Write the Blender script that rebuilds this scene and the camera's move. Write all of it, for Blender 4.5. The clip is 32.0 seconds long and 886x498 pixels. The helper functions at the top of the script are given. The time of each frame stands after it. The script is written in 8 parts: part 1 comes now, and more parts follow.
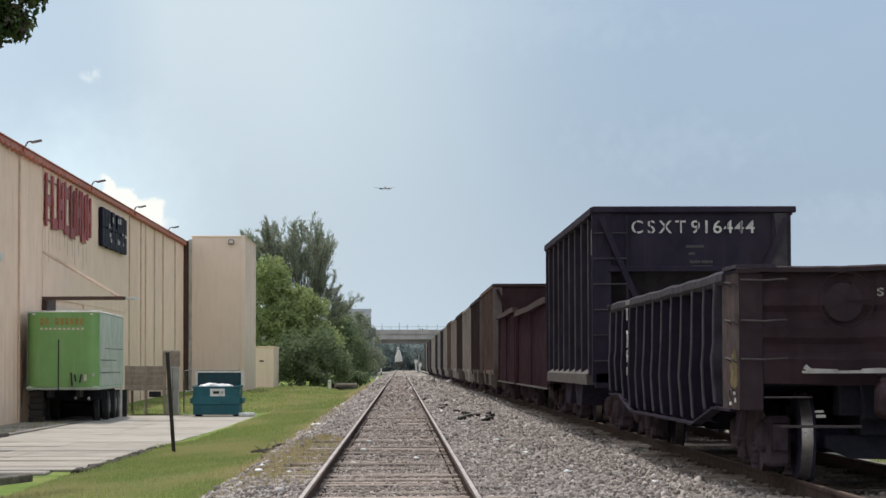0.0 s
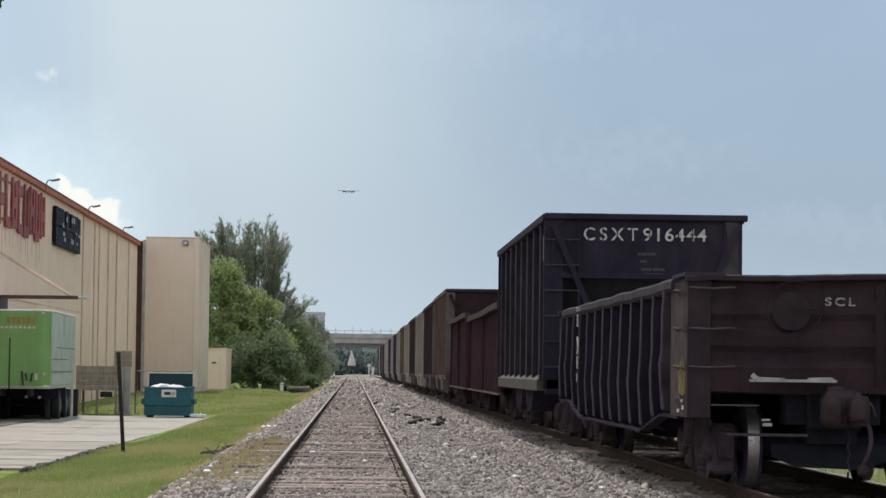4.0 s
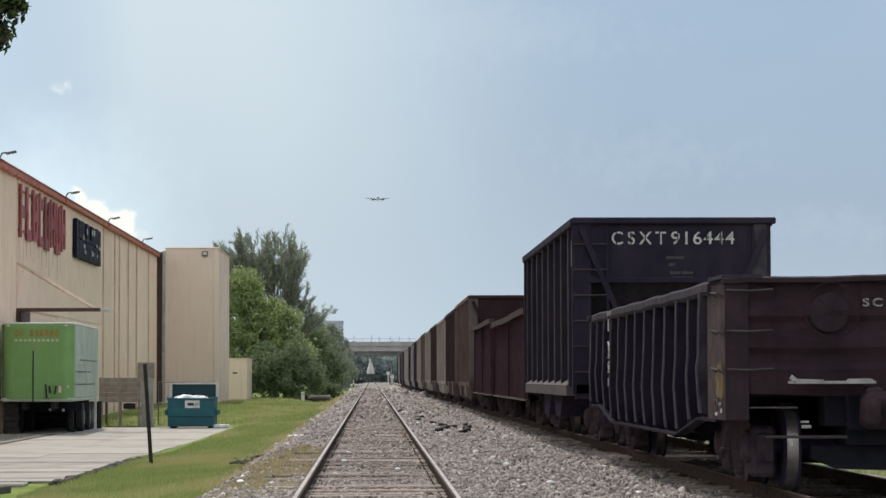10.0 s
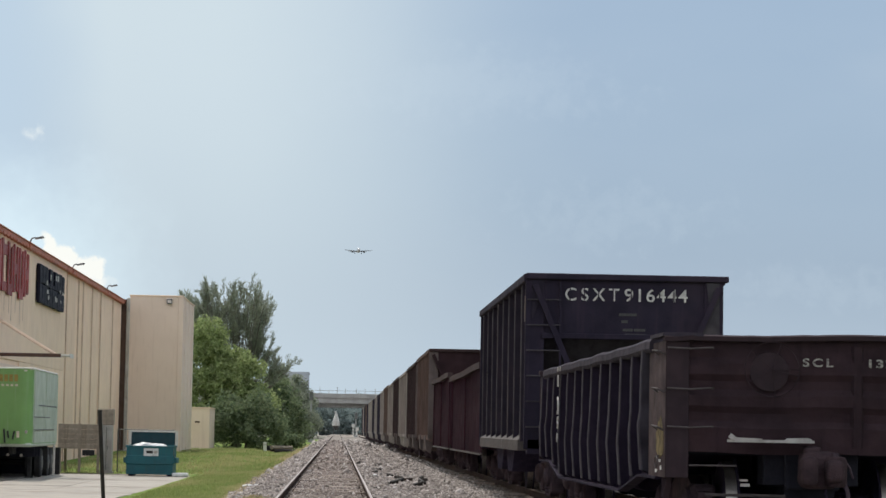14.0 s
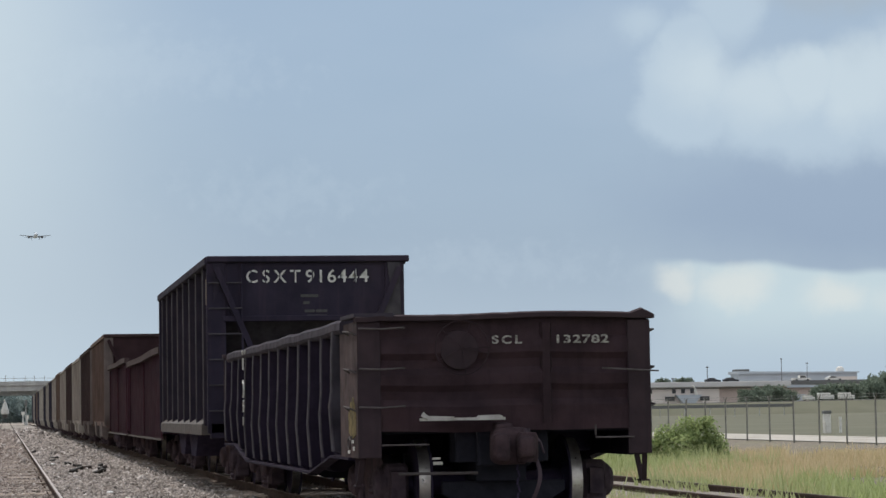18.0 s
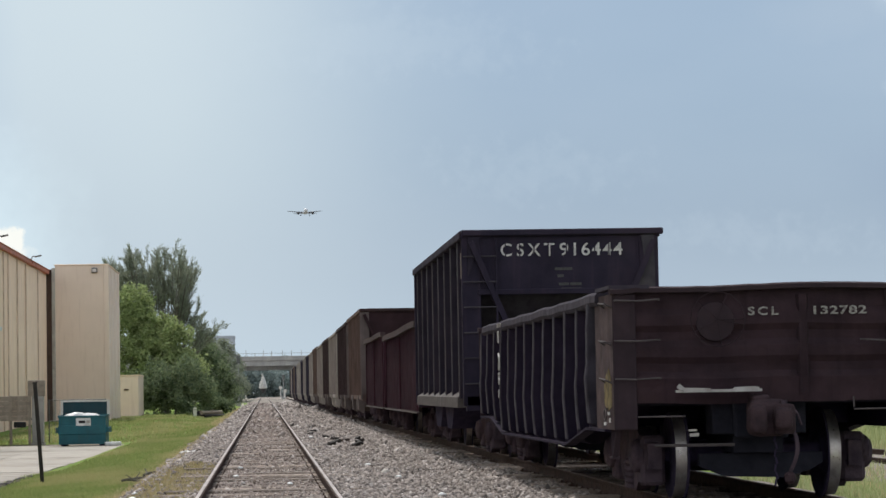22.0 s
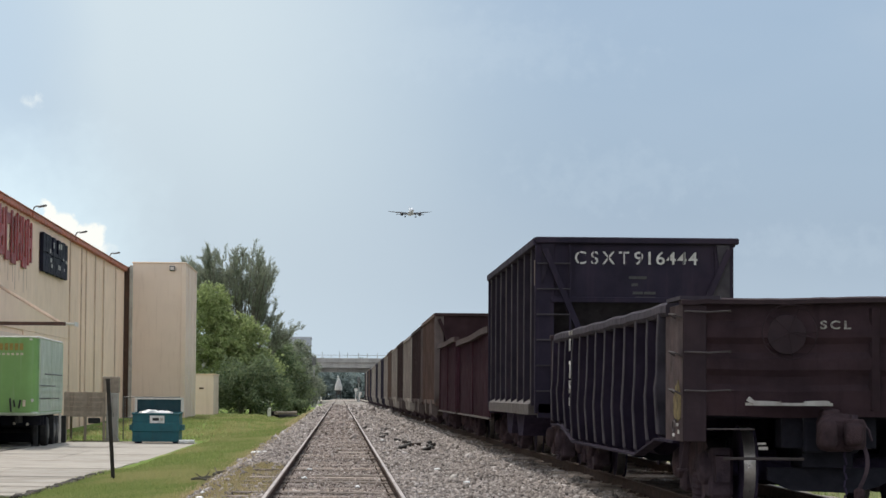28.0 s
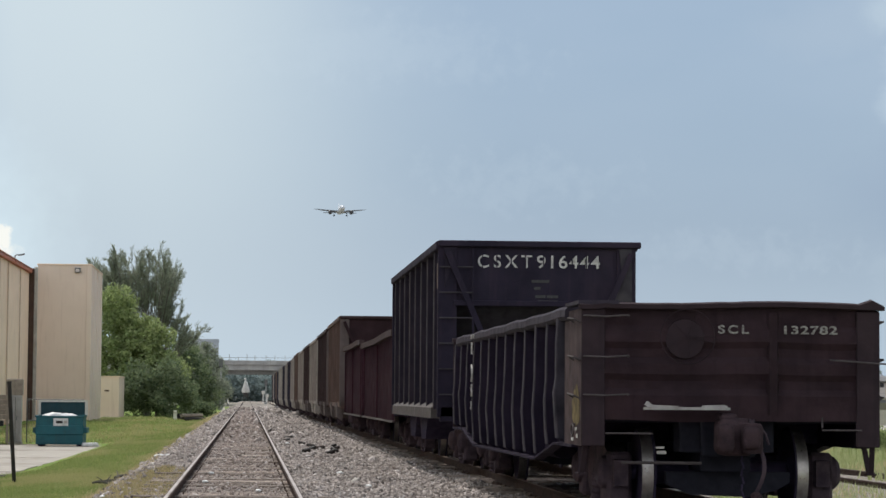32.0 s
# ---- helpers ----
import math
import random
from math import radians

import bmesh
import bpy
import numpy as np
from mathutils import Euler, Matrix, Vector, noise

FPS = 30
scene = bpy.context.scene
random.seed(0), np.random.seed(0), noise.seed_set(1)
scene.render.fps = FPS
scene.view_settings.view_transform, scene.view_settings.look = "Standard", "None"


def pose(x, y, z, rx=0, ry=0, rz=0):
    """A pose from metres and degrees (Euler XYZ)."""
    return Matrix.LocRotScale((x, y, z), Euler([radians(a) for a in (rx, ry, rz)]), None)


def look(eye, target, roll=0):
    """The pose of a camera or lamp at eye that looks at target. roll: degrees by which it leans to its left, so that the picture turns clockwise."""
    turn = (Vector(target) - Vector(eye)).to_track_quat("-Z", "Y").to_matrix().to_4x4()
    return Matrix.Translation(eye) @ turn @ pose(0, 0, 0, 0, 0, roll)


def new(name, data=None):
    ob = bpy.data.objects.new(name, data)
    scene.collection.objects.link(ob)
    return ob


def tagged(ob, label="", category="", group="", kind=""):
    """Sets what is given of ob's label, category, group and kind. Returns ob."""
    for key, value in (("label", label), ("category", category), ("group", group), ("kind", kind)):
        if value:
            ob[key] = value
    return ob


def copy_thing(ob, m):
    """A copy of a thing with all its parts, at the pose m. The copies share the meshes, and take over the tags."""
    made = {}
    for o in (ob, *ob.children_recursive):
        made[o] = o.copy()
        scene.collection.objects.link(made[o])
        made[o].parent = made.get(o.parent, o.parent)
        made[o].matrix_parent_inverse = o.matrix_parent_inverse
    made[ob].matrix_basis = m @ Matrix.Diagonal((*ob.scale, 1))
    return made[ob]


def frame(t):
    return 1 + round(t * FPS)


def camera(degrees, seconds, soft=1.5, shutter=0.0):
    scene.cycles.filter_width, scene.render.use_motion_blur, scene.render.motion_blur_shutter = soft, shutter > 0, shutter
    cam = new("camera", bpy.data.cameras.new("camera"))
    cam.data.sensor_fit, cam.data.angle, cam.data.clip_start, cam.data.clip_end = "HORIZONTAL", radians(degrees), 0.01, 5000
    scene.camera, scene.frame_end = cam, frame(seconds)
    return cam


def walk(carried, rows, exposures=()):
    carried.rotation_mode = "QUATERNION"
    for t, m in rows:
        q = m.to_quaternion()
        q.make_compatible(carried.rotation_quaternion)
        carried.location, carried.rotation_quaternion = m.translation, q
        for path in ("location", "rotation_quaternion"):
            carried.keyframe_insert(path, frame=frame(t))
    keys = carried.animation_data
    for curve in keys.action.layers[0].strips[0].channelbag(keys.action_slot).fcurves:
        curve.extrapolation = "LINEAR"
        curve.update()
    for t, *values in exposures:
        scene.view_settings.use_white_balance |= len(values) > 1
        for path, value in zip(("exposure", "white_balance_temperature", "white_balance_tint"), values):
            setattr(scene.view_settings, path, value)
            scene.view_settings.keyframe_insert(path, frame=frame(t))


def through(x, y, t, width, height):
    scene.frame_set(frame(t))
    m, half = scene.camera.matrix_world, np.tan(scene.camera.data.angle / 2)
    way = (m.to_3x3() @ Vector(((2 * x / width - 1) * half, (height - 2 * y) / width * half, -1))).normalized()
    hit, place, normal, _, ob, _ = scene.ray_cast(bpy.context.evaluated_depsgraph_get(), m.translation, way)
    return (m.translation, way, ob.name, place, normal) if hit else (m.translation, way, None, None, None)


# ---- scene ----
cam = camera(20.22, 32.0, soft=1.5)
# seconds, eye (x, y, z), yaw to the left, pitch up, roll, in degrees
PATH = [
    (0, 0.091, 0.025, 1.287, -0.990, 2.680, -0.159),
    (0.5, 0.095, 0.026, 1.289, -1.189, 2.675, 0.220),
    (1, 0.099, 0.024, 1.282, -1.462, 2.416, 0.582),
    (1.5, 0.107, 0.021, 1.288, -1.471, 2.878, 0.491),
    (2, 0.130, 0.015, 1.288, -1.785, 3.031, 0.593),
    (2.5, 0.142, 0.005, 1.280, -1.769, 2.911, 1.006),
    (4.5, 0.130, -0.032, 1.272, -2.031, 2.795, 0.578),
    (5, 0.142, -0.040, 1.270, -1.380, 3.164, 0.830),
    (5.5, 0.105, -0.025, 1.271, -1.182, 3.414, 0.932),
    (6, 0.048, 0.005, 1.274, -1.102, 3.160, 0.502),
    (6.5, 0.010, 0.015, 1.276, -2.038, 3.521, 0.051),
    (7, -0.024, 0.033, 1.274, -1.914, 3.657, -0.365),
    (7.5, -0.038, 0.053, 1.270, -0.649, 3.239, -0.023),
    (8, -0.027, 0.073, 1.265, -0.003, 2.838, 0.294),
    (8.5, -0.029, 0.083, 1.272, -0.217, 2.760, 0.114),
    (9, -0.029, 0.069, 1.267, -0.912, 3.239, -0.373),
    (9.5, -0.044, 0.054, 1.268, -1.744, 3.296, -0.533),
    (10, -0.043, 0.051, 1.271, -1.647, 2.957, -0.161),
    (10.5, -0.040, 0.047, 1.275, -1.193, 2.806, -0.284),
    (11, -0.027, 0.031, 1.271, -1.601, 2.960, -0.340),
    (11.5, 0.036, 0.003, 1.267, -1.360, 3.387, 0.904),
    (12, 0.113, -0.039, 1.258, -1.321, 3.826, 1.785),
    (12.5, 0.156, -0.054, 1.254, -1.752, 3.969, 1.007),
    (13, 0.171, -0.058, 1.256, -1.974, 3.708, 0.687),
    (13.5, 0.189, -0.075, 1.253, -2.121, 4.301, 0.895),
    (15.5, 0.177, -0.065, 1.268, -3.574, 3.608, 0.046),
    (16, 0.137, -0.044, 1.276, -4.757, 3.855, -0.907),
    (16.5, 0.054, -0.008, 1.294, -7.219, 3.578, -2.393),
    (17, 0.012, 0.011, 1.292, -8.580, 4.444, -2.400),
    (17.5, 0.011, 0.009, 1.298, -9.632, 4.661, -1.349),
    (18, 0.005, 0.014, 1.296, -10.005, 3.723, -0.940),
    (18.5, -0.005, 0.019, 1.294, -8.718, 3.682, -0.647),
    (19, -0.012, 0.003, 1.291, -6.991, 3.233, -0.477),
    (19.5, -0.010, -0.024, 1.290, -5.292, 3.115, -1.070),
    (20, -0.025, -0.041, 1.279, -4.253, 2.975, -1.846),
    (20.5, -0.017, -0.049, 1.285, -3.917, 3.218, -2.107),
    (21, -0.020, -0.050, 1.284, -3.783, 3.248, -1.927),
    (21.5, -0.009, -0.052, 1.280, -3.976, 3.081, -1.381),
    (22, -0.023, -0.053, 1.277, -4.163, 3.224, -1.027),
    (22.5, -0.022, -0.055, 1.278, -4.188, 3.332, -0.870),
    (23, -0.025, -0.057, 1.276, -3.266, 3.050, -0.845),
    (23.5, -0.027, -0.065, 1.273, -2.947, 3.352, -0.777),
    (24, -0.033, -0.078, 1.270, -3.019, 3.930, -0.210),
    (24.5, -0.037, -0.082, 1.270, -3.099, 4.058, 0.141),
    (25, -0.031, -0.079, 1.270, -3.263, 4.130, -0.022),
    (25.5, -0.032, -0.063, 1.272, -4.599, 3.099, 0.011),
    (26, -0.019, -0.050, 1.275, -4.143, 2.597, -0.261),
    (26.5, -0.025, -0.032, 1.267, -2.750, 2.913, -0.185),
    (28.5, 0.087, 0.066, 1.290, -1.983, 3.367, 0.772),
    (29, 0.111, 0.074, 1.293, -0.735, 2.814, 0.953),
    (29.5, 0.147, 0.061, 1.299, -2.002, 3.835, 0.718),
    (30, 0.165, 0.059, 1.301, -2.603, 3.970, 0.533),
    (30.5, 0.183, 0.063, 1.302, -4.261, 3.924, 0.532),
    (31, 0.176, 0.062, 1.303, -5.476, 3.672, 0.824),
    (31.5, 0.150, 0.075, 1.298, -4.219, 3.343, 0.744),
    (32, 0.144, 0.074, 1.299, -4.462, 3.427, 0.427),
]


def aim(x, y, z, yaw, pitch, roll):
    a, b = radians(yaw), radians(pitch)
    way = Vector((-math.sin(a) * math.cos(b), math.cos(a) * math.cos(b), math.sin(b)))
    eye = Vector((x, y, z))
    return look(eye, eye + 100 * way, roll)


walk(cam, [(row[0], aim(*row[1:])) for row in PATH], [(0.0, 0.05), (2.0, 0.0), (6.0, 0.0), (7.0, 0.0), (8.0, 0.10), (9.0, 0.04), (10.0, 0.05), (11.0, 0.07), (12.0, 0.04), (13.0, 0.02), (16.0, 0.0), (17.0, 0.05), (18.0, -0.02), (20.0, 0.03), (23.0, 0.0), (25.0, 0.07), (26.0, 0.02), (29.0, 0.06), (32.0, -0.02)])

# ---- light ----
SUN_AZ, SUN_EL = -15.0, 57.0  # degrees right of +y, and above the horizon
sun = new("sun", bpy.data.lights.new("sun", "SUN"))
sun.data.energy, sun.data.angle, sun.data.color = 2.9, radians(1.6), (1.0, 0.94, 0.86)
_s = Vector((math.sin(radians(SUN_AZ)) * math.cos(radians(SUN_EL)), math.cos(radians(SUN_AZ)) * math.cos(radians(SUN_EL)), math.sin(radians(SUN_EL))))
sun.matrix_world = look(_s * 200, (0, 0, 0))
scene.view_settings.exposure = 0.0


class Net:
    """A short hand for node trees."""

    def __init__(self, nt):
        self.nt = nt

    def math(self, op, a, b=0.0, c=0.0, clamp=False):
        n = self.nt.nodes.new("ShaderNodeMath")
        n.operation, n.use_clamp = op, clamp
        for i, v in enumerate((a, b, c)):
            if isinstance(v, bpy.types.NodeSocket):
                self.nt.links.new(v, n.inputs[i])
            else:
                n.inputs[i].default_value = v
        return n.outputs[0]

    def noise(self, vec, scale, detail=4.0, rough=0.55, out=0):
        n = self.nt.nodes.new("ShaderNodeTexNoise")
        if vec is not None:
            self.nt.links.new(vec, n.inputs["Vector"])
        n.inputs["Scale"].default_value, n.inputs["Detail"].default_value, n.inputs["Roughness"].default_value = scale, detail, rough
        return n.outputs[out]

    def scaled(self, vec, sx, sy, sz):
        n = self.nt.nodes.new("ShaderNodeMapping")
        self.nt.links.new(vec, n.inputs["Vector"])
        n.inputs["Scale"].default_value = (sx, sy, sz)
        return n.outputs[0]

    def ramp(self, fac, stops, smooth=False):
        n = self.nt.nodes.new("ShaderNodeValToRGB")
        r = n.color_ramp
        if smooth:
            r.interpolation = "EASE"
        while len(r.elements) < len(stops):
            r.elements.new(0.5)
        for e, (p, c) in zip(r.elements, stops):
            e.position, e.color = p, (*c, 1.0) if len(c) == 3 else c
        self.nt.links.new(fac, n.inputs[0])
        return n.outputs[0]

    def step(self, value, lo, hi):
        n = self.nt.nodes.new("ShaderNodeMapRange")
        n.interpolation_type = "SMOOTHSTEP"
        self.nt.links.new(value, n.inputs[0])
        n.inputs[1].default_value, n.inputs[2].default_value = lo, hi
        return n.outputs[0]

    def mix(self, fac, a, b, blend="MIX"):
        n = self.nt.nodes.new("ShaderNodeMix")
        n.data_type, n.blend_type = "RGBA", blend
        for i, v in ((0, fac), (6, a), (7, b)):
            if isinstance(v, bpy.types.NodeSocket):
                self.nt.links.new(v, n.inputs[i])
            else:
                n.inputs[i].default_value = v if i == 0 else (*v, 1.0)
        return n.outputs[2]


# ---- sky ----
world = bpy.data.worlds.new("sky")
scene.world = world
world.use_nodes = True
wn = Net(world.node_tree)
wn.nt.nodes.clear()
w_out = wn.nt.nodes.new("ShaderNodeOutputWorld")
w_bg = wn.nt.nodes.new("ShaderNodeBackground")
w_bg.inputs[1].default_value = 0.11
sky = wn.nt.nodes.new("ShaderNodeTexSky")
sky.sky_type, sky.sun_disc = "NISHITA", False
sky.sun_elevation, sky.sun_rotation = radians(SUN_EL), radians(SUN_AZ)
sky.air_density, sky.dust_density, sky.ozone_density = 1.3, 2.2, 3.0
geo = wn.nt.nodes.new("ShaderNodeTexCoord")
d_sep = wn.nt.nodes.new("ShaderNodeSeparateXYZ")
wn.nt.links.new(geo.outputs["Generated"], d_sep.inputs[0])
dx, dy, dz = d_sep.outputs
# azimuth and height of the view, as tangents
ahead = wn.math("MAXIMUM", dy, 0.05)
u, v = wn.math("DIVIDE", dx, ahead), wn.math("DIVIDE", dz, ahead)
warp_c = wn.noise(geo.outputs["Generated"], 140.0, 6.0, 0.62)
warp_b = wn.noise(geo.outputs["Generated"], 9.0, 4.0, 0.5)


def billow(scale, detail):
    n = wn.nt.nodes.new("ShaderNodeSeparateColor")
    wn.nt.links.new(wn.noise(geo.outputs["Generated"], scale, detail, 0.6, 1), n.inputs[0])
    return n.outputs


big, small = billow(45.0, 3.0), billow(150.0, 6.0)


def bent(value, i, big_by, small_by):
    value = wn.math("ADD", value, wn.math("MULTIPLY", wn.math("SUBTRACT", big[i], 0.5), big_by))
    return wn.math("ADD", value, wn.math("MULTIPLY", wn.math("SUBTRACT", small[i], 0.5), small_by))


u_bent, v_bent = bent(u, 0, 0.026, 0.010), bent(v, 1, 0.026, 0.010)


def cloud(u0, v0, a, b, rough, soft):
    """A cloud's coverage round a direction."""
    p = wn.math("DIVIDE", wn.math("SUBTRACT", u_bent, u0), a)
    q = wn.math("DIVIDE", wn.math("SUBTRACT", v_bent, v0), b)
    r = wn.math("SQRT", wn.math("ADD", wn.math("MULTIPLY", p, p), wn.math("MULTIPLY", q, q)))
    r = wn.math("ADD", r, wn.math("MULTIPLY", wn.math("SUBTRACT", warp_c, 0.5), rough))
    return wn.step(r, 1.0, 1.0 - soft)


CLOUDS = {
    "bright": [(-0.1172, 0.0705, 0.0066, 0.0084, 0.6, 0.4), (-0.1095, 0.0668, 0.0076, 0.0074, 0.6, 0.4), (-0.1015, 0.0622, 0.0072, 0.0070, 0.6, 0.45), (-0.125, 0.061, 0.009, 0.009, 0.6, 0.5), (-0.112, 0.055, 0.02, 0.010, 0.6, 0.5), (-0.186, 0.104, 0.020, 0.012, 0.8, 0.8), (-0.176, 0.094, 0.016, 0.012, 0.8, 0.8), (-0.150, 0.052, 0.02, 0.014, 0.8, 0.4), (-0.182, 0.112, 0.015, 0.016, 0.7, 0.6), (-0.195, 0.118, 0.020, 0.020, 0.7, 0.6)],
    "wisp": [(-0.1262, 0.1190, 0.0050, 0.0036, 1.1, 1.2), (-0.1238, 0.1205, 0.0030, 0.0024, 1.1, 1.1)],
    "glow": [(-0.130, 0.062, 0.075, 0.060, 0.03, 1.0)],
    "faint": [(-0.108, 0.103, 0.03, 0.008, 2.4, 1.0), (0.11, 0.088, 0.06, 0.014, 2.4, 1.0), (0.20, 0.06, 0.07, 0.012, 2.4, 1.0), (0.05, 0.14, 0.08, 0.02, 2.4, 1.0)],
}


def cover(rows, gain):
    total = None
    for row in rows:
        c = wn.math("MULTIPLY", cloud(*row), gain)
        total = c if total is None else wn.math("MAXIMUM", total, c)
    return total


# soft heaped cloud over the airfield: smooth lobes, bent by slow noise only
slow, quick = billow(16.0, 2.0), billow(70.0, 4.0)


def eased(value, i, slow_by, quick_by):
    value = wn.math("ADD", value, wn.math("MULTIPLY", wn.math("SUBTRACT", slow[i], 0.5), slow_by))
    return wn.math("ADD", value, wn.math("MULTIPLY", wn.math("SUBTRACT", quick[i], 0.5), quick_by))


u_soft, v_soft = eased(u, 0, 0.030, 0.012), eased(v, 1, 0.020, 0.012)


def lobe(u0, v0, a, b, soft):
    p = wn.math("DIVIDE", wn.math("SUBTRACT", u_soft, u0), a)
    q = wn.math("DIVIDE", wn.math("SUBTRACT", v_soft, v0), b)
    r = wn.math("SQRT", wn.math("ADD", wn.math("MULTIPLY", p, p), wn.math("MULTIPLY", q, q)))
    return wn.step(r, 1.0 + soft * 0.5, 1.0 - soft * 0.5)


def heap(rows):
    total = None
    for row in rows:
        c = lobe(*row)
        total = c if total is None else wn.math("MAXIMUM", total, c)
    return total


HEAPS = {
    "veil": [(0.300, 0.160, 0.040, 0.030, 1.4), (0.245, 0.155, 0.030, 0.012, 1.6), (0.36, 0.135, 0.10, 0.055, 1.2)],
    "body": [(0.281, 0.130, 0.019, 0.024, 0.45), (0.330, 0.126, 0.050, 0.022, 0.6), (0.286, 0.152, 0.013, 0.015, 0.7), (0.300, 0.170, 0.014, 0.016, 0.9), (0.400, 0.128, 0.06, 0.026, 0.6), (0.264, 0.158, 0.010, 0.006, 1.9)],
    "crest": [(0.288, 0.138, 0.014, 0.012, 1.8), (0.312, 0.132, 0.020, 0.012, 1.5), (0.333, 0.137, 0.014, 0.014, 0.9), (0.357, 0.138, 0.019, 0.019, 0.8), (0.384, 0.143, 0.024, 0.020, 0.8), (0.43, 0.146, 0.04, 0.02, 0.6)],
    "gloom": [(0.350, 0.084, 0.085, 0.022, 1.2), (0.45, 0.084, 0.10, 0.024, 1.2)],
    "top": [(0.352, 0.186, 0.050, 0.017, 0.9), (0.45, 0.190, 0.07, 0.024, 0.9)],
    "cream": [(0.3040, 0.0480, 0.013, 0.0075, 1.3), (0.278, 0.0500, 0.010, 0.0055, 1.3), (0.347, 0.0475, 0.013, 0.0075, 1.3), (0.40, 0.046, 0.03, 0.008, 1.3)],
}


def soft_cover(kind, gain):
    return wn.math("MULTIPLY", heap(HEAPS[kind]), gain)


bank = wn.math("MULTIPLY", wn.step(wn.math("ADD", v, wn.math("MULTIPLY", wn.math("SUBTRACT", slow[1], 0.5), 0.016)), 0.0605, 0.0560), wn.step(v, 0.012, 0.044))
bank = wn.math("MULTIPLY", bank, wn.step(u_soft, 0.248, 0.305))
nishita = sky.outputs[0]
# broken cloud added over the unseen sky, bright enough to fill shaded faces
fill_cloud = wn.math("MULTIPLY", wn.step(wn.noise(wn.scaled(geo.outputs["Generated"], 1.0, 1.0, 1.8), 2.6, 7.0, 0.58), 0.42, 0.62), wn.step(dy, 0.86, 0.45))
# thin veil of high haze, denser towards the sun's side
side = wn.math("ADD", u, wn.math("MULTIPLY", wn.math("SUBTRACT", warp_b, 0.5), 0.05))
veil = wn.math("MULTIPLY", wn.step(side, -0.150, -0.085), wn.step(side, 0.11, -0.055))
veil = wn.math("MULTIPLY", veil, wn.math("ADD", 0.45, wn.math("MULTIPLY", wn.step(v, 0.0, 0.16), 0.45)))
blue_side = wn.step(side, -0.08, -0.16)
sheet = wn.math("MULTIPLY", wn.noise(wn.scaled(geo.outputs["Generated"], 3.0, 3.0, 9.0), 1.6, 5.0, 0.55), 0.35)
col = wn.mix(0.80, nishita, (2.50, 3.62, 5.15))
col = wn.mix(wn.math("MULTIPLY", wn.step(v, 0.075, 0.0), 0.7), col, (4.9, 6.0, 6.8))
col = wn.mix(wn.math("MULTIPLY", veil, 0.86), col, (6.6, 7.5, 7.75))
col = wn.mix(wn.math("MULTIPLY", blue_side, 0.55), col, (6.2, 7.6, 8.7))
col = wn.mix(sheet, col, (5.0, 5.9, 7.0))
col = wn.mix(cover(CLOUDS["faint"], 0.11), col, (5.8, 6.8, 7.6))
col = wn.mix(cover(CLOUDS["glow"], 0.75), col, (7.3, 8.8, 9.4))
col = wn.mix(soft_cover("veil", 0.30), col, (4.3, 5.2, 6.2))
col = wn.mix(soft_cover("gloom", 0.55), col, (2.55, 3.35, 4.65))
col = wn.mix(soft_cover("body", 0.74), col, (4.7, 5.75, 6.7))
col = wn.mix(soft_cover("crest", 0.55), col, (5.9, 6.8, 7.3))
col = wn.mix(soft_cover("top", 0.60), col, (3.7, 4.3, 4.8))
col = wn.mix(wn.math("MULTIPLY", bank, 0.75), col, (5.6, 6.75, 7.1))
col = wn.mix(soft_cover("cream", 0.6), col, (6.9, 7.15, 6.9))
col = wn.mix(cover(CLOUDS["wisp"], 0.7), col, (7.2, 7.8, 8.0))
col = wn.mix(cover(CLOUDS["bright"], 0.9), col, (9.0, 9.0, 8.4))
col = wn.mix(wn.math("MULTIPLY", fill_cloud, 0.9), col, (14.0, 13.8, 13.4))
wn.nt.links.new(col, w_bg.inputs[0])
wn.nt.links.new(w_bg.outputs[0], w_out.inputs[0])

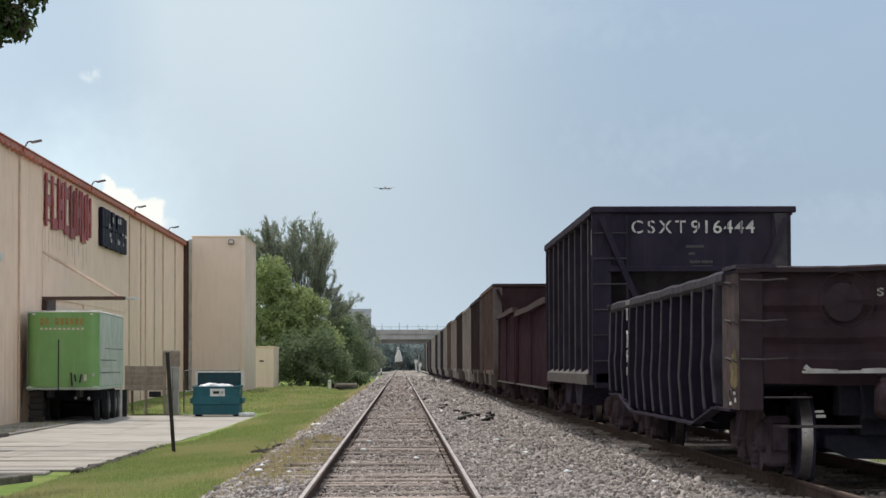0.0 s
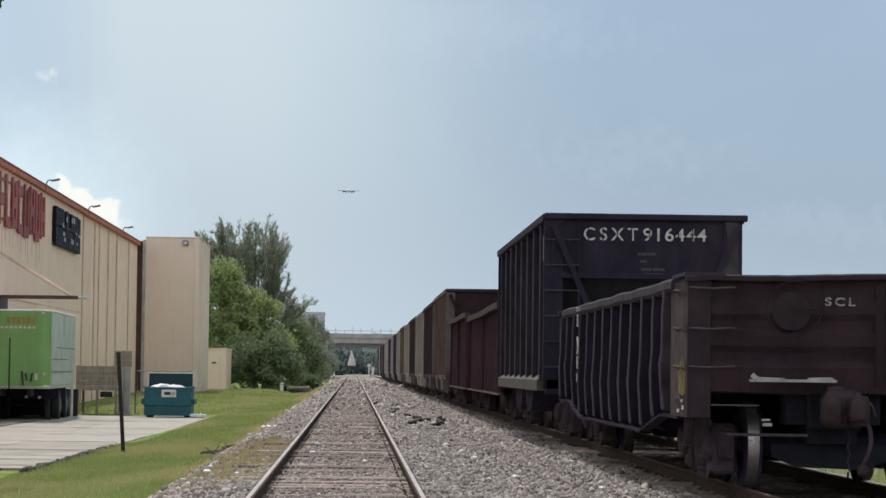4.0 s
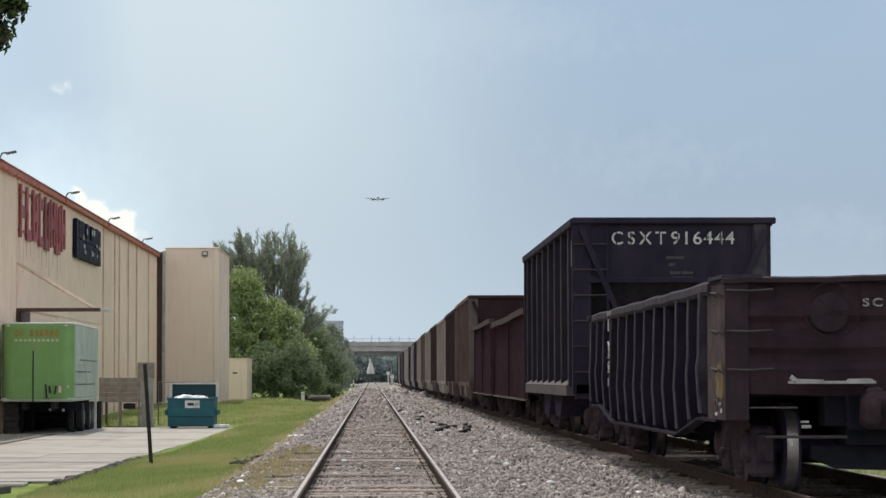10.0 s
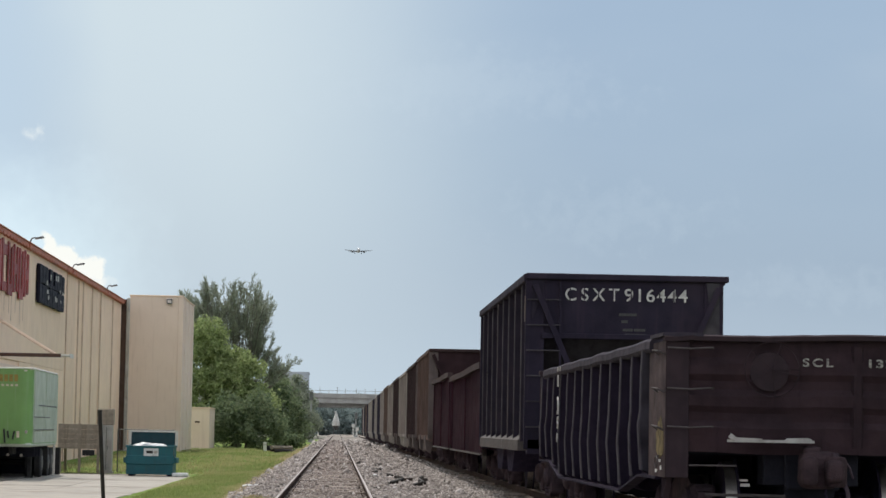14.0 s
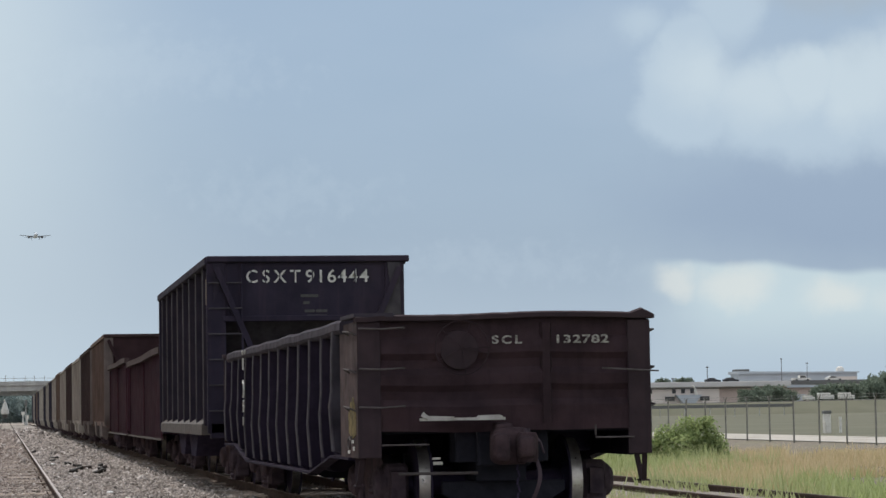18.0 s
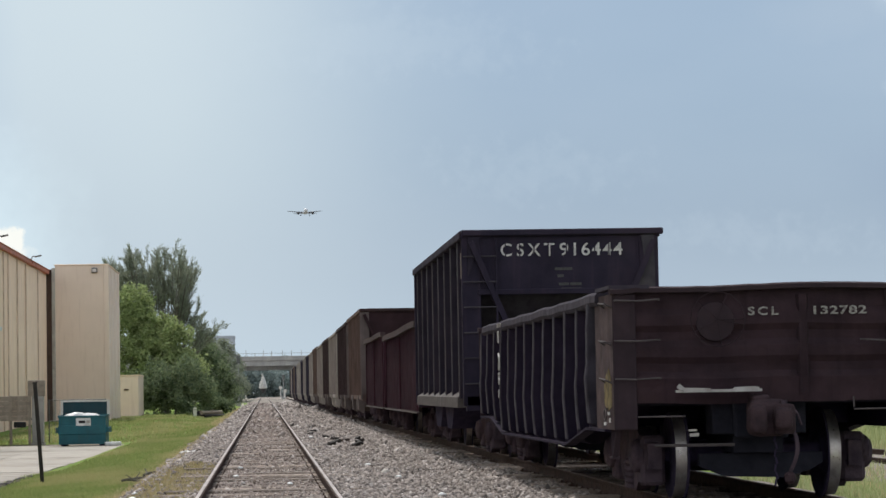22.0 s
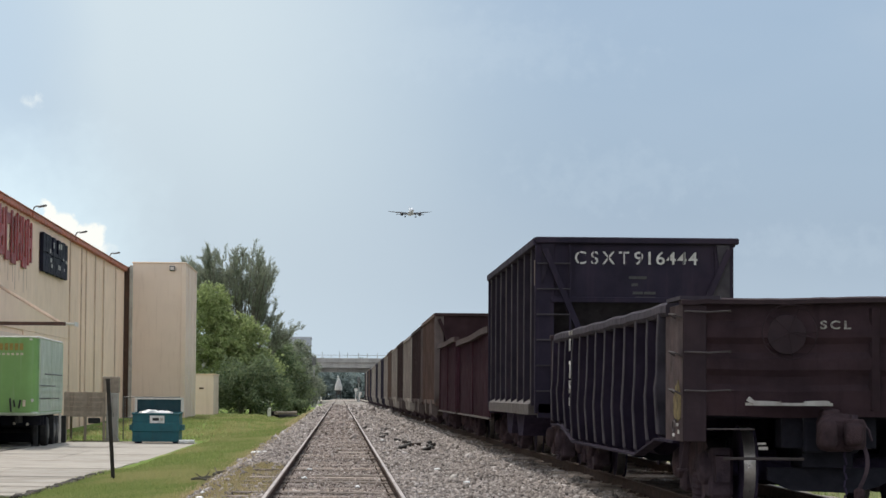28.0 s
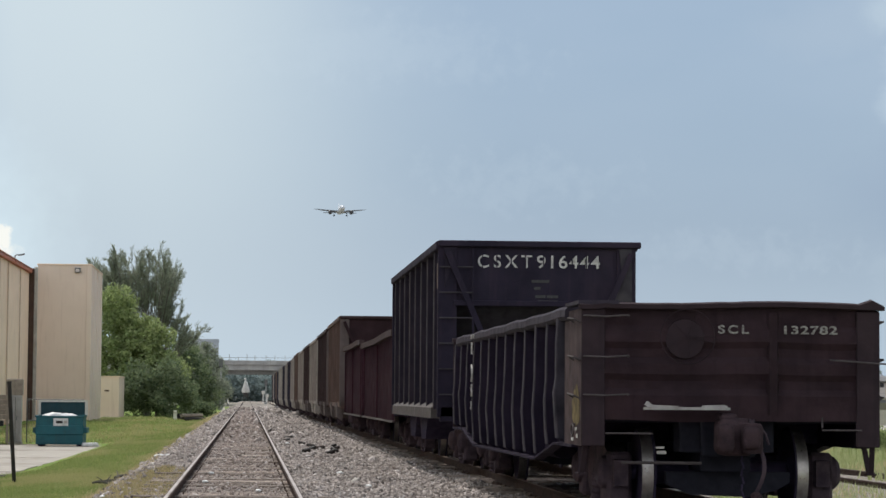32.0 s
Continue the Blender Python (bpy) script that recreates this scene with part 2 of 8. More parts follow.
# ---- materials ----
def material(name, color, rough=0.7, metal=0.0, dark=None, grain=6.0, spots=None, spot_amount=0.5, bump=0.15, bump_scale=40.0, streaks=None, vary=0.0, spec=0.4):
    """A worn surface: a base colour with grain, blotches, runs of dirt down its faces, and fine relief."""
    m = bpy.data.materials.new(name)
    m.use_nodes = True
    n = Net(m.node_tree)
    bsdf = n.nt.nodes["Principled BSDF"]
    pos = n.nt.nodes.new("ShaderNodeNewGeometry").outputs["Position"]
    dark = dark or tuple(c * 0.62 for c in color)
    c = n.ramp(n.noise(pos, grain, 6.0, 0.6), [(0.3, dark), (0.62, color)])
    if spots:
        c = n.mix(n.math("MULTIPLY", n.step(n.noise(pos, grain * 0.22, 5.0, 0.65), 0.5, 0.68), spot_amount), c, spots)
    if streaks:
        run = n.noise(n.scaled(pos, 5.0, 5.0, 0.35), 1.3, 5.0, 0.6)
        c = n.mix(n.math("MULTIPLY", n.step(run, 0.5, 0.72), 0.55), c, streaks)
    if vary:
        rnd = n.nt.nodes.new("ShaderNodeObjectInfo").outputs["Random"]
        c = n.mix(1.0, c, n.ramp(rnd, [(0.0, (1 - vary,) * 3), (1.0, (1 + vary,) * 3)]), "MULTIPLY")
    n.nt.links.new(c, bsdf.inputs["Base Color"])
    bsdf.inputs["Metallic"].default_value = metal
    bsdf.inputs["Specular IOR Level"].default_value = spec
    r = n.ramp(n.noise(pos, grain * 1.7, 3.0), [(0.3, (max(rough - 0.14, 0.05),) * 3), (0.7, (min(rough + 0.12, 1.0),) * 3)])
    n.nt.links.new(r, bsdf.inputs["Roughness"])
    if bump:
        b = n.nt.nodes.new("ShaderNodeBump")
        b.inputs["Strength"].default_value, b.inputs["Distance"].default_value = bump, 0.03
        n.nt.links.new(n.noise(pos, bump_scale, 4.0), b.inputs["Height"])
        n.nt.links.new(b.outputs[0], bsdf.inputs["Normal"])
    return m


def island_material(name, colors, rough=0.85, through=0.0, patch=None):
    """Many small pieces in one mesh, each with its own shade."""
    m = bpy.data.materials.new(name)
    m.use_nodes = True
    n = Net(m.node_tree)
    bsdf = n.nt.nodes["Principled BSDF"]
    g = n.nt.nodes.new("ShaderNodeNewGeometry")
    stops = [(i / (len(colors) - 1), c) for i, c in enumerate(colors)]
    c = n.ramp(g.outputs["Random Per Island"], stops)
    c = n.mix(n.math("MULTIPLY", n.noise(g.outputs["Position"], 0.6, 3.0), 0.5), c, colors[0])
    if patch:
        c = n.mix(n.math("MULTIPLY", n.step(n.noise(n.scaled(g.outputs["Position"], 1.0, 0.35, 1.0), 0.30, 5.0), 0.43, 0.60), 0.85), c, patch)
    n.nt.links.new(c, bsdf.inputs["Base Color"])
    bsdf.inputs["Roughness"].default_value = rough
    bsdf.inputs["Specular IOR Level"].default_value = 0.25
    if through:
        t = n.nt.nodes.new("ShaderNodeBsdfTranslucent")
        mx = n.nt.nodes.new("ShaderNodeMixShader")
        mx.inputs[0].default_value = through
        n.nt.links.new(c, t.inputs[0])
        n.nt.links.new(bsdf.outputs[0], mx.inputs[1])
        n.nt.links.new(t.outputs[0], mx.inputs[2])
        n.nt.links.new(mx.outputs[0], n.nt.nodes["Material Output"].inputs[0])
    return m


M = {}
M["ballast"] = material("ballast", (0.30, 0.265, 0.23), 0.95, dark=(0.11, 0.095, 0.082), grain=22.0, spots=(0.18, 0.15, 0.12), spot_amount=0.6, bump=0.9, bump_scale=26.0)
M["stones"] = island_material("stones", [(0.085, 0.073, 0.069), (0.300, 0.263, 0.240), (0.500, 0.440, 0.408), (0.190, 0.160, 0.146), (0.660, 0.600, 0.575)], 0.92)
M["stones_brown"] = island_material("stones_brown", [(0.1144, 0.0915, 0.0819), (0.3224, 0.2652, 0.2402), (0.4368, 0.3692, 0.3385), (0.2184, 0.1747, 0.1551), (0.6032, 0.5512, 0.5242)], 0.92)
M["rail_side"] = material("rail_side", (0.085, 0.058, 0.050), 0.85, 0.1, dark=(0.036, 0.027, 0.0245), grain=9.0, spots=(0.09, 0.058, 0.047), bump=0.3, spec=0.12)
M["rail_head"] = material("rail_head", (0.40, 0.345, 0.325), 0.46, 0.8, dark=(0.20, 0.165, 0.145), grain=3.0, bump=0.05)
M["rail_head_rust"] = material("rail_head_rust", (0.1440, 0.0960, 0.0788), 0.5, 0.5, dark=(0.0900, 0.0600, 0.0504), grain=3.0, bump=0.1)
M["tie"] = material("tie", (0.3045, 0.2467, 0.2100), 0.9, dark=(0.1050, 0.0819, 0.0693), grain=11.0, spots=(0.3990, 0.3308, 0.2835), bump=0.6, bump_scale=30.0, vary=0.38)
M["plate"] = material("plate", (0.10, 0.068, 0.055), 0.85, 0.2, grain=14.0, bump=0.3, spec=0.2)
M["lawn"] = material("lawn", (0.163, 0.235, 0.052), 0.95, dark=(0.113, 0.177, 0.036), grain=2.2, spots=(0.325, 0.305, 0.115), spot_amount=0.75, bump=0.8, bump_scale=18.0, spec=0.1)
M["blades"] = island_material("blades", [(0.205, 0.262, 0.090), (0.293, 0.350, 0.128), (0.390, 0.412, 0.178), (0.253, 0.303, 0.106)], 0.85, 0.4, (0.46, 0.405, 0.215))
M["dry_blades"] = island_material("dry_blades", [(0.50, 0.395, 0.235), (0.70, 0.58, 0.385), (0.60, 0.485, 0.305), (0.42, 0.365, 0.185)], 0.85, 0.35)
M["concrete"] = material("concrete", (0.3927, 0.3614, 0.3213), 0.9, dark=(0.3034, 0.2766, 0.2409), grain=1.3, spots=(0.2209, 0.1942, 0.1629), spot_amount=0.75, bump=0.25, bump_scale=22.0, vary=0.09)
M["worn_concrete"] = material("worn_concrete", (0.265, 0.243, 0.215), 0.92, dark=(0.17, 0.155, 0.135), grain=1.1, spots=(0.38, 0.35, 0.31), spot_amount=0.8, bump=0.4, bump_scale=22.0)
M["tarry"] = material("tarry", (0.045, 0.036, 0.031), 0.95, dark=(0.020, 0.017, 0.015), grain=5.0, spots=(0.16, 0.135, 0.11), bump=0.8, vary=0.3)
M["kerb"] = material("kerb", (0.13, 0.112, 0.095), 0.95, dark=(0.045, 0.038, 0.032), grain=4.0, spots=(0.30, 0.27, 0.235), bump=0.7, vary=0.3)
M["dirt"] = material("dirt", (0.20, 0.165, 0.125), 0.97, dark=(0.11, 0.095, 0.07), grain=2.0, spots=(0.14, 0.15, 0.05), bump=0.6)
M["wall"] = material("wall", (0.8240, 0.6304, 0.4836), 0.8, dark=(0.7468, 0.5664, 0.4325), grain=0.8, streaks=(0.6489, 0.4777, 0.3581), bump=0.06, vary=0.05)
M["wall_smooth"] = material("wall_smooth", (0.7331, 0.5920, 0.4909), 0.8, dark=(0.6839, 0.5472, 0.4515), grain=0.6, streaks=(0.6101, 0.4775, 0.3894), bump=0.05)
M["seam"] = material("seam", (0.6406, 0.4870, 0.3795), 0.8, dark=(0.4928, 0.3669, 0.2846), grain=2.0, streaks=(0.3696, 0.2404, 0.1771))
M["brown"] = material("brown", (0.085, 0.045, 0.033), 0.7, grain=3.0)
M["red_trim"] = material("red_trim", (0.4956, 0.1553, 0.0910), 0.6, dark=(0.3540, 0.1148, 0.0715), grain=2.0, vary=0.1)
M["red_sign"] = material("red_sign", (0.2924, 0.0475, 0.0475), 0.6, dark=(0.1720, 0.0323, 0.0323), grain=2.6, streaks=(0.4300, 0.2280, 0.1900), vary=0.22)
M["navy_sign"] = material("navy_sign", (0.013, 0.012, 0.024), 0.7, grain=2.0, vary=0.2, spec=0.15)
M["white_metal"] = material("white_metal", (0.66, 0.64, 0.60), 0.55, 0.0, dark=(0.5, 0.48, 0.45), grain=3.0, streaks=(0.35, 0.3, 0.26))
M["lamp_grey"] = material("lamp_grey", (0.14, 0.14, 0.14), 0.5, 0.4, grain=5.0)
M["trailer_green"] = material("trailer_green", (0.185, 0.355, 0.115), 0.5, dark=(0.155, 0.30, 0.095), grain=1.0, streaks=(0.24, 0.36, 0.17), bump=0.04)
M["trailer_side"] = material("trailer_side", (0.50, 0.56, 0.465), 0.6, 0.0, dark=(0.37, 0.44, 0.34), grain=1.2, spots=(0.58, 0.60, 0.54), streaks=(0.20, 0.25, 0.18))
M["trailer_dark"] = material("trailer_dark", (0.035, 0.035, 0.037), 0.7, 0.2, grain=6.0)
M["rubber"] = material("rubber", (0.022, 0.022, 0.023), 0.85, grain=9.0)
M["gold_paint"] = material("gold_paint", (0.32, 0.24, 0.06), 0.6, grain=9.0)
M["cream_paint"] = material("cream_paint", (0.62, 0.57, 0.44), 0.6, grain=9.0)
M["teal"] = material("teal", (0.012, 0.115, 0.145), 0.5, 0.0, dark=(0.01, 0.08, 0.105), grain=2.5, streaks=(0.03, 0.085, 0.09), spots=(0.02, 0.15, 0.18))
M["bag"] = material("bag", (0.80, 0.80, 0.80), 0.35, grain=4.0, bump=0.4)
M["black_post"] = material("black_post", (0.028, 0.024, 0.022), 0.7, 0.2, grain=6.0, spots=(0.10, 0.06, 0.045))
M["grey_wood"] = material("grey_wood", (0.3360, 0.2808, 0.2258), 0.9, dark=(0.2240, 0.1836, 0.1470), grain=5.0, streaks=(0.1792, 0.1404, 0.1050), vary=0.15)
M["grey_box"] = material("grey_box", (0.42, 0.40, 0.37), 0.6, grain=2.0, streaks=(0.28, 0.24, 0.2))
M["galvanised"] = material("galvanised", (0.36, 0.36, 0.35), 0.5, 0.6, grain=6.0)
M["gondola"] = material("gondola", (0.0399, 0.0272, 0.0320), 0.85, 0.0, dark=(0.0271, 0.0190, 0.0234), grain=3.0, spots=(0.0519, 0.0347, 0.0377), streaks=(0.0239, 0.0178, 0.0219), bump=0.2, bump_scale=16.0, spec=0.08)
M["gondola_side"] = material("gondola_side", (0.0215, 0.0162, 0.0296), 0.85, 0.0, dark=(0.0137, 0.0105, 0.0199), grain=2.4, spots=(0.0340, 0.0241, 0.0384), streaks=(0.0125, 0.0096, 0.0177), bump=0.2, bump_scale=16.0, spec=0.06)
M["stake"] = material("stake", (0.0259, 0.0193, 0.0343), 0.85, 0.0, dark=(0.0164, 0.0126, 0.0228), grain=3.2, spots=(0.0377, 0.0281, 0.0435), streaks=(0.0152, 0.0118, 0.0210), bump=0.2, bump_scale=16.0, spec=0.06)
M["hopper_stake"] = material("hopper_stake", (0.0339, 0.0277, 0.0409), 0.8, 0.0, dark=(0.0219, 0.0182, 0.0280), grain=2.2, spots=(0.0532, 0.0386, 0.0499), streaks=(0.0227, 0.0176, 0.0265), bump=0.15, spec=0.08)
M["chord"] = material("chord", (0.0470, 0.0391, 0.0520), 0.85, 0.0, dark=(0.0300, 0.0255, 0.0344), grain=5.0, spots=(0.0652, 0.0522, 0.0647), spec=0.1)
M["rung"] = material("rung", (0.085, 0.072, 0.074), 0.75, 0.0, grain=9.0, spec=0.15)
M["faded"] = material("faded", (0.3168, 0.2992, 0.2790), 0.85, dark=(0.0660, 0.0528, 0.0540), grain=34.0)
M["teal_dark"] = material("teal_dark", (0.006, 0.045, 0.06), 0.6, grain=2.5)
# dark maroon for car ends, with their shade put into the colour
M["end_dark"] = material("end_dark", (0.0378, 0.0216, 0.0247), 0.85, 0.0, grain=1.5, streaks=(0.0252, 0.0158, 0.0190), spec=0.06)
M["weeds"] = island_material("weeds", [(0.2846, 0.3177, 0.1301), (0.4318, 0.4739, 0.2365), (0.5495, 0.5601, 0.3312), (0.3631, 0.3931, 0.1774)], 0.8, 0.4)
M["black_iron"] = material("black_iron", (0.0226, 0.0225, 0.0307), 0.9, 0.0, dark=(0.0141, 0.0144, 0.0204), grain=6.0, bump=0.3, spec=0.06)
M["primer"] = material("primer", (0.0860, 0.0614, 0.0627), 0.85, 0.0, dark=(0.0441, 0.0317, 0.0345), grain=4.0, spots=(0.1158, 0.0835, 0.0753), spot_amount=0.6, spec=0.08)
M["yellow_rust"] = material("yellow_rust", (0.20, 0.155, 0.075), 0.85, dark=(0.055, 0.042, 0.03), grain=9.0, spots=(0.045, 0.036, 0.032), spec=0.1)
M["hopper_black"] = material("hopper_black", (0.0306, 0.0248, 0.0407), 0.8, 0.0, dark=(0.0198, 0.0167, 0.0278), grain=2.0, spots=(0.0487, 0.0348, 0.0497), streaks=(0.0436, 0.0323, 0.0484), bump=0.15, spec=0.08)
M["hopper_sill"] = material("hopper_sill", (0.0896, 0.0765, 0.0729), 0.75, 0.0, dark=(0.0527, 0.0433, 0.0421), grain=4.0, spots=(0.0632, 0.0408, 0.0351), spec=0.25)
M["brown_car"] = material("brown_car", (0.0548, 0.0187, 0.0296), 0.85, 0.0, dark=(0.0362, 0.0137, 0.0226), grain=1.6, spots=(0.0673, 0.0269, 0.0382), streaks=(0.0299, 0.0130, 0.0207), spec=0.08)
M["rust_car"] = material("rust_car", (0.0515, 0.0336, 0.0342), 0.85, 0.0, dark=(0.0347, 0.0235, 0.0246), grain=1.2, streaks=(0.0269, 0.0196, 0.0213), spec=0.08)
M["tan_car"] = material("tan_car", (0.2850, 0.2430, 0.2250), 0.88, 0.0, dark=(0.1950, 0.1650, 0.1530), grain=1.2, streaks=(0.1200, 0.1005, 0.0945), spec=0.1)
M["truck"] = material("truck", (0.0383, 0.0305, 0.0566), 0.9, 0.0, dark=(0.0221, 0.0185, 0.0354), grain=7.0, spots=(0.0600, 0.0405, 0.0631), bump=0.3, spec=0.1)
M["coupler"] = material("coupler", (0.0508, 0.0328, 0.0372), 0.9, 0.0, dark=(0.0264, 0.0182, 0.0217), grain=8.0, bump=0.5, spec=0.1)
M["tread"] = material("tread", (0.40, 0.375, 0.36), 0.38, 0.8, dark=(0.24, 0.22, 0.21), grain=9.0, bump=0.05)
# paler stake colour: light grazing the outer faces is put into it
M["lit_edge"] = material("lit_edge", (0.0500, 0.0435, 0.0564), 0.75, 0.0, dark=(0.0224, 0.0190, 0.0258), grain=4.0, spots=(0.0732, 0.0623, 0.0721), streaks=(0.0207, 0.0172, 0.0231), bump=0.2, bump_scale=16.0, spec=0.15)
# paler hopper colour, with light on the outer faces painted in
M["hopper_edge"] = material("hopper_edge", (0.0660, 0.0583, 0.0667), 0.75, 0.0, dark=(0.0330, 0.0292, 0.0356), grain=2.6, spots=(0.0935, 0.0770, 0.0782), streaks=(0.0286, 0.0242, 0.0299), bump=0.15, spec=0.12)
M["brown_chord"] = material("brown_chord", (0.0665, 0.0452, 0.0448), 0.85, 0.0, dark=(0.0431, 0.0299, 0.0308), grain=4.0, spots=(0.0888, 0.0636, 0.0629), spec=0.1)
M["dusty_post"] = material("dusty_post", (0.1373, 0.1105, 0.1047), 0.88, 0.0, dark=(0.0888, 0.0723, 0.0692), grain=1.6, streaks=(0.0646, 0.0527, 0.0514), spec=0.1)
M["pale_post"] = material("pale_post", (0.36, 0.325, 0.295), 0.88, 0.0, dark=(0.26, 0.23, 0.205), grain=1.6, streaks=(0.17, 0.145, 0.13), spec=0.1)
M["pale_step"] = material("pale_step", (0.3910, 0.3740, 0.3680), 0.75, dark=(0.2550, 0.2380, 0.2300), grain=7.0, spots=(0.1700, 0.1445, 0.1288))
# gondola colour lightened to offset the end's shade, with weathered blotches
M["lightened_sheet"] = material("lightened_sheet", (0.0723, 0.0464, 0.0546), 0.85, 0.0, dark=(0.0424, 0.0283, 0.0343), grain=2.2, spots=(0.0873, 0.0555, 0.0598), streaks=(0.0373, 0.0258, 0.0310), bump=0.3, bump_scale=12.0, spec=0.08)
M["verge_dry"] = island_material("verge_dry", [(0.34, 0.285, 0.15), (0.54, 0.445, 0.27), (0.44, 0.36, 0.20), (0.34, 0.35, 0.13)], 0.9, 0.3)
M["side_frame"] = material("side_frame", (0.0758, 0.0553, 0.0664), 0.9, 0.0, dark=(0.0369, 0.0281, 0.0376), grain=6.0, spots=(0.1177, 0.0795, 0.0819), bump=0.4, spec=0.1)
M["mid_car"] = material("mid_car", (0.1241, 0.0833, 0.0719), 0.88, 0.0, dark=(0.0831, 0.0562, 0.0489), grain=1.2, streaks=(0.0554, 0.0378, 0.0341), spec=0.1)
M["rust_run"] = material("rust_run", (0.11, 0.065, 0.045), 0.9, dark=(0.05, 0.032, 0.024), grain=6.0, spots=(0.22, 0.15, 0.11), spec=0.1)
M["rubble"] = island_material("rubble", [(0.34, 0.31, 0.28), (0.62, 0.58, 0.54), (0.48, 0.44, 0.40), (0.72, 0.70, 0.67)], 0.9)
M["letter"] = material("letter", (0.62, 0.60, 0.58), 0.8, dark=(0.38, 0.365, 0.355), grain=18.0)
M["faint_letter"] = material("faint_letter", (0.065, 0.062, 0.064), 0.8, grain=18.0)
M["bark"] = material("bark", (0.15, 0.135, 0.115), 0.95, grain=5.0, bump=0.6)
M["leaf"] = island_material("leaf", [(0.0914, 0.1295, 0.0704), (0.1908, 0.2436, 0.1307), (0.2899, 0.3425, 0.1844), (0.1908, 0.2284, 0.1425)], 0.7, 0.42)
# far leaves: distance haze is mixed into these paler, greyer greens
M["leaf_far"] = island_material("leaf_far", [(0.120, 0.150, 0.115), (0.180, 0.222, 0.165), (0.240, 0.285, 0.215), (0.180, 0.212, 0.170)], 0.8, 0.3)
# stronger haze in the colour, for the trees past the overpass
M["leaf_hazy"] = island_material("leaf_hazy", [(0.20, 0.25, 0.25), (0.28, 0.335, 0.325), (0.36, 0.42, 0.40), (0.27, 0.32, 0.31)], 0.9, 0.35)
M["leaf_light"] = island_material("leaf_light", [(0.1476, 0.1941, 0.0788), (0.2953, 0.3680, 0.1506), (0.4565, 0.5153, 0.2365), (0.2953, 0.3413, 0.1649)], 0.7, 0.45)
M["needle"] = island_material("needle", [(0.1850, 0.2066, 0.1618), (0.2672, 0.2967, 0.2212), (0.3495, 0.3762, 0.2806), (0.2672, 0.2861, 0.2212)], 0.8, 0.45)
M["leaf_near"] = island_material("leaf_near", [(0.0264, 0.0507, 0.0165), (0.0540, 0.0957, 0.0264), (0.1080, 0.1350, 0.0413), (0.0600, 0.0338, 0.0462)], 0.5, 0.25)
M["bridge"] = material("bridge", (0.40, 0.385, 0.375), 0.9, dark=(0.26, 0.25, 0.24), grain=0.3, streaks=(0.22, 0.21, 0.2), bump=0.0)
M["crossing"] = material("crossing", (0.40, 0.345, 0.285), 0.95, dark=(0.27, 0.23, 0.185), grain=0.5, spots=(0.34, 0.32, 0.29), bump=0.0)
M["asphalt"] = material("asphalt", (0.055, 0.052, 0.05), 0.9, grain=1.0, spots=(0.09, 0.085, 0.08), bump=0.2)
M["fence_post"] = material("fence_post", (0.20, 0.195, 0.175), 0.6, 0.3, grain=5.0)
M["far_pink"] = material("far_pink", (0.50, 0.40, 0.36), 0.9, dark=(0.42, 0.335, 0.305), grain=0.1, streaks=(0.40, 0.33, 0.30), bump=0.0)
M["far_roof"] = material("far_roof", (0.52, 0.50, 0.50), 0.85, dark=(0.45, 0.43, 0.43), grain=0.1, streaks=(0.42, 0.40, 0.39), bump=0.0)
M["car_dark"] = material("car_dark", (0.03, 0.032, 0.04), 0.35, grain=2.0, bump=0.0)
M["far_wall"] = material("far_wall", (0.64, 0.57, 0.54), 0.9, dark=(0.55, 0.49, 0.46), grain=0.1, bump=0.0)
# bluish pale grey, haze of distance included in the colour
M["far_grey"] = material("far_grey", (0.42, 0.45, 0.50), 0.7, dark=(0.36, 0.39, 0.44), grain=0.08, bump=0.0)
M["plane_white"] = material("plane_white", (0.66, 0.68, 0.72), 0.35, dark=(0.6, 0.62, 0.66), grain=0.4, bump=0.0)
M["plane_grey"] = material("plane_grey", (0.15, 0.165, 0.195), 0.4, dark=(0.12, 0.13, 0.155), grain=0.4, bump=0.0)
M["plane_dark"] = material("plane_dark", (0.05, 0.05, 0.055), 0.5, grain=0.5, bump=0.0)
M["field"] = material("field", (0.138, 0.134, 0.098), 0.97, dark=(0.112, 0.112, 0.080), grain=0.08, spots=(0.185, 0.165, 0.13), bump=0.0, spec=0.1)
M["town"] = material("town", (0.22, 0.205, 0.18), 0.97, dark=(0.13, 0.14, 0.10), grain=0.02, bump=0.0, spec=0.1)


# ---- shapes ----
def part(name, bm, mat, parent, label=""):
    me = bpy.data.meshes.new(name)
    bm.normal_update()
    bm.to_mesh(me)
    bm.free()
    me.materials.append(mat)
    me.shade_smooth()
    me.set_sharp_from_angle(angle=radians(32))
    ob = new(name, me)
    ob.parent = parent
    if label:
        tagged(ob, label)
    return ob


def thing(name, label, category, at=(0, 0, 0), group="", kind="", turn=0.0):
    ob = new(name)
    ob.matrix_basis = pose(*at, 0, 0, turn)
    ob.empty_display_size = 0.2
    return tagged(ob, label, category, group, kind)


def again(ob, m):
    """The same piece once more, sharing its mesh, at a pose in its parent's space."""
    o = ob.copy()
    scene.collection.objects.link(o)
    o.matrix_basis = m
    return o


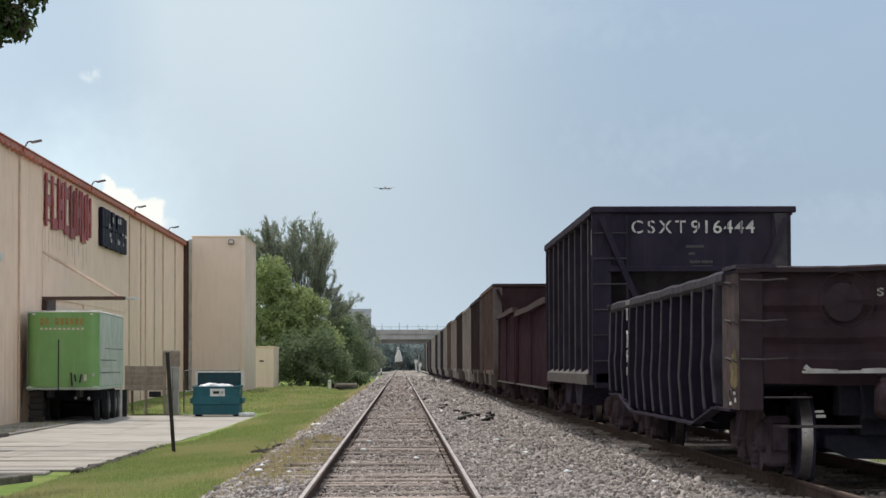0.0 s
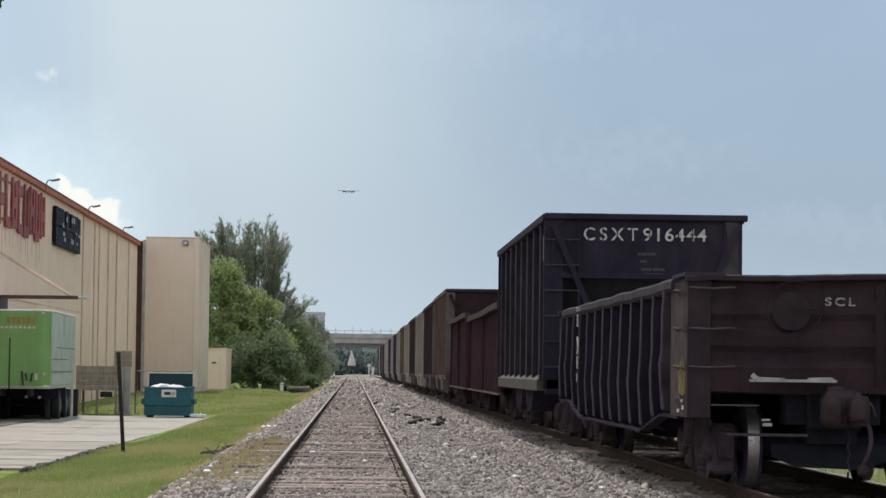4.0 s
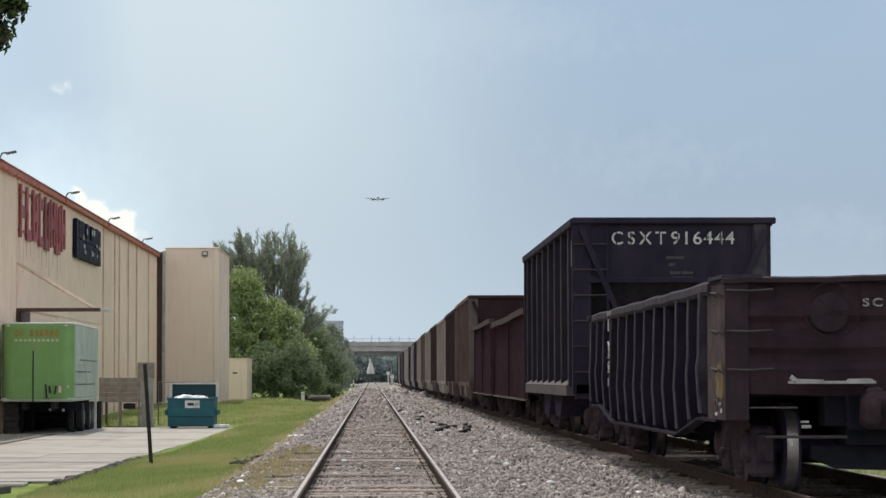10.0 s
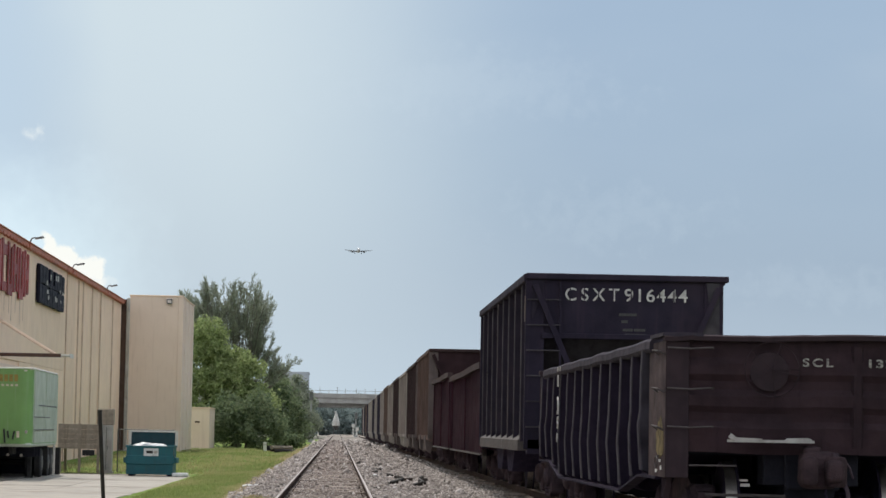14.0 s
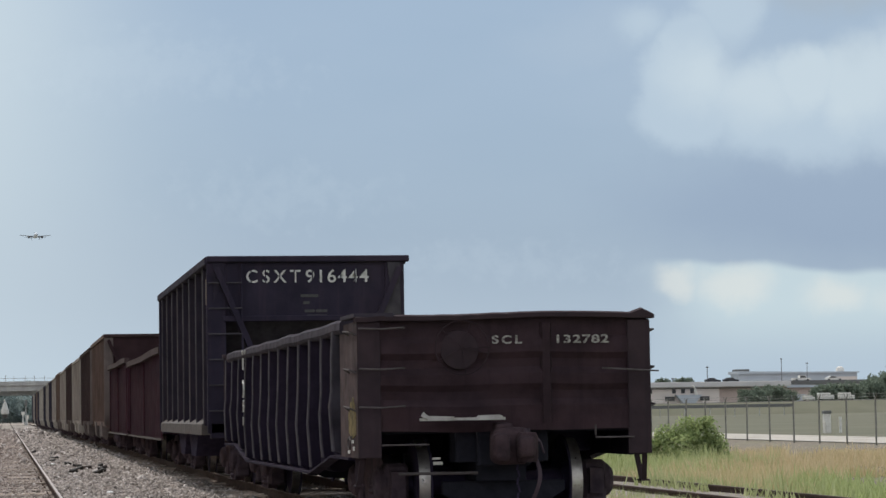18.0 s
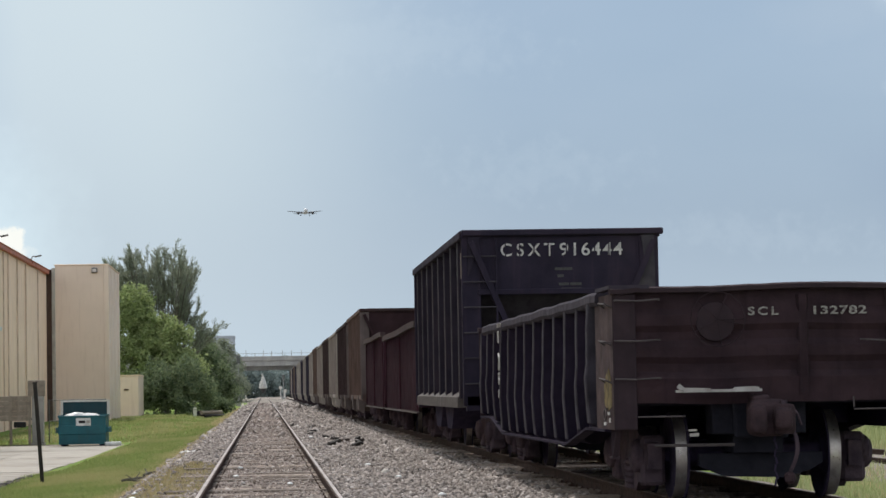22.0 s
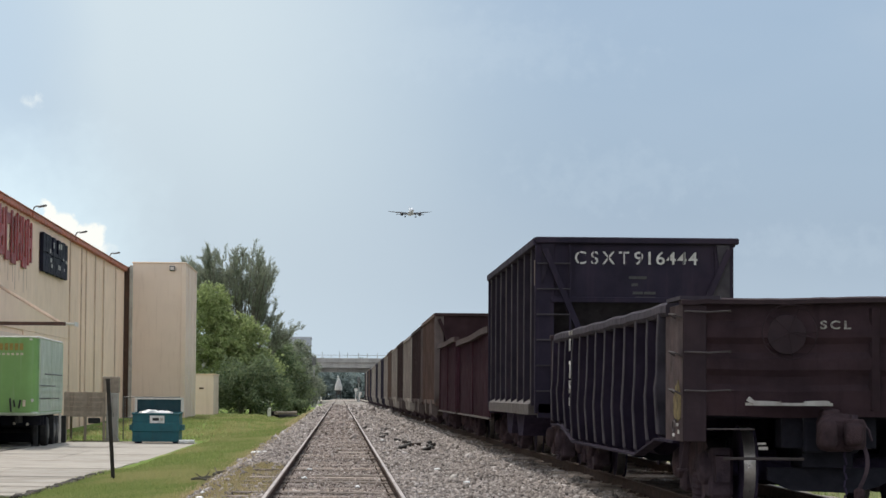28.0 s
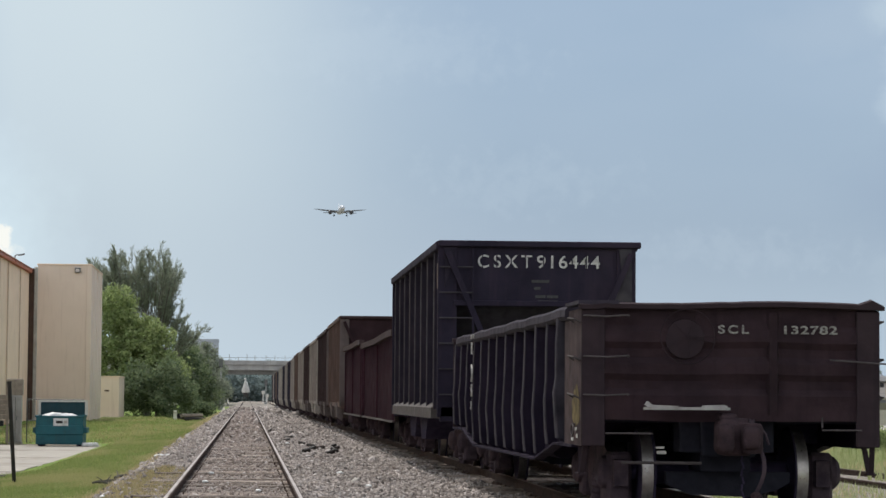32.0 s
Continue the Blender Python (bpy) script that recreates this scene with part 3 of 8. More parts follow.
def box(bm, x0, x1, y0, y1, z0, z1, bevel=0.0):
    vs = [bm.verts.new((x, y, z)) for x in (x0, x1) for y in (y0, y1) for z in (z0, z1)]
    fs = [bm.faces.new([vs[i] for i in q]) for q in ((0, 1, 3, 2), (4, 6, 7, 5), (0, 4, 5, 1), (2, 3, 7, 6), (0, 2, 6, 4), (1, 5, 7, 3))]
    if bevel:
        es = list({e for f in fs for e in f.edges})
        bmesh.ops.bevel(bm, geom=es, offset=bevel, segments=1, affect="EDGES")
    return bm


def boxes(*rows, bevel=0.0):
    bm = bmesh.new()
    for r in rows:
        box(bm, *r, bevel=bevel)
    return bm


def rod(bm, a, b, r0, r1=None, n=8):
    """A round bar from a to b."""
    a, b = Vector(a), Vector(b)
    r1 = r0 if r1 is None else r1
    q = (b - a).to_track_quat("Z", "Y").to_matrix()
    rings = []
    for c, r in ((a, r0), (b, r1)):
        rings.append([bm.verts.new(c + q @ Vector((r * math.cos(k * math.tau / n), r * math.sin(k * math.tau / n), 0))) for k in range(n)])
    for k in range(n):
        bm.faces.new((rings[0][k], rings[0][(k + 1) % n], rings[1][(k + 1) % n], rings[1][k]))
    bm.faces.new(rings[0][::-1]), bm.faces.new(rings[1])
    return bm


def bar(bm, a, b, w, h):
    """A square bar from a to b."""
    a, b = Vector(a), Vector(b)
    q = (b - a).to_track_quat("Z", "Y").to_matrix()
    rings = [[bm.verts.new(c + q @ Vector((sx * w / 2, sy * h / 2, 0))) for sx, sy in ((-1, -1), (1, -1), (1, 1), (-1, 1))] for c in (a, b)]
    for k in range(4):
        bm.faces.new((rings[0][k], rings[0][(k + 1) % 4], rings[1][(k + 1) % 4], rings[1][k]))
    bm.faces.new(rings[0][::-1]), bm.faces.new(rings[1])
    return bm


def sweep(bm, path, ring):
    """A closed outline of (x, z) carried along a path of points, with ends."""
    prev = None
    for x, y, z in path:
        now = [bm.verts.new((x + a, y, z + c)) for a, c in ring]
        if prev:
            for i in range(len(ring)):
                j = (i + 1) % len(ring)
                bm.faces.new((prev[i], prev[j], now[j], now[i]))
        else:
            bm.faces.new(now)
        prev = now
    bm.faces.new(prev)
    bmesh.ops.recalc_face_normals(bm, faces=bm.faces)
    return bm


def prism(bm, outline, axis, lo, hi):
    """An outline of two coordinates, drawn out along an axis."""
    def at(p, w):
        return {"x": (w, p[0], p[1]), "y": (p[0], w, p[1]), "z": (p[0], p[1], w)}[axis]
    a = [bm.verts.new(at(p, lo)) for p in outline]
    b = [bm.verts.new(at(p, hi)) for p in outline]
    k = len(outline)
    fs = [bm.faces.new((a[i], a[(i + 1) % k], b[(i + 1) % k], b[i])) for i in range(k)]
    fs += [bm.faces.new(a[::-1]), bm.faces.new(b)]
    bmesh.ops.recalc_face_normals(bm, faces=fs)
    return bm


def lathe(bm, profile, axis, centre, n=24):
    """A profile of (place along the axis, radius), turned round it."""
    c = Vector(centre)
    rings = []
    for w, r in profile:
        ring = []
        for k in range(n):
            s, t = r * math.cos(k * math.tau / n), r * math.sin(k * math.tau / n)
            ring.append(bm.verts.new(c + Vector({"x": (w, s, t), "y": (s, w, t), "z": (s, t, w)}[axis])))
        rings.append(ring)
    fs = []
    for p, q in zip(rings, rings[1:]):
        fs += [bm.faces.new((p[k], p[(k + 1) % n], q[(k + 1) % n], q[k])) for k in range(n)]
    fs += [bm.faces.new(rings[0]), bm.faces.new(rings[-1])]
    bmesh.ops.recalc_face_normals(bm, faces=fs)
    return bm


def text_part(name, words, size, mat, parent, m, label="", stretch=1.0, bold=0.012, space=1.12):
    """Painted lettering, slightly proud of its face: one part for each character."""
    cu = bpy.data.curves.new(name, "FONT")
    cu.size, cu.extrude, cu.offset, cu.space_character = size, 0.003, bold * 0.55, space
    tmp = bpy.data.objects.new(name, cu)
    scene.collection.objects.link(tmp)

    def shaped(body):
        cu.body = body
        bpy.context.view_layer.update()
        return bpy.data.meshes.new_from_object(tmp.evaluated_get(bpy.context.evaluated_depsgraph_get()))

    right = lambda me: max(v.co.x for v in me.vertices)
    for i, ch in enumerate(words):
        one = shaped(ch)
        shift = right(shaped(words[:i + 1])) - right(one)
        one.transform(Matrix.Diagonal((stretch, 1, 1, 1)))
        bm = bmesh.new()
        bm.from_mesh(one)
        bmesh.ops.remove_doubles(bm, verts=list(bm.verts), dist=0.0002)
        bm.to_mesh(one)
        bm.free()
        one.materials.append(mat)
        ob = new(name, one)
        ob.parent = parent
        ob.matrix_basis = m @ Matrix.Translation((shift * stretch, 0, 0))
        if label:
            tagged(ob, label)
    bpy.data.objects.remove(tmp)


def mesh_of(name, verts, faces, mat):
    me = bpy.data.meshes.new(name)
    verts = np.asarray(verts, np.float32)
    faces = np.asarray(faces, np.int32)
    k = faces.shape[1]
    me.vertices.add(len(verts))
    me.vertices.foreach_set("co", verts.ravel())
    me.loops.add(faces.size)
    me.loops.foreach_set("vertex_index", faces.ravel())
    me.polygons.add(len(faces))
    me.polygons.foreach_set("loop_start", np.arange(0, faces.size, k, dtype=np.int32))
    me.update(calc_edges=True)
    me.validate()
    me.materials.append(mat)
    return me



# ---- lie of the land ----
RAIL = 0.17      # top of rail over the ties
TRAIN_X = 4.70   # the middle of the train's track
SIDING_X = 12.45
LOT_Z = -0.58
PROFILE_X = [-4000, -60, -14, -9, -5.6, -4.6, -3.2, -2.3, -1.75, -1.4, 6.4, 7.2, 8.5, 11, 14, 30, 60, 4000]
PROFILE_Z = [-0.6, -0.6, -0.62, -0.62, -0.62, -0.50, -0.40, -0.33, -0.12, -0.09, -0.09, -0.16, -0.34, -0.32, -0.35, -0.45, -0.5, -0.5]


def land(x, y):
    """Height of the ground."""
    z = float(np.interp(x, PROFILE_X, PROFILE_Z))
    if x < -4.0:  # the ground rises a little past the yard
        k = min(max((y - 98) / 45, 0), 1)
        z += 0.42 * k * min((-4.0 - x) / 1.5, 1)
    return z


def sheet(name, xs, ys, zf, mat, parent=None):
    X, Y = np.meshgrid(xs, ys)
    Z = np.array([[zf(x, y) for x in xs] for y in ys])
    v = np.stack([X, Y, Z], -1).reshape(-1, 3)
    nx, ny = len(xs), len(ys)
    i = (np.arange(ny - 1)[:, None] * nx + np.arange(nx - 1)[None]).ravel()
    f = np.stack([i, i + 1, i + nx + 1, i + nx], 1)
    ob = new(name, mesh_of(name, v, f, mat))
    ob.parent = parent
    return ob


ground = sheet("ground", sorted(PROFILE_X + list(np.linspace(-13, -2.4, 16)) + [9.5, 12, 18, 24, 40, 100, 300, 1000, -30, -200, -1000]),
               [-300, -50, 0, 15] + list(range(20, 160, 6)) + [175, 200, 250, 300, 400, 600, 1000, 2000, 4500], land, M["lawn"])
ground.data.materials.append(M["town"])
for f in ground.data.polygons:
    if f.center.y > 380 or f.center.y < -20 or abs(f.center.x) > 120:
        f.material_index = 1
tagged(ground, "green lawn with dry patches beside the tracks", "ground", kind="structure")


def ballast_z(x, y):
    w = 0.03 * noise.noise((x * 1.3, y * 0.6, 3.0))
    edge = np.interp(x, [-2.5, -1.75, -1.35, 1.35, 2.6, 3.2, 6.1, 6.9, 8.0], [-0.39, -0.08, 0.005, 0.005, -0.05, 0.0, 0.0, -0.10, -0.38])
    if abs(x) < 1.35:  # the bed lies high between the old ties
        edge += 0.018
    return float(edge) + w


ballast = sheet("ballast_bed", [-2.5, -2.2, -1.95, -1.75, -1.5, -1.35, -0.9, -0.4, 0, 0.4, 0.9, 1.35, 1.7, 2.1, 2.6, 3.0, 3.2, 3.6, 4.2, 4.7, 5.2, 5.7, 6.1, 6.5, 6.9, 7.4, 8.0],
                [-60, 0] + list(np.arange(16, 110, 1.0)) + list(range(112, 300, 8)) + [320, 400, 700, 1200], ballast_z, M["ballast"])
tagged(ballast, "grey brown crushed stone ballast under both tracks", "ballast", kind="structure")


# ---- tracks ----
def rail_outline(cx):
    h = RAIL
    half = [(0.07, 0.0), (0.07, 0.013), (0.012, 0.032), (0.009, h - 0.045), (0.034, h - 0.034), (0.036, h - 0.006)]
    return [(cx + a, b) for a, b in half] + [(cx - a, b) for a, b in reversed(half)]


def track(name, cx, label, head_mat, y0, y1, tie_from, tie_to, lift, plates_to, left_only=False):
    t = thing(name, label, "railway track", (0, 0, 0), kind="structure")
    for s in (-1, 1):
        x = cx + s * 0.7525
        r = part("rail", prism(bmesh.new(), rail_outline(x), "y", y0, y1), M["rail_side"], t)
        r.location.z = lift
        part("rail_head", boxes((x - 0.020, x + 0.020, y0, y1, RAIL + lift - 0.006, RAIL + lift + 0.003)), head_mat, r, "worn running surface").location.z = -lift
    first = part("tie", boxes((-1.3, 1.3, -0.115, 0.115, -0.18, 0.0), bevel=0.012), M["tie"], t)
    plate = part("tie_plate", boxes((-0.11, 0.11, -0.09, 0.09, 0.0, 0.02), (-0.095, -0.075, -0.07, -0.045, 0.02, 0.05), (0.075, 0.095, 0.045, 0.07, 0.02, 0.05)), M["plate"], t)
    rng = random.Random(int(abs(cx) * 10) + 5)
    y, used, rest_v, rest_f = tie_from, 0, [], []
    while y < tie_to:
        m = pose(cx + rng.uniform(-0.06, 0.06), y, lift + 0.042 - rng.choice((-0.010, 0.0, 0.008, 0.020, 0.045)), rng.uniform(-1, 1), rng.uniform(-0.5, 0.5), rng.uniform(-1.6, 1.6))
        if used < 240:
            o = first if used == 0 else again(first, m)
            o.matrix_basis = m
            if y < plates_to:
                for s in (-1, 1):
                    p = plate if (used == 0 and s < 0) else again(plate, pose(0, 0, 0))
                    p.matrix_basis = pose(cx + s * 0.7525, y, lift + 0.006)
        else:
            k = len(rest_v)
            rest_v += [(cx + sx, y + sy, lift) for sx, sy in ((-1.3, -0.11), (1.3, -0.11), (1.3, 0.11), (-1.3, 0.11))]
            rest_f.append((k, k + 1, k + 2, k + 3))
        used += 1
        y += 0.54 + rng.uniform(-0.03, 0.03)
    if rest_v:
        o = new("far_ties", mesh_of("far_ties", rest_v, rest_f, M["tie"]))
        o.parent = t
        tagged(o, kind="stuff")
    return t


track("track_main", 0.0, "straight railway track with worn bright rails on old ties", M["rail_head"], -40, 900, 18.0, 300.0, 0.0, 62.0)
track("track_train", TRAIN_X, "rusty railway track under the parked freight cars", M["rail_head_rust"], -40, 700, 18.0, 80.0, 0.0, 45.0)
track("track_siding", SIDING_X, "rusty overgrown siding track half buried in grass", M["rail_head_rust"], -40, 300, 34.0, 70.0, -0.36, 34.0)


# ---- freight cars ----
def wheel_mesh():
    bm = bmesh.new()
    lathe(bm, [(-0.07, 0.15), (-0.07, 0.36), (-0.065, 0.418), (0.045, 0.424), (0.05, 0.45), (0.068, 0.45), (0.07, 0.40), (0.03, 0.34), (0.0, 0.2), (0.07, 0.15)], "x", (0, 0, 0), 48)
    return bm


def truck(car, y):
    """A two-axle truck; its middle at y along the car."""
    z = RAIL + 0.42
    t = part("truck", boxes((-1.0, 1.0, -0.19, 0.19, z - 0.12, z + 0.16), (-0.32, 0.32, -0.16, 0.16, z + 0.16, z + 0.3), bevel=0.03), M["truck"], car)
    t.location.y = y
    for s in (-1, 1):
        x = s * 0.99
        bm = bmesh.new()
        prism(bm, [(-1.14, z + 0.12), (-1.14, z - 0.13), (-0.72, z - 0.13), (-0.35, z - 0.36), (0.35, z - 0.36), (0.72, z - 0.13), (1.14, z - 0.13), (1.14, z + 0.12), (0.75, z + 0.16), (0.42, z + 0.27), (-0.42, z + 0.27), (-0.75, z + 0.16)], "x", x - 0.07, x + 0.07)
        for w in (-0.89, 0.89):
            box(bm, x - 0.12, x + 0.12, w - 0.16, w + 0.16, z - 0.29, z + 0.20, 0.035)
            box(bm, x - 0.085, x + 0.085, w - 0.19, w - 0.14, z - 0.10, z + 0.12, 0.015)
        part("side_frame", bm, M["side_frame"], t)
        for w in (-0.89, 0.89):
            bm = bmesh.new()
            lathe(bm, [(0.0, 0.165), (0.06, 0.16), (0.10, 0.12), (0.115, 0.05)] if s > 0 else [(-0.115, 0.05), (-0.10, 0.12), (-0.06, 0.16), (0.0, 0.165)], "x", (x + s * 0.10, w, z), 16)
            part("journal_cap", bm, M["side_frame"], t)
        for w in (-0.14, 0.0, 0.14):
            bm = bmesh.new()
            lathe(bm, [(z - 0.34 + 0.03 * k, 0.038 if k % 2 else 0.058) for k in range(11)], "z", (x + s * 0.06, w, 0), 10)
            part("spring", bm, M["side_frame"], t)
    for w in (-0.89, 0.89):
        bm = bmesh.new()
        lathe(bm, [(-0.9, 0.07), (-0.72, 0.085), (-0.66, 0.12), (-0.2, 0.10), (0.2, 0.10), (0.66, 0.12), (0.72, 0.085), (0.9, 0.07)], "x", (0, w, z), 14)
        part("axle", bm, M["truck"], t)
        for s in (-1, 1):
            ob = part("wheel", wheel_mesh(), M["truck"], t)
            ob.data.materials.append(M["tread"])
            for f in ob.data.polygons:
                c = f.center
                if abs((c.y**2 + c.z**2) ** 0.5 - 0.42) < 0.012 and abs(f.normal.x) < 0.5:
                    f.material_index = 1
            ob.matrix_basis = pose(s * 0.745, w, z, 0, 0, 0 if s < 0 else 180)
        m = w + (-0.47 if w < 0 else -0.50)
        part("brake_beam", prism(bmesh.new(), [(-0.60, z + 0.02), (-0.60, z - 0.10), (-0.36, z - 0.20), (0.22, z - 0.22), (0.48, z - 0.15), (0.60, z - 0.08), (0.60, z + 0.02)], "y", m - 0.05, m + 0.05), M["black_iron"], t)
    return t


def cast(bm, x0, x1, y0, y1, z0, z1, r):
    """A block with well rounded edges, as cast steel has."""
    old = set(bm.verts)
    box(bm, x0, x1, y0, y1, z0, z1)
    fresh = [v for v in bm.verts if v not in old]
    es = list({e for v in fresh for e in v.link_edges})
    bmesh.ops.bevel(bm, geom=es, offset=r, segments=3, profile=0.5, affect="EDGES")


def coupler_part(car, y, sign):
    """A knuckle coupler that sticks out of the end at y; sign: the way it points."""
    z = 0.95
    bm = bmesh.new()
    cast(bm, -0.11, 0.11, *sorted((y, y - sign * 0.5)), z - 0.1, z + 0.1, 0.03)
    cast(bm, -0.18, 0.17, *sorted((y - sign * 0.02, y + sign * 0.30)), z - 0.17, z + 0.18, 0.075)
    cast(bm, -0.21, -0.06, *sorted((y + sign * 0.16, y + sign * 0.47)), z - 0.14, z + 0.13, 0.06)
    cast(bm, -0.15, 0.02, *sorted((y + sign * 0.02, y + sign * 0.22)), z + 0.12, z + 0.225, 0.035)
    for v in bm.verts:
        v.co += 0.012 * Vector((noise.noise(v.co * 7), noise.noise(v.co * 7 + Vector((5, 0, 0))), noise.noise(v.co * 7 + Vector((0, 5, 0)))))
    c = part("coupler", bm, M["coupler"], car, "rusty knuckle coupler")
    bm = bmesh.new()
    lathe(bm, [(z - 0.15, 0.03), (z - 0.145, 0.085), (z - 0.10, 0.105), (z + 0.09, 0.105), (z + 0.13, 0.085), (z + 0.135, 0.03)], "z", (0.13, y + sign * 0.30, 0), 16)
    cast(bm, 0.02, 0.19, *sorted((y + sign * 0.28, y + sign * 0.45)), z - 0.11, z + 0.10, 0.05)
    part("knuckle", bm, M["coupler"], c)
    bm = bmesh.new()
    rod(bm, (0.13, y + sign * 0.30, z + 0.10), (0.13, y + sign * 0.30, z + 0.17), 0.03, n=10)
    part("knuckle_pin", bm, M["side_frame"], c)
    bm = bmesh.new()
    path = [(0.17, 0.10, 0.13), (0.24, 0.14, 0.10), (0.29, 0.16, 0.03), (0.32, 0.16, -0.07)]
    for a, b in zip(path, path[1:]):
        rod(bm, (a[0], y + sign * a[1], z + a[2]), (b[0], y + sign * b[1], z + b[2]), 0.012, n=6)
    part("lock_lifter", bm, M["side_frame"], c)
    bm = bmesh.new()
    line = [(0.22 + 0.05 * math.sin(k * 0.42), y + sign * (0.10 + 0.10 * math.sin(k * 0.38)), z - 0.04 - 0.060 * k) for k in range(9)]
    sweep(bm, line, [(0.020 * math.cos(k * math.tau / 8), 0.020 * math.sin(k * math.tau / 8)) for k in range(8)])
    hose = part("brake_hose", bm, M["side_frame"], car, "hanging dusty rubber brake hose")
    x, yy, zz = line[-1]
    part("gladhand", boxes((x - 0.05, x + 0.05, yy - 0.04, yy + 0.04, zz - 0.10, zz + 0.01), bevel=0.025), M["coupler"], hose, "rusty metal hose coupling")
    bm = bmesh.new()
    for k in range(7):
        zc = z - 0.16 - 0.07 * k
        rod(bm, (0.09, y + sign * 0.05, zc), (0.09 + (0.012 if k % 2 else -0.012), y + sign * (0.05 + 0.012), zc - 0.062), 0.011, n=5)
    part("chain", bm, M["truck"], car, "short rusty chain under the coupler")
    return c


def gondola_scl():
    """The weathered gondola: ribbed sides with a fish belly, a corrugated end with a hand brake."""
    L, W, top = 14.6, 2.84, 2.20
    hw = W / 2
    car = thing("gondola_car", "weathered brown black ribbed gondola freight car at the train's end", "freight car", (TRAIN_X - 0.02, 23.2, 0), "cars of the freight train")
    # side sheets, deeper between the trucks
    for s in (-1, 1):
        prof = [(0.42, 0.86), (1.9, 0.86), (3.7, 0.66), (L - 3.7, 0.66), (L - 1.9, 0.86), (L - 0.05, 0.86), (L - 0.05, top - 0.12), (0.42, top - 0.12)]
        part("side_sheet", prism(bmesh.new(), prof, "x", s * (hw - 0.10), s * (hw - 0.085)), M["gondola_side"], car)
        # stakes with a belly in their outline, rounder towards the foot
        for k in range(13):
            y = 1.55 + k * 1.045
            foot = float(np.interp(y, [0, 1.9, 3.7, L - 3.7, L - 1.9, L], [0.86, 0.86, 0.66, 0.66, 0.86, 0.86]))
            rng = random.Random(k * 3 + (s > 0))
            bm = bmesh.new()
            out = 0.15 if k == 0 else 0.125
            zs = [foot + 0.01, foot + 0.05, foot + 0.20, foot + 0.5, 1.5, 1.85, top - 0.10]
            outs = [0.05, out - 0.01, out, out + 0.015, out - 0.005, out - 0.012, out - 0.02]
            flares = [2.6, 2.3, 1.5, 1.1, 1.0, 1.0, 1.0]
            rows = []
            for z, o, fl in zip(zs, outs, flares):
                o += rng.uniform(-0.004, 0.004)
                dy = rng.uniform(-0.003, 0.003)
                base = hw - 0.087
                rows.append([bm.verts.new((s * px, y + dy + py, z)) for px, py in ((base, -0.085), (base + o * 0.90, -0.066 * fl), (base + o * 0.98, -0.056 * fl), (base + o, -0.040 * fl), (base + o, 0.045), (base, 0.06))])
            fs = []
            for p, q in zip(rows, rows[1:]):
                fs += [bm.faces.new((p[i], p[i + 1], q[i + 1], q[i])) for i in range(5)]
            fs += [bm.faces.new(rows[0]), bm.faces.new(rows[-1])]
            bmesh.ops.recalc_face_normals(bm, faces=fs)
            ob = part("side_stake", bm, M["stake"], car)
            # faces turned outwards are painted as lit, on the first stake its flank too
            ob.data.materials.append(M["lit_edge"])
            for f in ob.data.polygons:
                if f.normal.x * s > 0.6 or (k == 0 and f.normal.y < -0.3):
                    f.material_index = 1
        # flange along the belly
        bm = bmesh.new()
        line = [(s * (hw - 0.03), yy, zz + 0.0) for yy, zz in ((0.5, 0.85), (1.9, 0.85), (3.7, 0.65), (L - 3.7, 0.65), (L - 1.9, 0.85), (L - 0.3, 0.85))]
        sweep(bm, line, [(-0.06, -0.012), (0.06, -0.012), (0.06, 0.012), (-0.06, 0.012)])
        part("belly_flange", bm, M["stake"], car)
        # bulb-shaped top chord, dented along its run
        bm = bmesh.new()
        n = 28
        prev = None
        rng = random.Random(4 + s)
        for k in range(n + 1):
            y = 0.95 + (L - 1.9) * k / n
            dz = 0.006 * math.sin(k * 1.3) + rng.uniform(-0.004, 0.004)
            dx = 0.008 * math.sin(k * 0.7 + 1)
            ring = [bm.verts.new((s * (hw + px + dx), y, top + pz + dz)) for px, pz in ((-0.12, -0.14), (0.01, -0.135), (0.035, -0.10), (0.03, -0.03), (0.0, 0.0), (-0.12, 0.0))]
            if prev:
                for i in range(6):
                    bm.faces.new((prev[i], prev[(i + 1) % 6], ring[(i + 1) % 6], ring[i]))
            else:
                bm.faces.new(ring)
            prev = ring
        bm.faces.new(prev)
        bmesh.ops.recalc_face_normals(bm, faces=bm.faces)
        part("top_chord", bm, M["chord"], car, "scuffed brown grey top chord")
        # corner plate with grab irons
        part("corner_plate", boxes((s * hw - 0.02, s * hw, 0.03, 1.25, 0.86, top - 0.05), bevel=0.004) if s > 0 else boxes((-hw, -hw + 0.02, 0.03, 1.25, 0.86, top - 0.05), bevel=0.004), M["primer"], car, "bare primer patched corner plate")
        if s < 0:
            part("worn_patch", prism(bmesh.new(), [(0.14, 1.08), (0.40, 1.04), (0.62, 1.10), (0.66, 1.26), (0.5, 1.38), (0.32, 1.44), (0.22, 1.36), (0.12, 1.24)], "x", -hw - 0.006, -hw), M["yellow_rust"], car, "yellowed worn paint patch")
        for z in (2.05, 1.69, 1.33):
            bm = bmesh.new()
            x = s * (hw + 0.06)
            rod(bm, (s * hw, 0.10, z - 0.03), (x, 0.10, z), 0.010, n=6), rod(bm, (x, 0.10, z), (x, 0.55, z + 0.02), 0.010, n=6), rod(bm, (x, 0.55, z + 0.02), (s * hw, 0.55, z - 0.02), 0.012, n=6)
            part("grab_iron", bm, M["rung"], car)
        bm = bmesh.new()
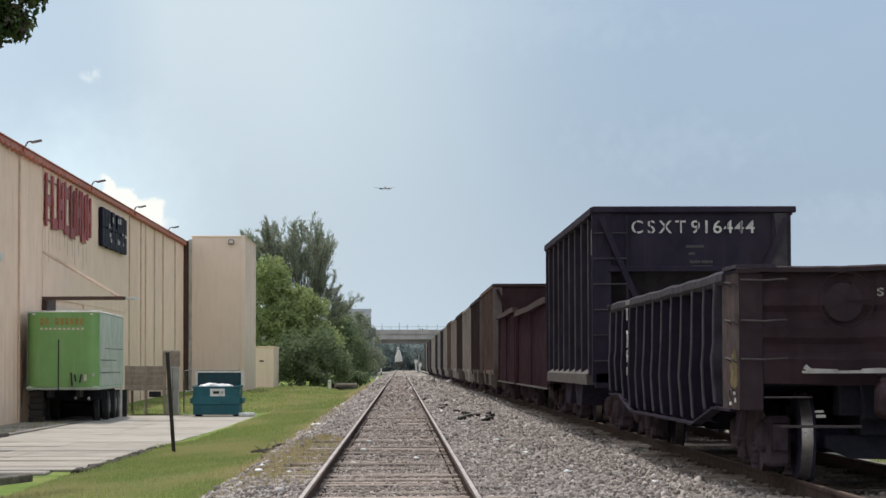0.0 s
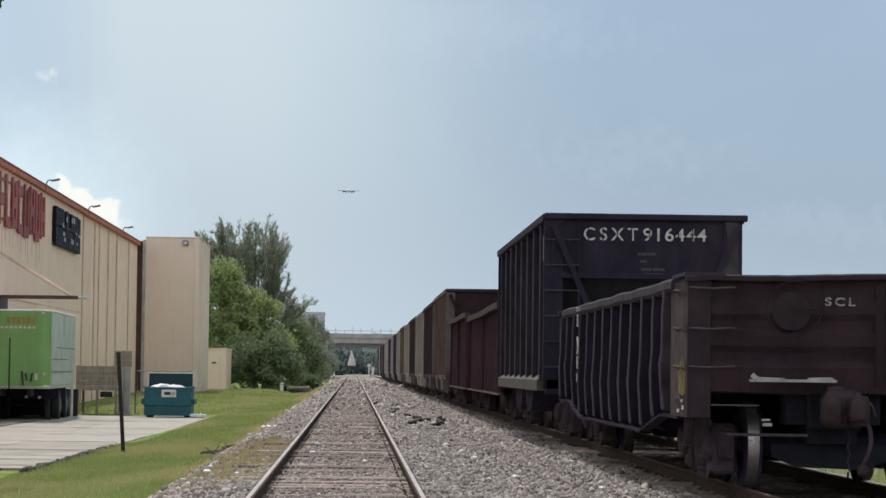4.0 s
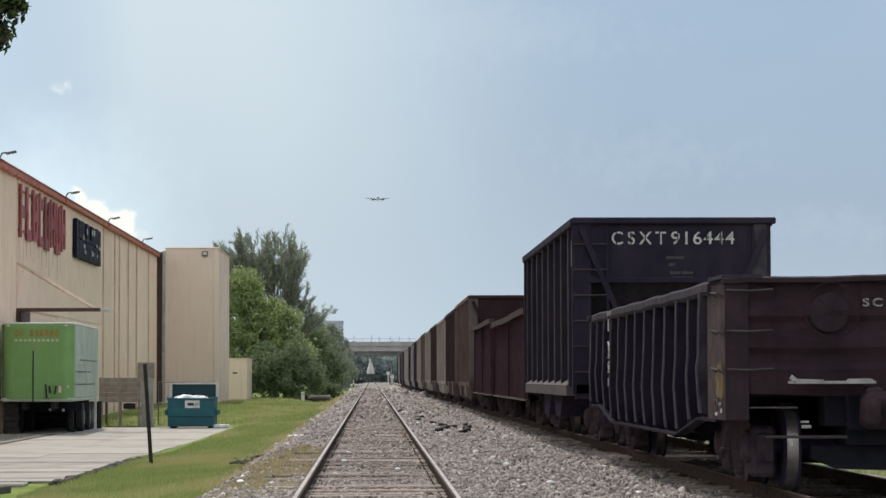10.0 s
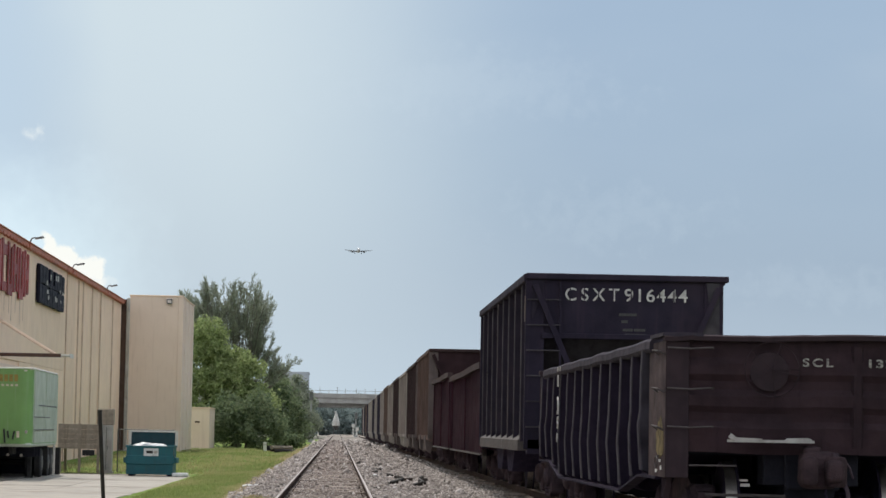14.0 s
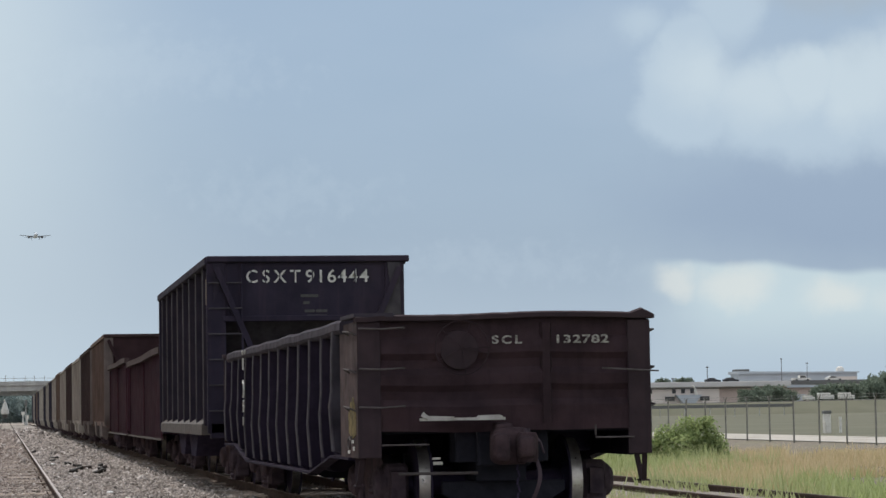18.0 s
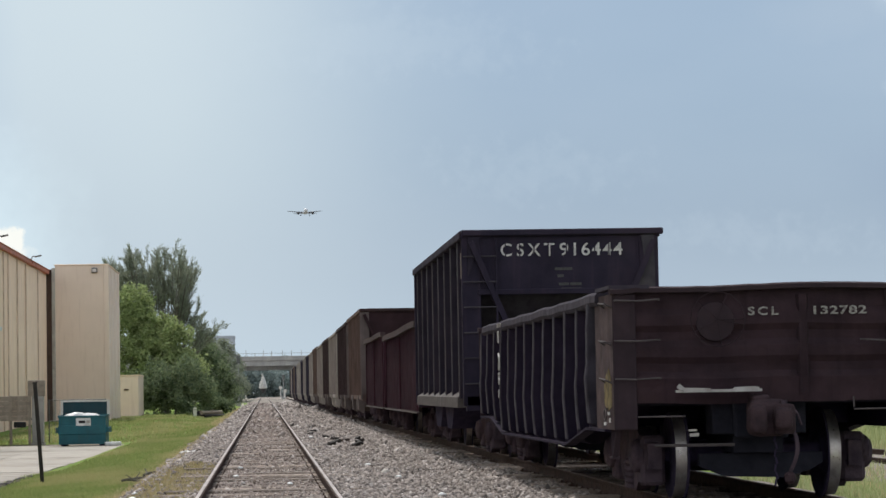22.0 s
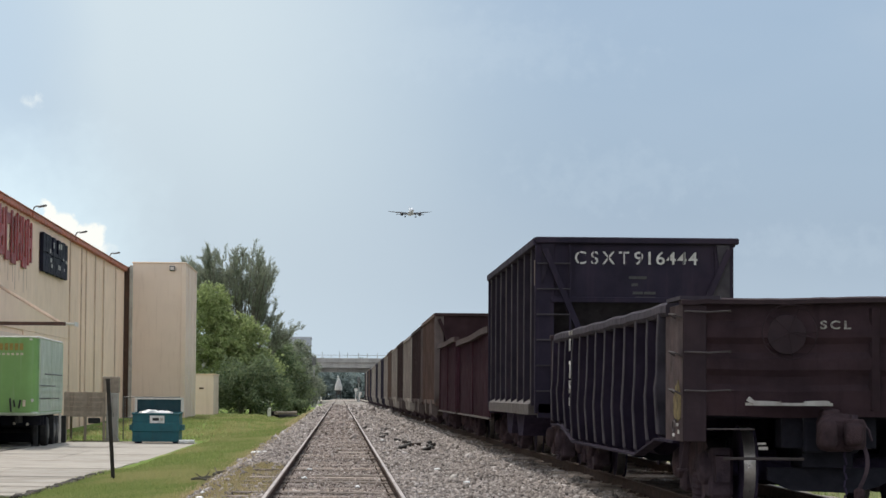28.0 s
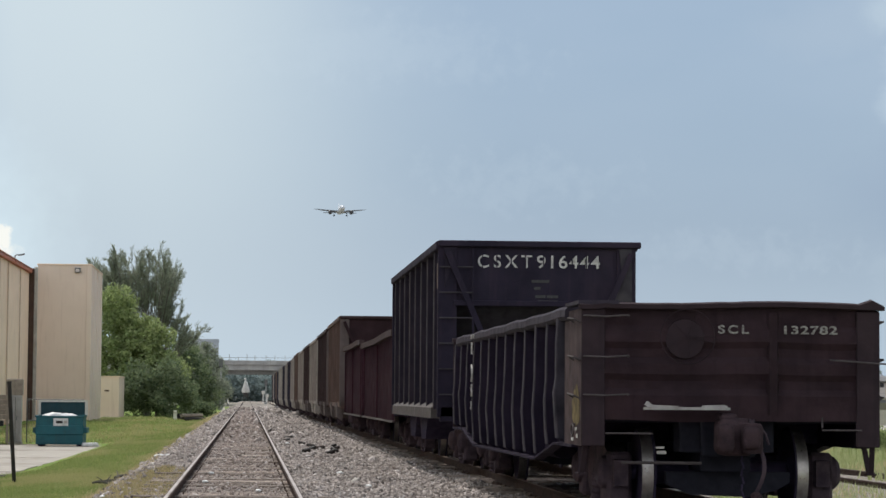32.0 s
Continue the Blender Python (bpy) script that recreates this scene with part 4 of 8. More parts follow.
        loop = [Vector((s * (hw + 0.035), 0.40 + 0.09 * math.cos(k * math.tau / 12), 1.0 + 0.055 * math.sin(k * math.tau / 12))) for k in range(12)]
        for k in range(12):
            rod(bm, loop[k], loop[(k + 1) % 12], 0.008, n=5)
        rod(bm, (s * hw, 0.40, 1.055), loop[3], 0.012, n=5)
        part("tie_loop", bm, M["rung"], car, "small iron tie-down ring")
        bm = bmesh.new()
        for y0, y1 in ((0.10, 0.22), (0.42, 0.30)):
            bar(bm, (s * (hw - 0.05), y0, 0.86), (s * (hw - 0.03), y1, 0.60), 0.05, 0.02)
        box(bm, s * (hw - 0.03) - 0.04, s * (hw - 0.03) + 0.04, 0.18, 0.34, 0.59, 0.605)
        part("stirrup_step", bm, M["gondola"], car)
    # ends: corrugated plate, corner legs, posts and a bent cap
    for near in (True, False):
        y = 0.0 if near else L
        d = 1 if near else -1
        bm = bmesh.new()
        rows = [(top - 0.02, 0.05), (2.0, 0.05), (1.94, 0.015), (1.84, 0.015), (1.78, 0.06), (1.70, 0.06), (1.64, 0.015), (1.54, 0.015), (1.48, 0.06), (1.40, 0.06), (1.34, 0.015), (1.24, 0.03), (1.10, 0.03)]
        prev = None
        for z, o in rows:
            line = [bm.verts.new((x, y + d * (o + 0.03 * noise.noise((x * 1.9, z * 2.2, 1.0)) + 0.012 * noise.noise((x * 5, z * 5, 7.0))), z + 0.02 * noise.noise((x * 1.3, z, 3.0)))) for x in np.linspace(-hw + 0.02, hw - 0.02, 19)]
            if prev:
                for i in range(18):
                    bm.faces.new((prev[i], prev[i + 1], line[i + 1], line[i]))
            prev = line
        bmesh.ops.solidify(bm, geom=list(bm.faces), thickness=0.012)
        # the panel takes the lightened colour, the legs the plain one
        part("end_panel", bm, M["lightened_sheet"], car, "dark brown corrugated end panel")
        for x0, x1 in ((-hw, -hw + 0.22), (hw - 0.22, hw)):
            part("corner_leg", boxes((x0, x1, *sorted((y - 0.0 * d, y + d * 0.05)), 0.86, top - 0.06), bevel=0.006), M["gondola"], car)
        for x, out in ((0.40, 0.002),):
            bm = bmesh.new()
            prev = None
            for k in range(9):  # a pressed post, beaten in and out with the panel
                z = 1.16 + (top - 1.24) * k / 8
                o = out + 0.012 * noise.noise((x * 1.9, z * 2.2, 1.0))
                ring = [bm.verts.new((x + px, y - d * (o if abs(px) < 0.04 else -0.05), z)) for px in (-0.062, -0.036, 0.036, 0.062)]
                if prev:
                    for q in range(3):
                        bm.faces.new((prev[q], prev[q + 1], ring[q + 1], ring[q]))
                prev = ring
            bmesh.ops.solidify(bm, geom=list(bm.faces), thickness=0.006)
            part("end_post", bm, M["lightened_sheet"], car)
        bm = bmesh.new()
        prev = None
        for k in range(25):
            a = k / 24
            x = -hw - 0.02 + (W + 0.06) * a
            z = top + 0.012 - 0.014 * math.sin(a * 7.0) + 0.006 * noise.noise((a * 19, 0, 2)) - (0.02 if a < 0.06 else 0)
            bent_up = 0.045 if 0.94 < a < 0.975 else (-0.01 if a > 0.985 else 0.0)
            ring = [bm.verts.new((x, y + d * py, z + pz + (bent_up if pz > -0.03 else 0.0))) for py, pz in ((-0.035, -0.05), (-0.04, -0.008), (0.02, 0.008), (0.12, 0.0), (0.12, -0.05))]
            if prev:
                for i in range(5):
                    bm.faces.new((prev[i], prev[(i + 1) % 5], ring[(i + 1) % 5], ring[i]))
            else:
                bm.faces.new(ring)
            prev = ring
        bm.faces.new(prev)
        bmesh.ops.recalc_face_normals(bm, faces=bm.faces)
        part("end_cap", bm, M["gondola"], car, "bent rusty top rail of the end")
        part("end_sill", boxes((-0.45, 0.45, *sorted((y + d * 0.22, y + d * 0.6)), 0.80, 1.14), bevel=0.01), M["black_iron"], car)
        part("striker", boxes((-0.26, 0.26, *sorted((y + d * 0.10, y + d * 0.22)), 0.76, 1.18), bevel=0.02), M["black_iron"], car)
        coupler_part(car, y - d * 0.02, -d)
    # near end: hand brake, brake step, rungs, uncoupling lever, lettering
    bm = bmesh.new()
    n = 26
    ring = [Vector((-0.42 + 0.26 * math.cos(k * math.tau / n), -0.03, 1.89 + 0.26 * math.sin(k * math.tau / n))) for k in range(n)]
    for k in range(n):
        rod(bm, ring[k], ring[(k + 1) % n], 0.005, n=6)
    for k in range(0, n, 5):
        rod(bm, (-0.42, -0.03, 1.89), ring[k], 0.0042, n=5)
    bm2 = bmesh.new()
    lathe(bm2, [(0.03, 0.19), (0.008, 0.185), (-0.006, 0.07)], "y", (-0.44, 0.0, 1.87), 18)
    hb = part("hand_brake_housing", bm2, M["gondola"], car)
    part("hand_brake_wheel", bm, M["gondola"], hb, "round rusty hand brake wheel")
    step = part("brake_step", prism(bmesh.new(), [(-0.86, -0.20), (-0.80, -0.245), (-0.52, -0.24), (-0.10, -0.25), (-0.05, -0.21), (-0.07, -0.02), (-0.84, -0.02)], "z", 1.203, 1.228), M["pale_step"], car, "pale weathered brake step")
    for outline in ([(-0.83, 1.226), (-0.55, 1.226), (-0.545, 1.240), (-0.79, 1.248), (-0.835, 1.284), (-0.86, 1.25)], [(-0.33, 1.226), (-0.08, 1.226), (-0.085, 1.240), (-0.12, 1.252), (-0.31, 1.246)]):
        part("step_board", prism(bmesh.new(), outline, "y", -0.25, -0.20), M["pale_step"], step, "splintered pale board")
    for x0, x1 in ((-1.40, -0.98),):
        for z in (2.08, 1.70, 1.34):
            bm = bmesh.new()
            rod(bm, (x0, 0.02, z), (x0, -0.05, z), 0.009, n=6), rod(bm, (x0, -0.05, z), (x0 * 0.5 + x1 * 0.5, -0.05, z - 0.008), 0.0095, n=6), rod(bm, (x0 * 0.5 + x1 * 0.5, -0.05, z - 0.008), (x1, -0.05, z + 0.006), 0.0095, n=6), rod(bm, (x1, -0.05, z), (x1, 0.02, z), 0.009, n=6)
            part("ladder_rung", bm, M["rung"], car)
    bm = bmesh.new()
    rod(bm, (0.94, -0.03, 1.68), (hw + 0.06, -0.07, 1.645), 0.009, n=6)
    part("grab_iron", bm, M["rung"], car)
    for x0, x1, z in ((-1.2, -0.75, 0.98), (0.86, 1.24, 1.02), (0.86, 0.86, 1.14)):
        bm = bmesh.new()
        rod(bm, (x0, -0.03, z), (x1, -0.03, z - (0.1 if x0 == x1 else 0)), 0.009, n=6)
        part("uncoupling_lever", bm, M["rung"], car)
    bm = bmesh.new()
    rod(bm, (-1.0, 0.28, 0.70), (-0.25, 0.18, 0.70), 0.016, n=6)
    part("brake_rod", bm, M["rung"], car)
    part("marker_plate", boxes((-0.66, -0.58, 0.35, 0.36, 0.83, 0.85), (-0.65, -0.56, 0.35, 0.36, 0.78, 0.81)), M["letter"], car, "small white stencil dashes")
    text_part("letter", "SCL", 0.108, M["faded"], car, pose(-0.13, -0.016, 1.925, 90, 0, 0), "faded white stencil letter", 1.3, 0.005, 1.4)
    text_part("numeral", "132782", 0.108, M["faded"], car, pose(0.475, 0.004, 1.925, 90, 0, 0), "faded white stencil numeral", 1.52, 0.005)
    # floor and underframe
    part("floor", boxes((-hw + 0.09, hw - 0.09, 0.3, L - 0.3, 1.08, 1.13)), M["black_iron"], car)
    part("centre_sill", boxes((-0.24, 0.24, 0.3, L - 0.3, 0.62, 1.05)), M["black_iron"], car)
    for k in range(7):
        y = 2.2 + k * 1.7
        part("cross_bearer", boxes((-hw + 0.1, hw - 0.1, y - 0.05, y + 0.05, 0.86, 1.06)), M["truck"], car)
    bm = bmesh.new()
    rod(bm, (-0.75, 6.4, 0.78), (-0.75, 7.4, 0.78), 0.2, n=14)
    part("air_reservoir", bm, M["truck"], car)
    for y in (1.89, L - 1.89):
        truck(car, y).location.x = 0.06
    # chalk scrawl down one stake, and a smear on the chord above it
    for pts in ([(0.0, 2.06), (0.01, 1.98), (0.0, 1.90)], [(0.03, 1.75), (-0.03, 1.70), (-0.05, 1.62), (-0.02, 1.55), (0.03, 1.53)], [(-0.02, 1.48), (0.03, 1.43), (-0.03, 1.38), (0.02, 1.33)], [(0.03, 1.25), (0.0, 1.19), (0.035, 1.15)]):
        bm = bmesh.new()
        for (a, za), (b, zb) in zip(pts, pts[1:]):
            bar(bm, (-hw - 0.052, 10.93 + a, za), (-hw - 0.052, 10.93 + b, zb), 0.020, 0.026)
        part("chalk_mark", bm, M["letter"], car, "white painted scrawl")
    for a, b in ((10.72, 10.84), (11.0, 11.2)):
        part("paint_smear", boxes((-hw - 0.046, -hw - 0.034, a, b, top - 0.09, top - 0.03), bevel=0.004), M["faded"], car, "pale smear of paint")
    # split plate and scuffs at the worn corner
    part("corner_cap", prism(bmesh.new(), [(-hw - 0.03, 0.0), (-hw + 0.34, -0.05), (-hw + 0.36, 0.05), (-hw + 0.10, 0.10), (-hw + 0.04, 0.92), (-hw - 0.04, 0.90)], "z", top - 0.012, top + 0.024), M["chord"], car, "bent plate over the corner")
    for y0, y1, z0, z1 in ((0.28, 0.40, 1.00, 1.03), (0.22, 0.30, 0.93, 0.97), (0.52, 0.66, 0.90, 0.93)):
        part("scuff", boxes((-hw - 0.012, -hw - 0.005, y0, y1, z0, z1)), M["letter"], car, "bright scuff on the worn corner")
    return car


def hopper_car(name, label, y0, L, top, body, sill, W=3.2, ribs=9, detail=True, group="cars of the freight train", post=None):
    """An open hopper car: ribbed sides, sloped ends under a flat end plate, braces, sills and bays."""
    hw = W / 2
    car = thing(name, label, "freight car", (TRAIN_X, y0, 0), group)
    for s in (-1, 1):
        hs = hw - 0.07 if detail and s > 0 else hw  # the far side stands in under its top rail
        part("side_sheet", boxes((*sorted((s * (hs - 0.13), s * (hs - 0.115))), 0.05, L - 0.05, 1.20, top - 0.1)), body, car)
        for k in range(ribs):
            y = 0.95 + k * (L - 1.9) / (ribs - 1)
            bm = prism(bmesh.new(), [(s * (hs - 0.117), y - 0.085), (s * (hs - 0.014), y - 0.062), (s * hs, y - 0.045), (s * hs, y + 0.03), (s * (hs - 0.015), y + 0.06), (s * (hs - 0.117), y + 0.085)], "z", 1.12, top - 0.09)
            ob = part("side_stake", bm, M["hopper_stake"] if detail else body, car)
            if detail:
                # outward faces get the paler colour, as if light caught them
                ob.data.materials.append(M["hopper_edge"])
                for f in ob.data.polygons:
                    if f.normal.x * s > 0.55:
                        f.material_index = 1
        part("top_chord", boxes((*sorted((s * (hs - 0.11), s * (hs + 0.03))), 0.0, L, top - 0.13, top), bevel=0.015), body, car)
        bm = bmesh.new()
        lip = 0.03 if detail else -0.06
        prism(bm, [(s * (hs - 0.12), 0.97), (s * (hs + lip), 0.97), (s * (hs + lip), 1.14), (s * (hs - 0.12), 1.24)], "y", 0.9, L - 0.9)
        part("side_sill", bm, sill if detail else body, car, "dusty side sill along the car" if detail else "")
        if not detail:
            for c in (L * 0.30, L * 0.74):
                part("chute", prism(bmesh.new(), [(s * (hs - 0.30), 1.10), (s * (hs - 0.02), 1.10), (s * (hs - 0.05), 0.62), (s * (hs - 0.22), 0.50)], "y", c - 0.55, c + 0.55), post or body, car, "pale worn discharge chute")
        for y in (0.06, L - 0.06):
            part("corner_post", boxes((*sorted((s * (hs - 0.30), s * (hs - 0.0))), y - 0.06, y + 0.06, 1.0, top - 0.1), bevel=0.01), post or body, car)
    for near in (True, False):
        y, d = (0.0, 1) if near else (L, -1)
        # far cars' ends are painted darker than their sides, for shade
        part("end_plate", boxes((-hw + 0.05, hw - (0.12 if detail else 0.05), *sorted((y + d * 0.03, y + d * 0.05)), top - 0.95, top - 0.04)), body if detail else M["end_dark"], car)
        bm = bmesh.new()
        a, b, c2, e = (y + d * 0.05, top - 0.93), (y + d * 0.05, top - 0.96), (y + d * (L * 0.15), 1.25), (y + d * (L * 0.15), 1.29)
        prism(bm, [a, b, c2, e], "x", -hw + 0.09, hw - 0.09)
        # the lead car's slope sheet is painted paler to lift its shade
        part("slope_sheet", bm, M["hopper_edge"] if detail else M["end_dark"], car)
        part("end_rail", boxes((-hw, hw + 0.01, *sorted((y - d * 0.05, y + d * 0.07)), top - 0.09, top + 0.01), bevel=0.015), body if detail else M["rust_car"], car)
        part("end_sill", boxes((-hw + 0.05, hw - 0.05, *sorted((y, y + d * 0.22)), 0.92, 1.16), bevel=0.01), body, car)
        part("end_stiffener", boxes((-hw + 0.25, hw - 0.30, *sorted((y - d * 0.03, y + d * 0.03)), top - 1.02, top - 0.93), bevel=0.01), body, car)
        if detail or near:
            for s in (-1, 1):
                bm = bmesh.new()
                bar(bm, (s * (hw - 0.14), y - d * 0.02, top - 0.18), (s * (hw - 0.82), y + d * 0.05, top - 1.75), 0.14, 0.09)
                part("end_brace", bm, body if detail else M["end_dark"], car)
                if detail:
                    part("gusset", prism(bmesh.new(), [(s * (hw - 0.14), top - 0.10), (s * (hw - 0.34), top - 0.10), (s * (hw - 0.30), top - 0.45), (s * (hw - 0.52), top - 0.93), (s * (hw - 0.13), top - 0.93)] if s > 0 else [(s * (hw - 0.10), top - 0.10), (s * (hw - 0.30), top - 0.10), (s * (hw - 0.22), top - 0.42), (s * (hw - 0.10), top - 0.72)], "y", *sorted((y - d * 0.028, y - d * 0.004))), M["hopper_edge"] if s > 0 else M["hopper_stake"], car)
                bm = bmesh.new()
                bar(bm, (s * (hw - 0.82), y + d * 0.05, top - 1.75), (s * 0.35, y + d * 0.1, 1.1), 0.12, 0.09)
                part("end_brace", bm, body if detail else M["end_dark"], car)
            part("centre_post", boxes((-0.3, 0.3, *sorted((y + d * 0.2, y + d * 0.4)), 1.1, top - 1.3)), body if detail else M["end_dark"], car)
        if detail:
            coupler_part(car, y, -d)
    if detail:
        for x0 in (-hw + 0.02,):
            bm = bmesh.new()
            bar(bm, (x0 + 0.53, -0.03, 1.16), (x0 + 0.53, -0.03, top - 0.12), 0.03, 0.05)
            part("ladder_stile", bm, body, car)
            for k in range(6):
                z = 1.35 + k * 0.40
                bm = bmesh.new()
                rod(bm, (x0, -0.05, z), (x0 + 0.53, -0.05, z), 0.014, n=6)
                part("ladder_rung", bm, M["hopper_edge"], car)
        part("grab_plate", boxes((-hw - 0.004, -hw + 0.02, 0.02, 0.2, top - 0.75, top - 0.35), bevel=0.004), M["dusty_post"], car, "pale bare metal bracket")
    # bays, centre sill and trucks
    for c in (L * 0.40, L * 0.62):
        bm = bmesh.new()
        for s in (-1, 1):
            prism(bm, [(c - 1.35, 1.22), (c + 1.35, 1.22), (c + 0.5, 0.58), (c - 0.5, 0.58)], "x", *sorted((s * 0.3, s * (hw - 0.14))))
        part("hopper_bay", bm, post or M["truck"], car)
    part("centre_sill", boxes((-0.24, 0.24, 0.3, L - 0.3, 0.75, 1.12)), M["truck"], car)
    truck(car, 1.75)
    truck(car, L - 1.75)
    return car


def brown_gondola(y0, L, z_near, z_far, label):
    """A plain-sided brown gondola with a wavering top edge."""
    hw = 1.46
    car = thing("brown_gondola_car", label, "freight car", (TRAIN_X, y0, 0), "cars of the freight train")
    for s in (-1, 1):
        bm = bmesh.new()
        n = 24
        low, high = [], []
        for k in range(n + 1):
            a = k / n
            z = z_near + (z_far - z_near) * (a * a * (3 - 2 * a)) + 0.012 * math.sin(a * 9)
            x = s * (hw + 0.02 * math.sin(a * 11))
            low.append(bm.verts.new((x, L * a, 0.80))), high.append(bm.verts.new((x, L * a, z)))
        for k in range(n):
            bm.faces.new((low[k], low[k + 1], high[k + 1], high[k]))
        bmesh.ops.solidify(bm, geom=list(bm.faces), thickness=0.02)
        part("side_sheet", bm, M["brown_car"], car)
        bm = bmesh.new()
        line = [(s * (hw + 0.02), L * q, z_near + (z_far - z_near) * (q * q * (3 - 2 * q)) + 0.012 * math.sin(q * 9)) for q in np.linspace(0, 1, n + 1)]
        sweep(bm, line, [(-0.07, -0.07), (0.06, -0.065), (0.07, 0.05), (0.04, 0.065), (-0.07, 0.065)])
        part("top_chord", bm, M["brown_chord"], car, "buckled brown top chord")
        for k in range(3):
            y = 0.4 + k * (L - 0.8) / 2
            part("side_stake", boxes((*sorted((s * (hw + 0.0), s * (hw + 0.03))), y - 0.05, y + 0.05, 0.82, min(z_near, z_far) - 0.1), bevel=0.008), M["brown_car"], car)
        part("side_sill", boxes((*sorted((s * (hw - 0.03), s * (hw + 0.05))), 0.1, L - 0.1, 0.765, 0.80)), M["hopper_sill"], car, "scuffed dusty bottom sill")
    for y, z in ((0.0, z_near), (L - 0.05, z_far)):
        part("end_panel", boxes((-hw, hw, y, y + 0.05, 0.9, z - 0.04), bevel=0.01), M["brown_car"], car)
    part("floor", boxes((-hw + 0.02, hw - 0.02, 0.05, L - 0.05, 1.05, 1.12)), M["brown_car"], car)
    part("centre_sill", boxes((-0.24, 0.24, 0.2, L - 0.2, 0.65, 1.05)), M["truck"], car)
    truck(car, 1.8)
    truck(car, L - 1.8)
    return car


gondola_scl()
lead = hopper_car("hopper_car", "tall black ribbed hopper car with white stencil number on its end", 38.9, 12.4, 3.76, M["hopper_black"], M["hopper_sill"], ribs=8)
text_part("letter", "CSXT", 0.285, M["letter"], lead, pose(-0.985, 0.026, 3.352, 90, 0, 0), "large white stencil letter", 0.98, 0.004, 1.42)
text_part("numeral", "916444", 0.285, M["letter"], lead, pose(-0.045, 0.026, 3.352, 90, 0, 0), "large white stencil numeral", 1.08, 0.004)
for k in range(10):
    x = -0.90 + k * 0.2265 + (0.06 if k > 3 else 0.0)
    part("stencil_gap", boxes((x - 0.009, x + 0.009, 0.006, 0.0105, 3.33, 3.58)), M["hopper_black"], lead)
for k, (x0, x1, z) in enumerate([(-0.12, 0.16, 3.14), (-0.08, 0.02, 3.03), (-0.06, 0.1, 2.90), (0.12, 0.3, 2.90), (-0.02, 0.3, 2.82)]):
    part("stencil_bar", boxes((x0, x1, 0.022, 0.028, z - 0.022, z + 0.022)), M["faint_letter"], lead, "faded unreadable stencil line")
brown_gondola(52.5, 14.2, 2.67, 2.64, "plain brown gondola car with a buckled top edge")
brown_gondola(67.7, 11.8, 2.80, 2.80, "plain brown gondola car with a sagging top edge")
far = [hopper_car("hopper_car", "dusty brown hopper car in the parked train", 80.6, 12.2, 3.92, M["mid_car"], M["mid_car"], ribs=10, detail=False, post=M["dusty_post"]),
       hopper_car("hopper_car", "dark rusty hopper car in the parked train", 94.1, 12.2, 3.88, M["rust_car"], M["rust_car"], ribs=10, detail=False, post=M["dusty_post"]),
       hopper_car("hopper_car", "faded tan hopper car in the parked train", 107.6, 12.2, 3.84, M["tan_car"], M["tan_car"], ribs=10, detail=False, post=M["pale_post"]),
       hopper_car("hopper_car", "black hopper car far along the parked train", 175.1, 12.2, 3.85, M["hopper_black"], M["hopper_black"], ribs=10, detail=False)]
for y, kind in ((121.1, 1), (134.6, 2), (148.1, 0), (161.6, 2), (188.6, 2), (202.1, 3), (215.6, 2), (229.1, 2), (242.6, 3), (256.1, 0), (269.6, 3), (283.1, 2), (296.6, 3)):
    copy_thing(far[kind], pose(TRAIN_X, y, 0))


# ---- warehouse ----
WALL_X, EAVE = -12.6, 8.30
house = thing("warehouse", "long tan warehouse with ribbed wall panels and red eave trim", "warehouse", (0, 0, 0))
Y0, Y1 = 20.0, 146.0
part("wall_core", boxes((WALL_X - 0.45, WALL_X - 0.06, Y0, Y1, -0.9, EAVE + 0.2)), M["wall"], house)
part("roof", boxes((WALL_X - 40, WALL_X - 0.1, Y0, Y1, EAVE - 0.35, EAVE - 0.1)), M["wall"], house)
part("back_wall", boxes((WALL_X - 40.3, WALL_X - 40, Y0, Y1, -0.9, EAVE)), M["wall"], house)
part("end_wall", boxes((WALL_X - 40, WALL_X - 0.45, Y0, Y0 + 0.3, -0.9, EAVE)), M["wall"], house)


def ribbed_panel(length, z0, z1, pitch, depth):
    """A ribbed sheet that faces +x; y from 0 to its length."""
    bm = bmesh.new()
    pts, y = [(0.0, 0.0)], 0.0
    while y + pitch <= length + 1e-6:
        pts += [(y + pitch * 0.55, 0.0), (y + pitch * 0.65, depth), (y + pitch * 0.9, depth), (y + pitch, 0.0)]
        y += pitch
    if pts[-1][0] < length - 1e-6:
        pts.append((length, 0.0))
    a = [bm.verts.new((px, py, z0)) for py, px in pts]
    b = [bm.verts.new((px, py, z1)) for py, px in pts]
    for i in range(len(pts) - 1):
        bm.faces.new((a[i], a[i + 1], b[i + 1], b[i]))
    return bm


first = part("wall_panel", ribbed_panel(3.56, -0.75, EAVE + 0.2, 0.89, 0.035), M["wall"], house)
for k in range(35):
    y = Y0 + 3.6 * k
    skip = 88.0 < y + 1.8 < 116.5
    if skip:
        continue
    o = first if k == 0 else again(first, pose(0, 0, 0))
    o.matrix_basis = pose(WALL_X - 0.05, y + 0.02, 0)
for k, (ya, yb, za, zb) in enumerate([(88.5, 95.4, 3.75, EAVE + 0.2), (95.42, 103.4, 3.75, EAVE + 0.2), (103.42, 116.3, 3.75, EAVE + 0.2), (100.0, 116.3, -0.75, 3.74), (88.5, 89.8, -0.75, 2.6)]):
    part("flat_panel", boxes((WALL_X - 0.06, WALL_X - 0.005, ya, yb, za, zb), bevel=0.01), M["wall"], house)
